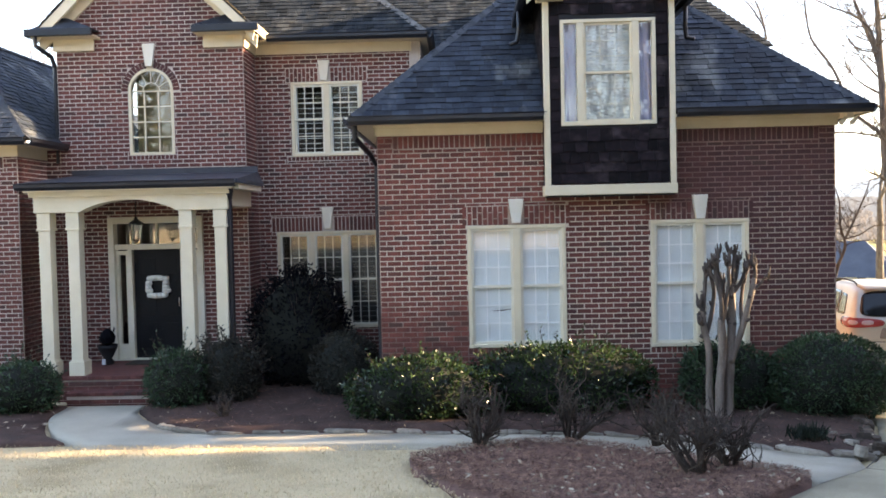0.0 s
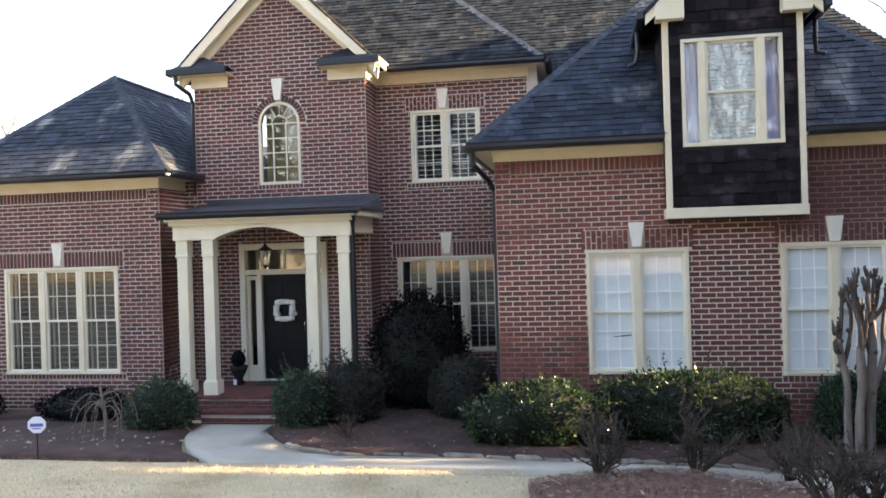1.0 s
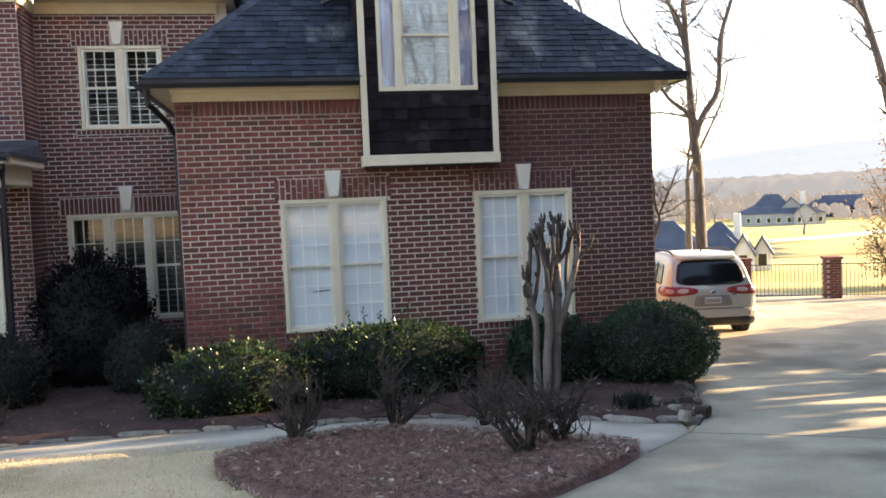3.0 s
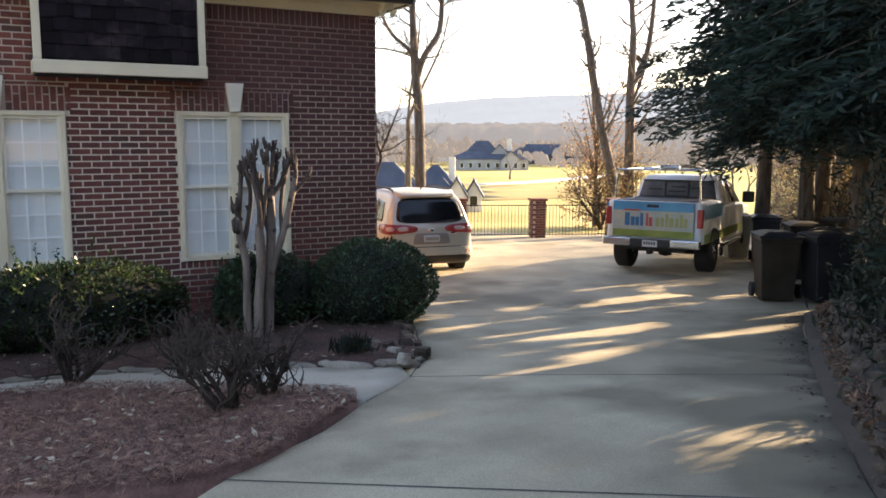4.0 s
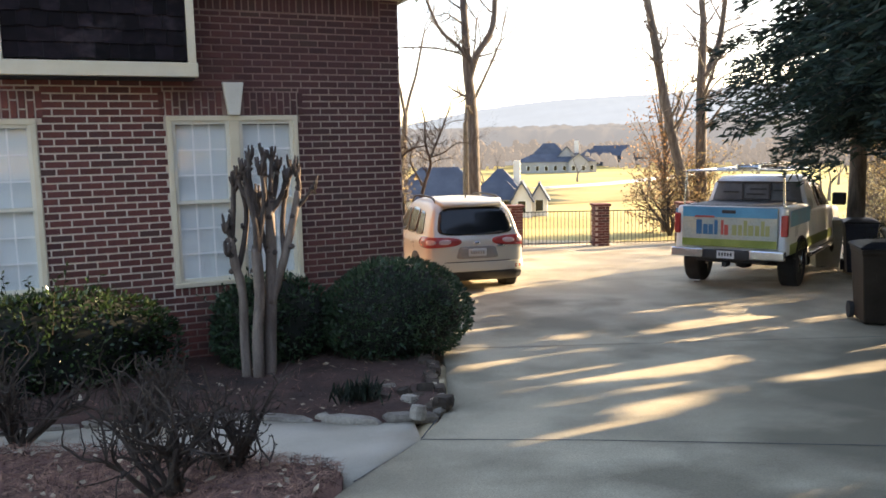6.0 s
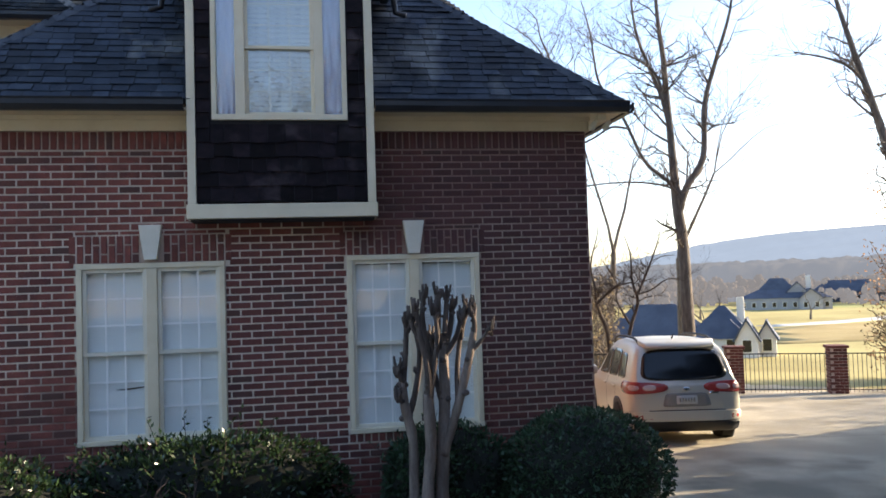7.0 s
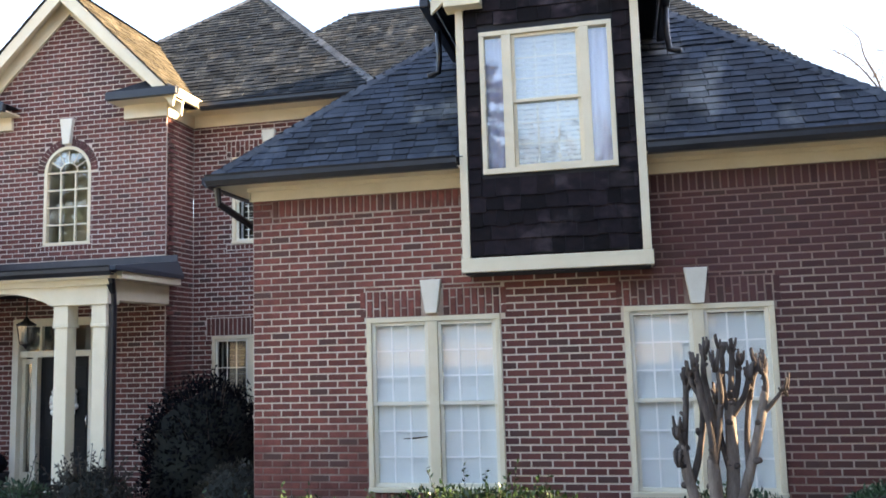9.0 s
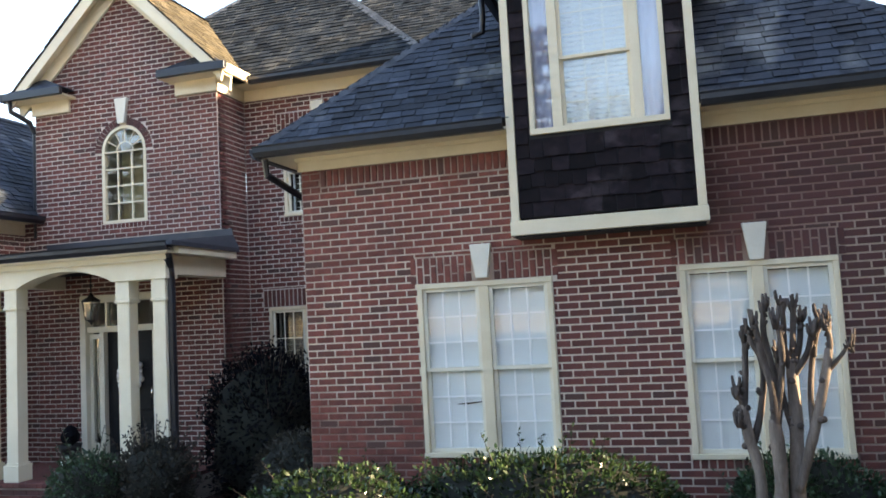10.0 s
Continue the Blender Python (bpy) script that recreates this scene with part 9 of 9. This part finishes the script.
# woods over the far slopes
def woods(name, label, n, d0, d1, a0, a1, size, material, tall=0.0):
    a, d = np.radians(rng.uniform(a0, a1, n)), d0 + (d1 - d0) * rng.random(n) ** 0.7
    x, y = 3 + d * np.cos(a), -4 + d * np.sin(a)
    z = ground_z(x, y) + tall * rng.random(n) ** 1.4 * np.array([1.0 + 0.9 * noise.noise((u * 0.03, w_ * 0.03, 0.5)) for u, w_ in zip(x, y)])
    rad = size * (0.6 + 0.8 * rng.random(n))
    base, tri = [(0, 0, 1.0)], []
    for th in (0.5, 1.05, 1.65, 2.3):
        base += [(math.sin(th) * math.cos(k * 0.898 + th), math.sin(th) * math.sin(k * 0.898 + th), math.cos(th)) for k in range(7)]
    base = np.array(base)
    for k in range(7):
        tri.append((0, 1 + k, 1 + (k + 1) % 7))
        for lv in range(3):
            a_, b_ = 1 + lv * 7 + k, 1 + lv * 7 + (k + 1) % 7
            tri.append((a_, a_ + 7, b_ + 7, b_))
    nb = len(base)
    v = base[None] * (1 + 0.14 * rng.normal(size=(n, nb, 1))) * rad[:, None, None] * (1, 1, 1.15) + np.stack([x, y, z + rad * 0.7], 1)[:, None]
    me = bpy.data.meshes.new(name)
    me.from_pydata(v.reshape(-1, 3).tolist(), [], [tuple(k * nb + i for i in t) for k in range(n) for t in tri])
    for p in me.polygons:
        p.use_smooth = True
    me.materials.append(material)
    tagged(new(name, me), label, "woods", kind="stuff")


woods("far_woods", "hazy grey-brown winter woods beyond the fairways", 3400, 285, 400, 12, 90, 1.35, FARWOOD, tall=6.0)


def hill_sheet(name, label, d0, d1, lift, material, step, rough=0.9):
    """A far wooded slope seen as one soft tone."""
    aa, dd = np.radians(np.arange(-4, 122, 0.16)), np.arange(d0, d1, step)
    A, D = np.meshgrid(aa, dd)
    x, y = 3 + D * np.cos(A), -4 + D * np.sin(A)
    tops = np.array([noise.noise((u * 0.09, w * 0.09, 2.0)) + 0.6 * noise.noise((u * 0.25, w * 0.25, 5.0)) for u, w in zip(x.ravel(), y.ravel())]).reshape(x.shape)
    z = ground_z(x, y) + (lift + 3) * np.clip((D - d0) / 40, 0, 1) - 3 + rough * tops
    s = Shape()
    s.v = list(zip(x.ravel().tolist(), y.ravel().tolist(), z.ravel().tolist()))
    n = len(aa)
    s.f = [(j * n + i, j * n + i + 1, (j + 1) * n + i + 1, (j + 1) * n + i) for j in range(len(dd) - 1) for i in range(n - 1)]
    me = bpy.data.meshes.new(name)
    me.from_pydata(s.v, [], s.f)
    me.materials.append(material)
    for q in me.polygons:
        q.use_smooth = True
    tagged(new(name, me), label, "hills", kind="structure")


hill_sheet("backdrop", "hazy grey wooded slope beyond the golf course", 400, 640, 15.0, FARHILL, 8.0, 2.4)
hill_sheet("backdrop", "far wooded hills with pale blue haze put into their tone", 630, 985, 5.0, FARHAZE, 14.0)
sheet("rough_grass", [(69, 98), (91, 96), (116, 126), (124, 132), (102, 136), (86, 130)], 0.05, ROUGH, "tan dormant rough on the golf course", "ground", step=6.0)
sheet("cart_path", [(92, 136), (106, 138), (126, 146), (168, 172), (170, 178), (124, 152), (104, 144), (91, 141)], 0.06, CARTPATH, "pale path crossing the golf course", "path", step=6.0)

# fallen leaves on the bank beside the drive
BANK = [(5.55, -8.75), (7.1, -7.4), (9.05, -5.8), (12.2, -3.4), (13.4, -3.0), (14.2, -4.2), (10.2, -7.4), (7.8, -9.2), (6.2, -9.6)]
litter("dead_leaves", "thick brown leaf litter on the bank beside the drive", BANK, 10000, 0.04, 0.022, BANKLEAF, 0.15, 0.5)
litter("pine_straw", "brown fallen needles on the bank beside the drive", BANK, 7000, 0.08, 0.004, NEEDLE, 0.16)
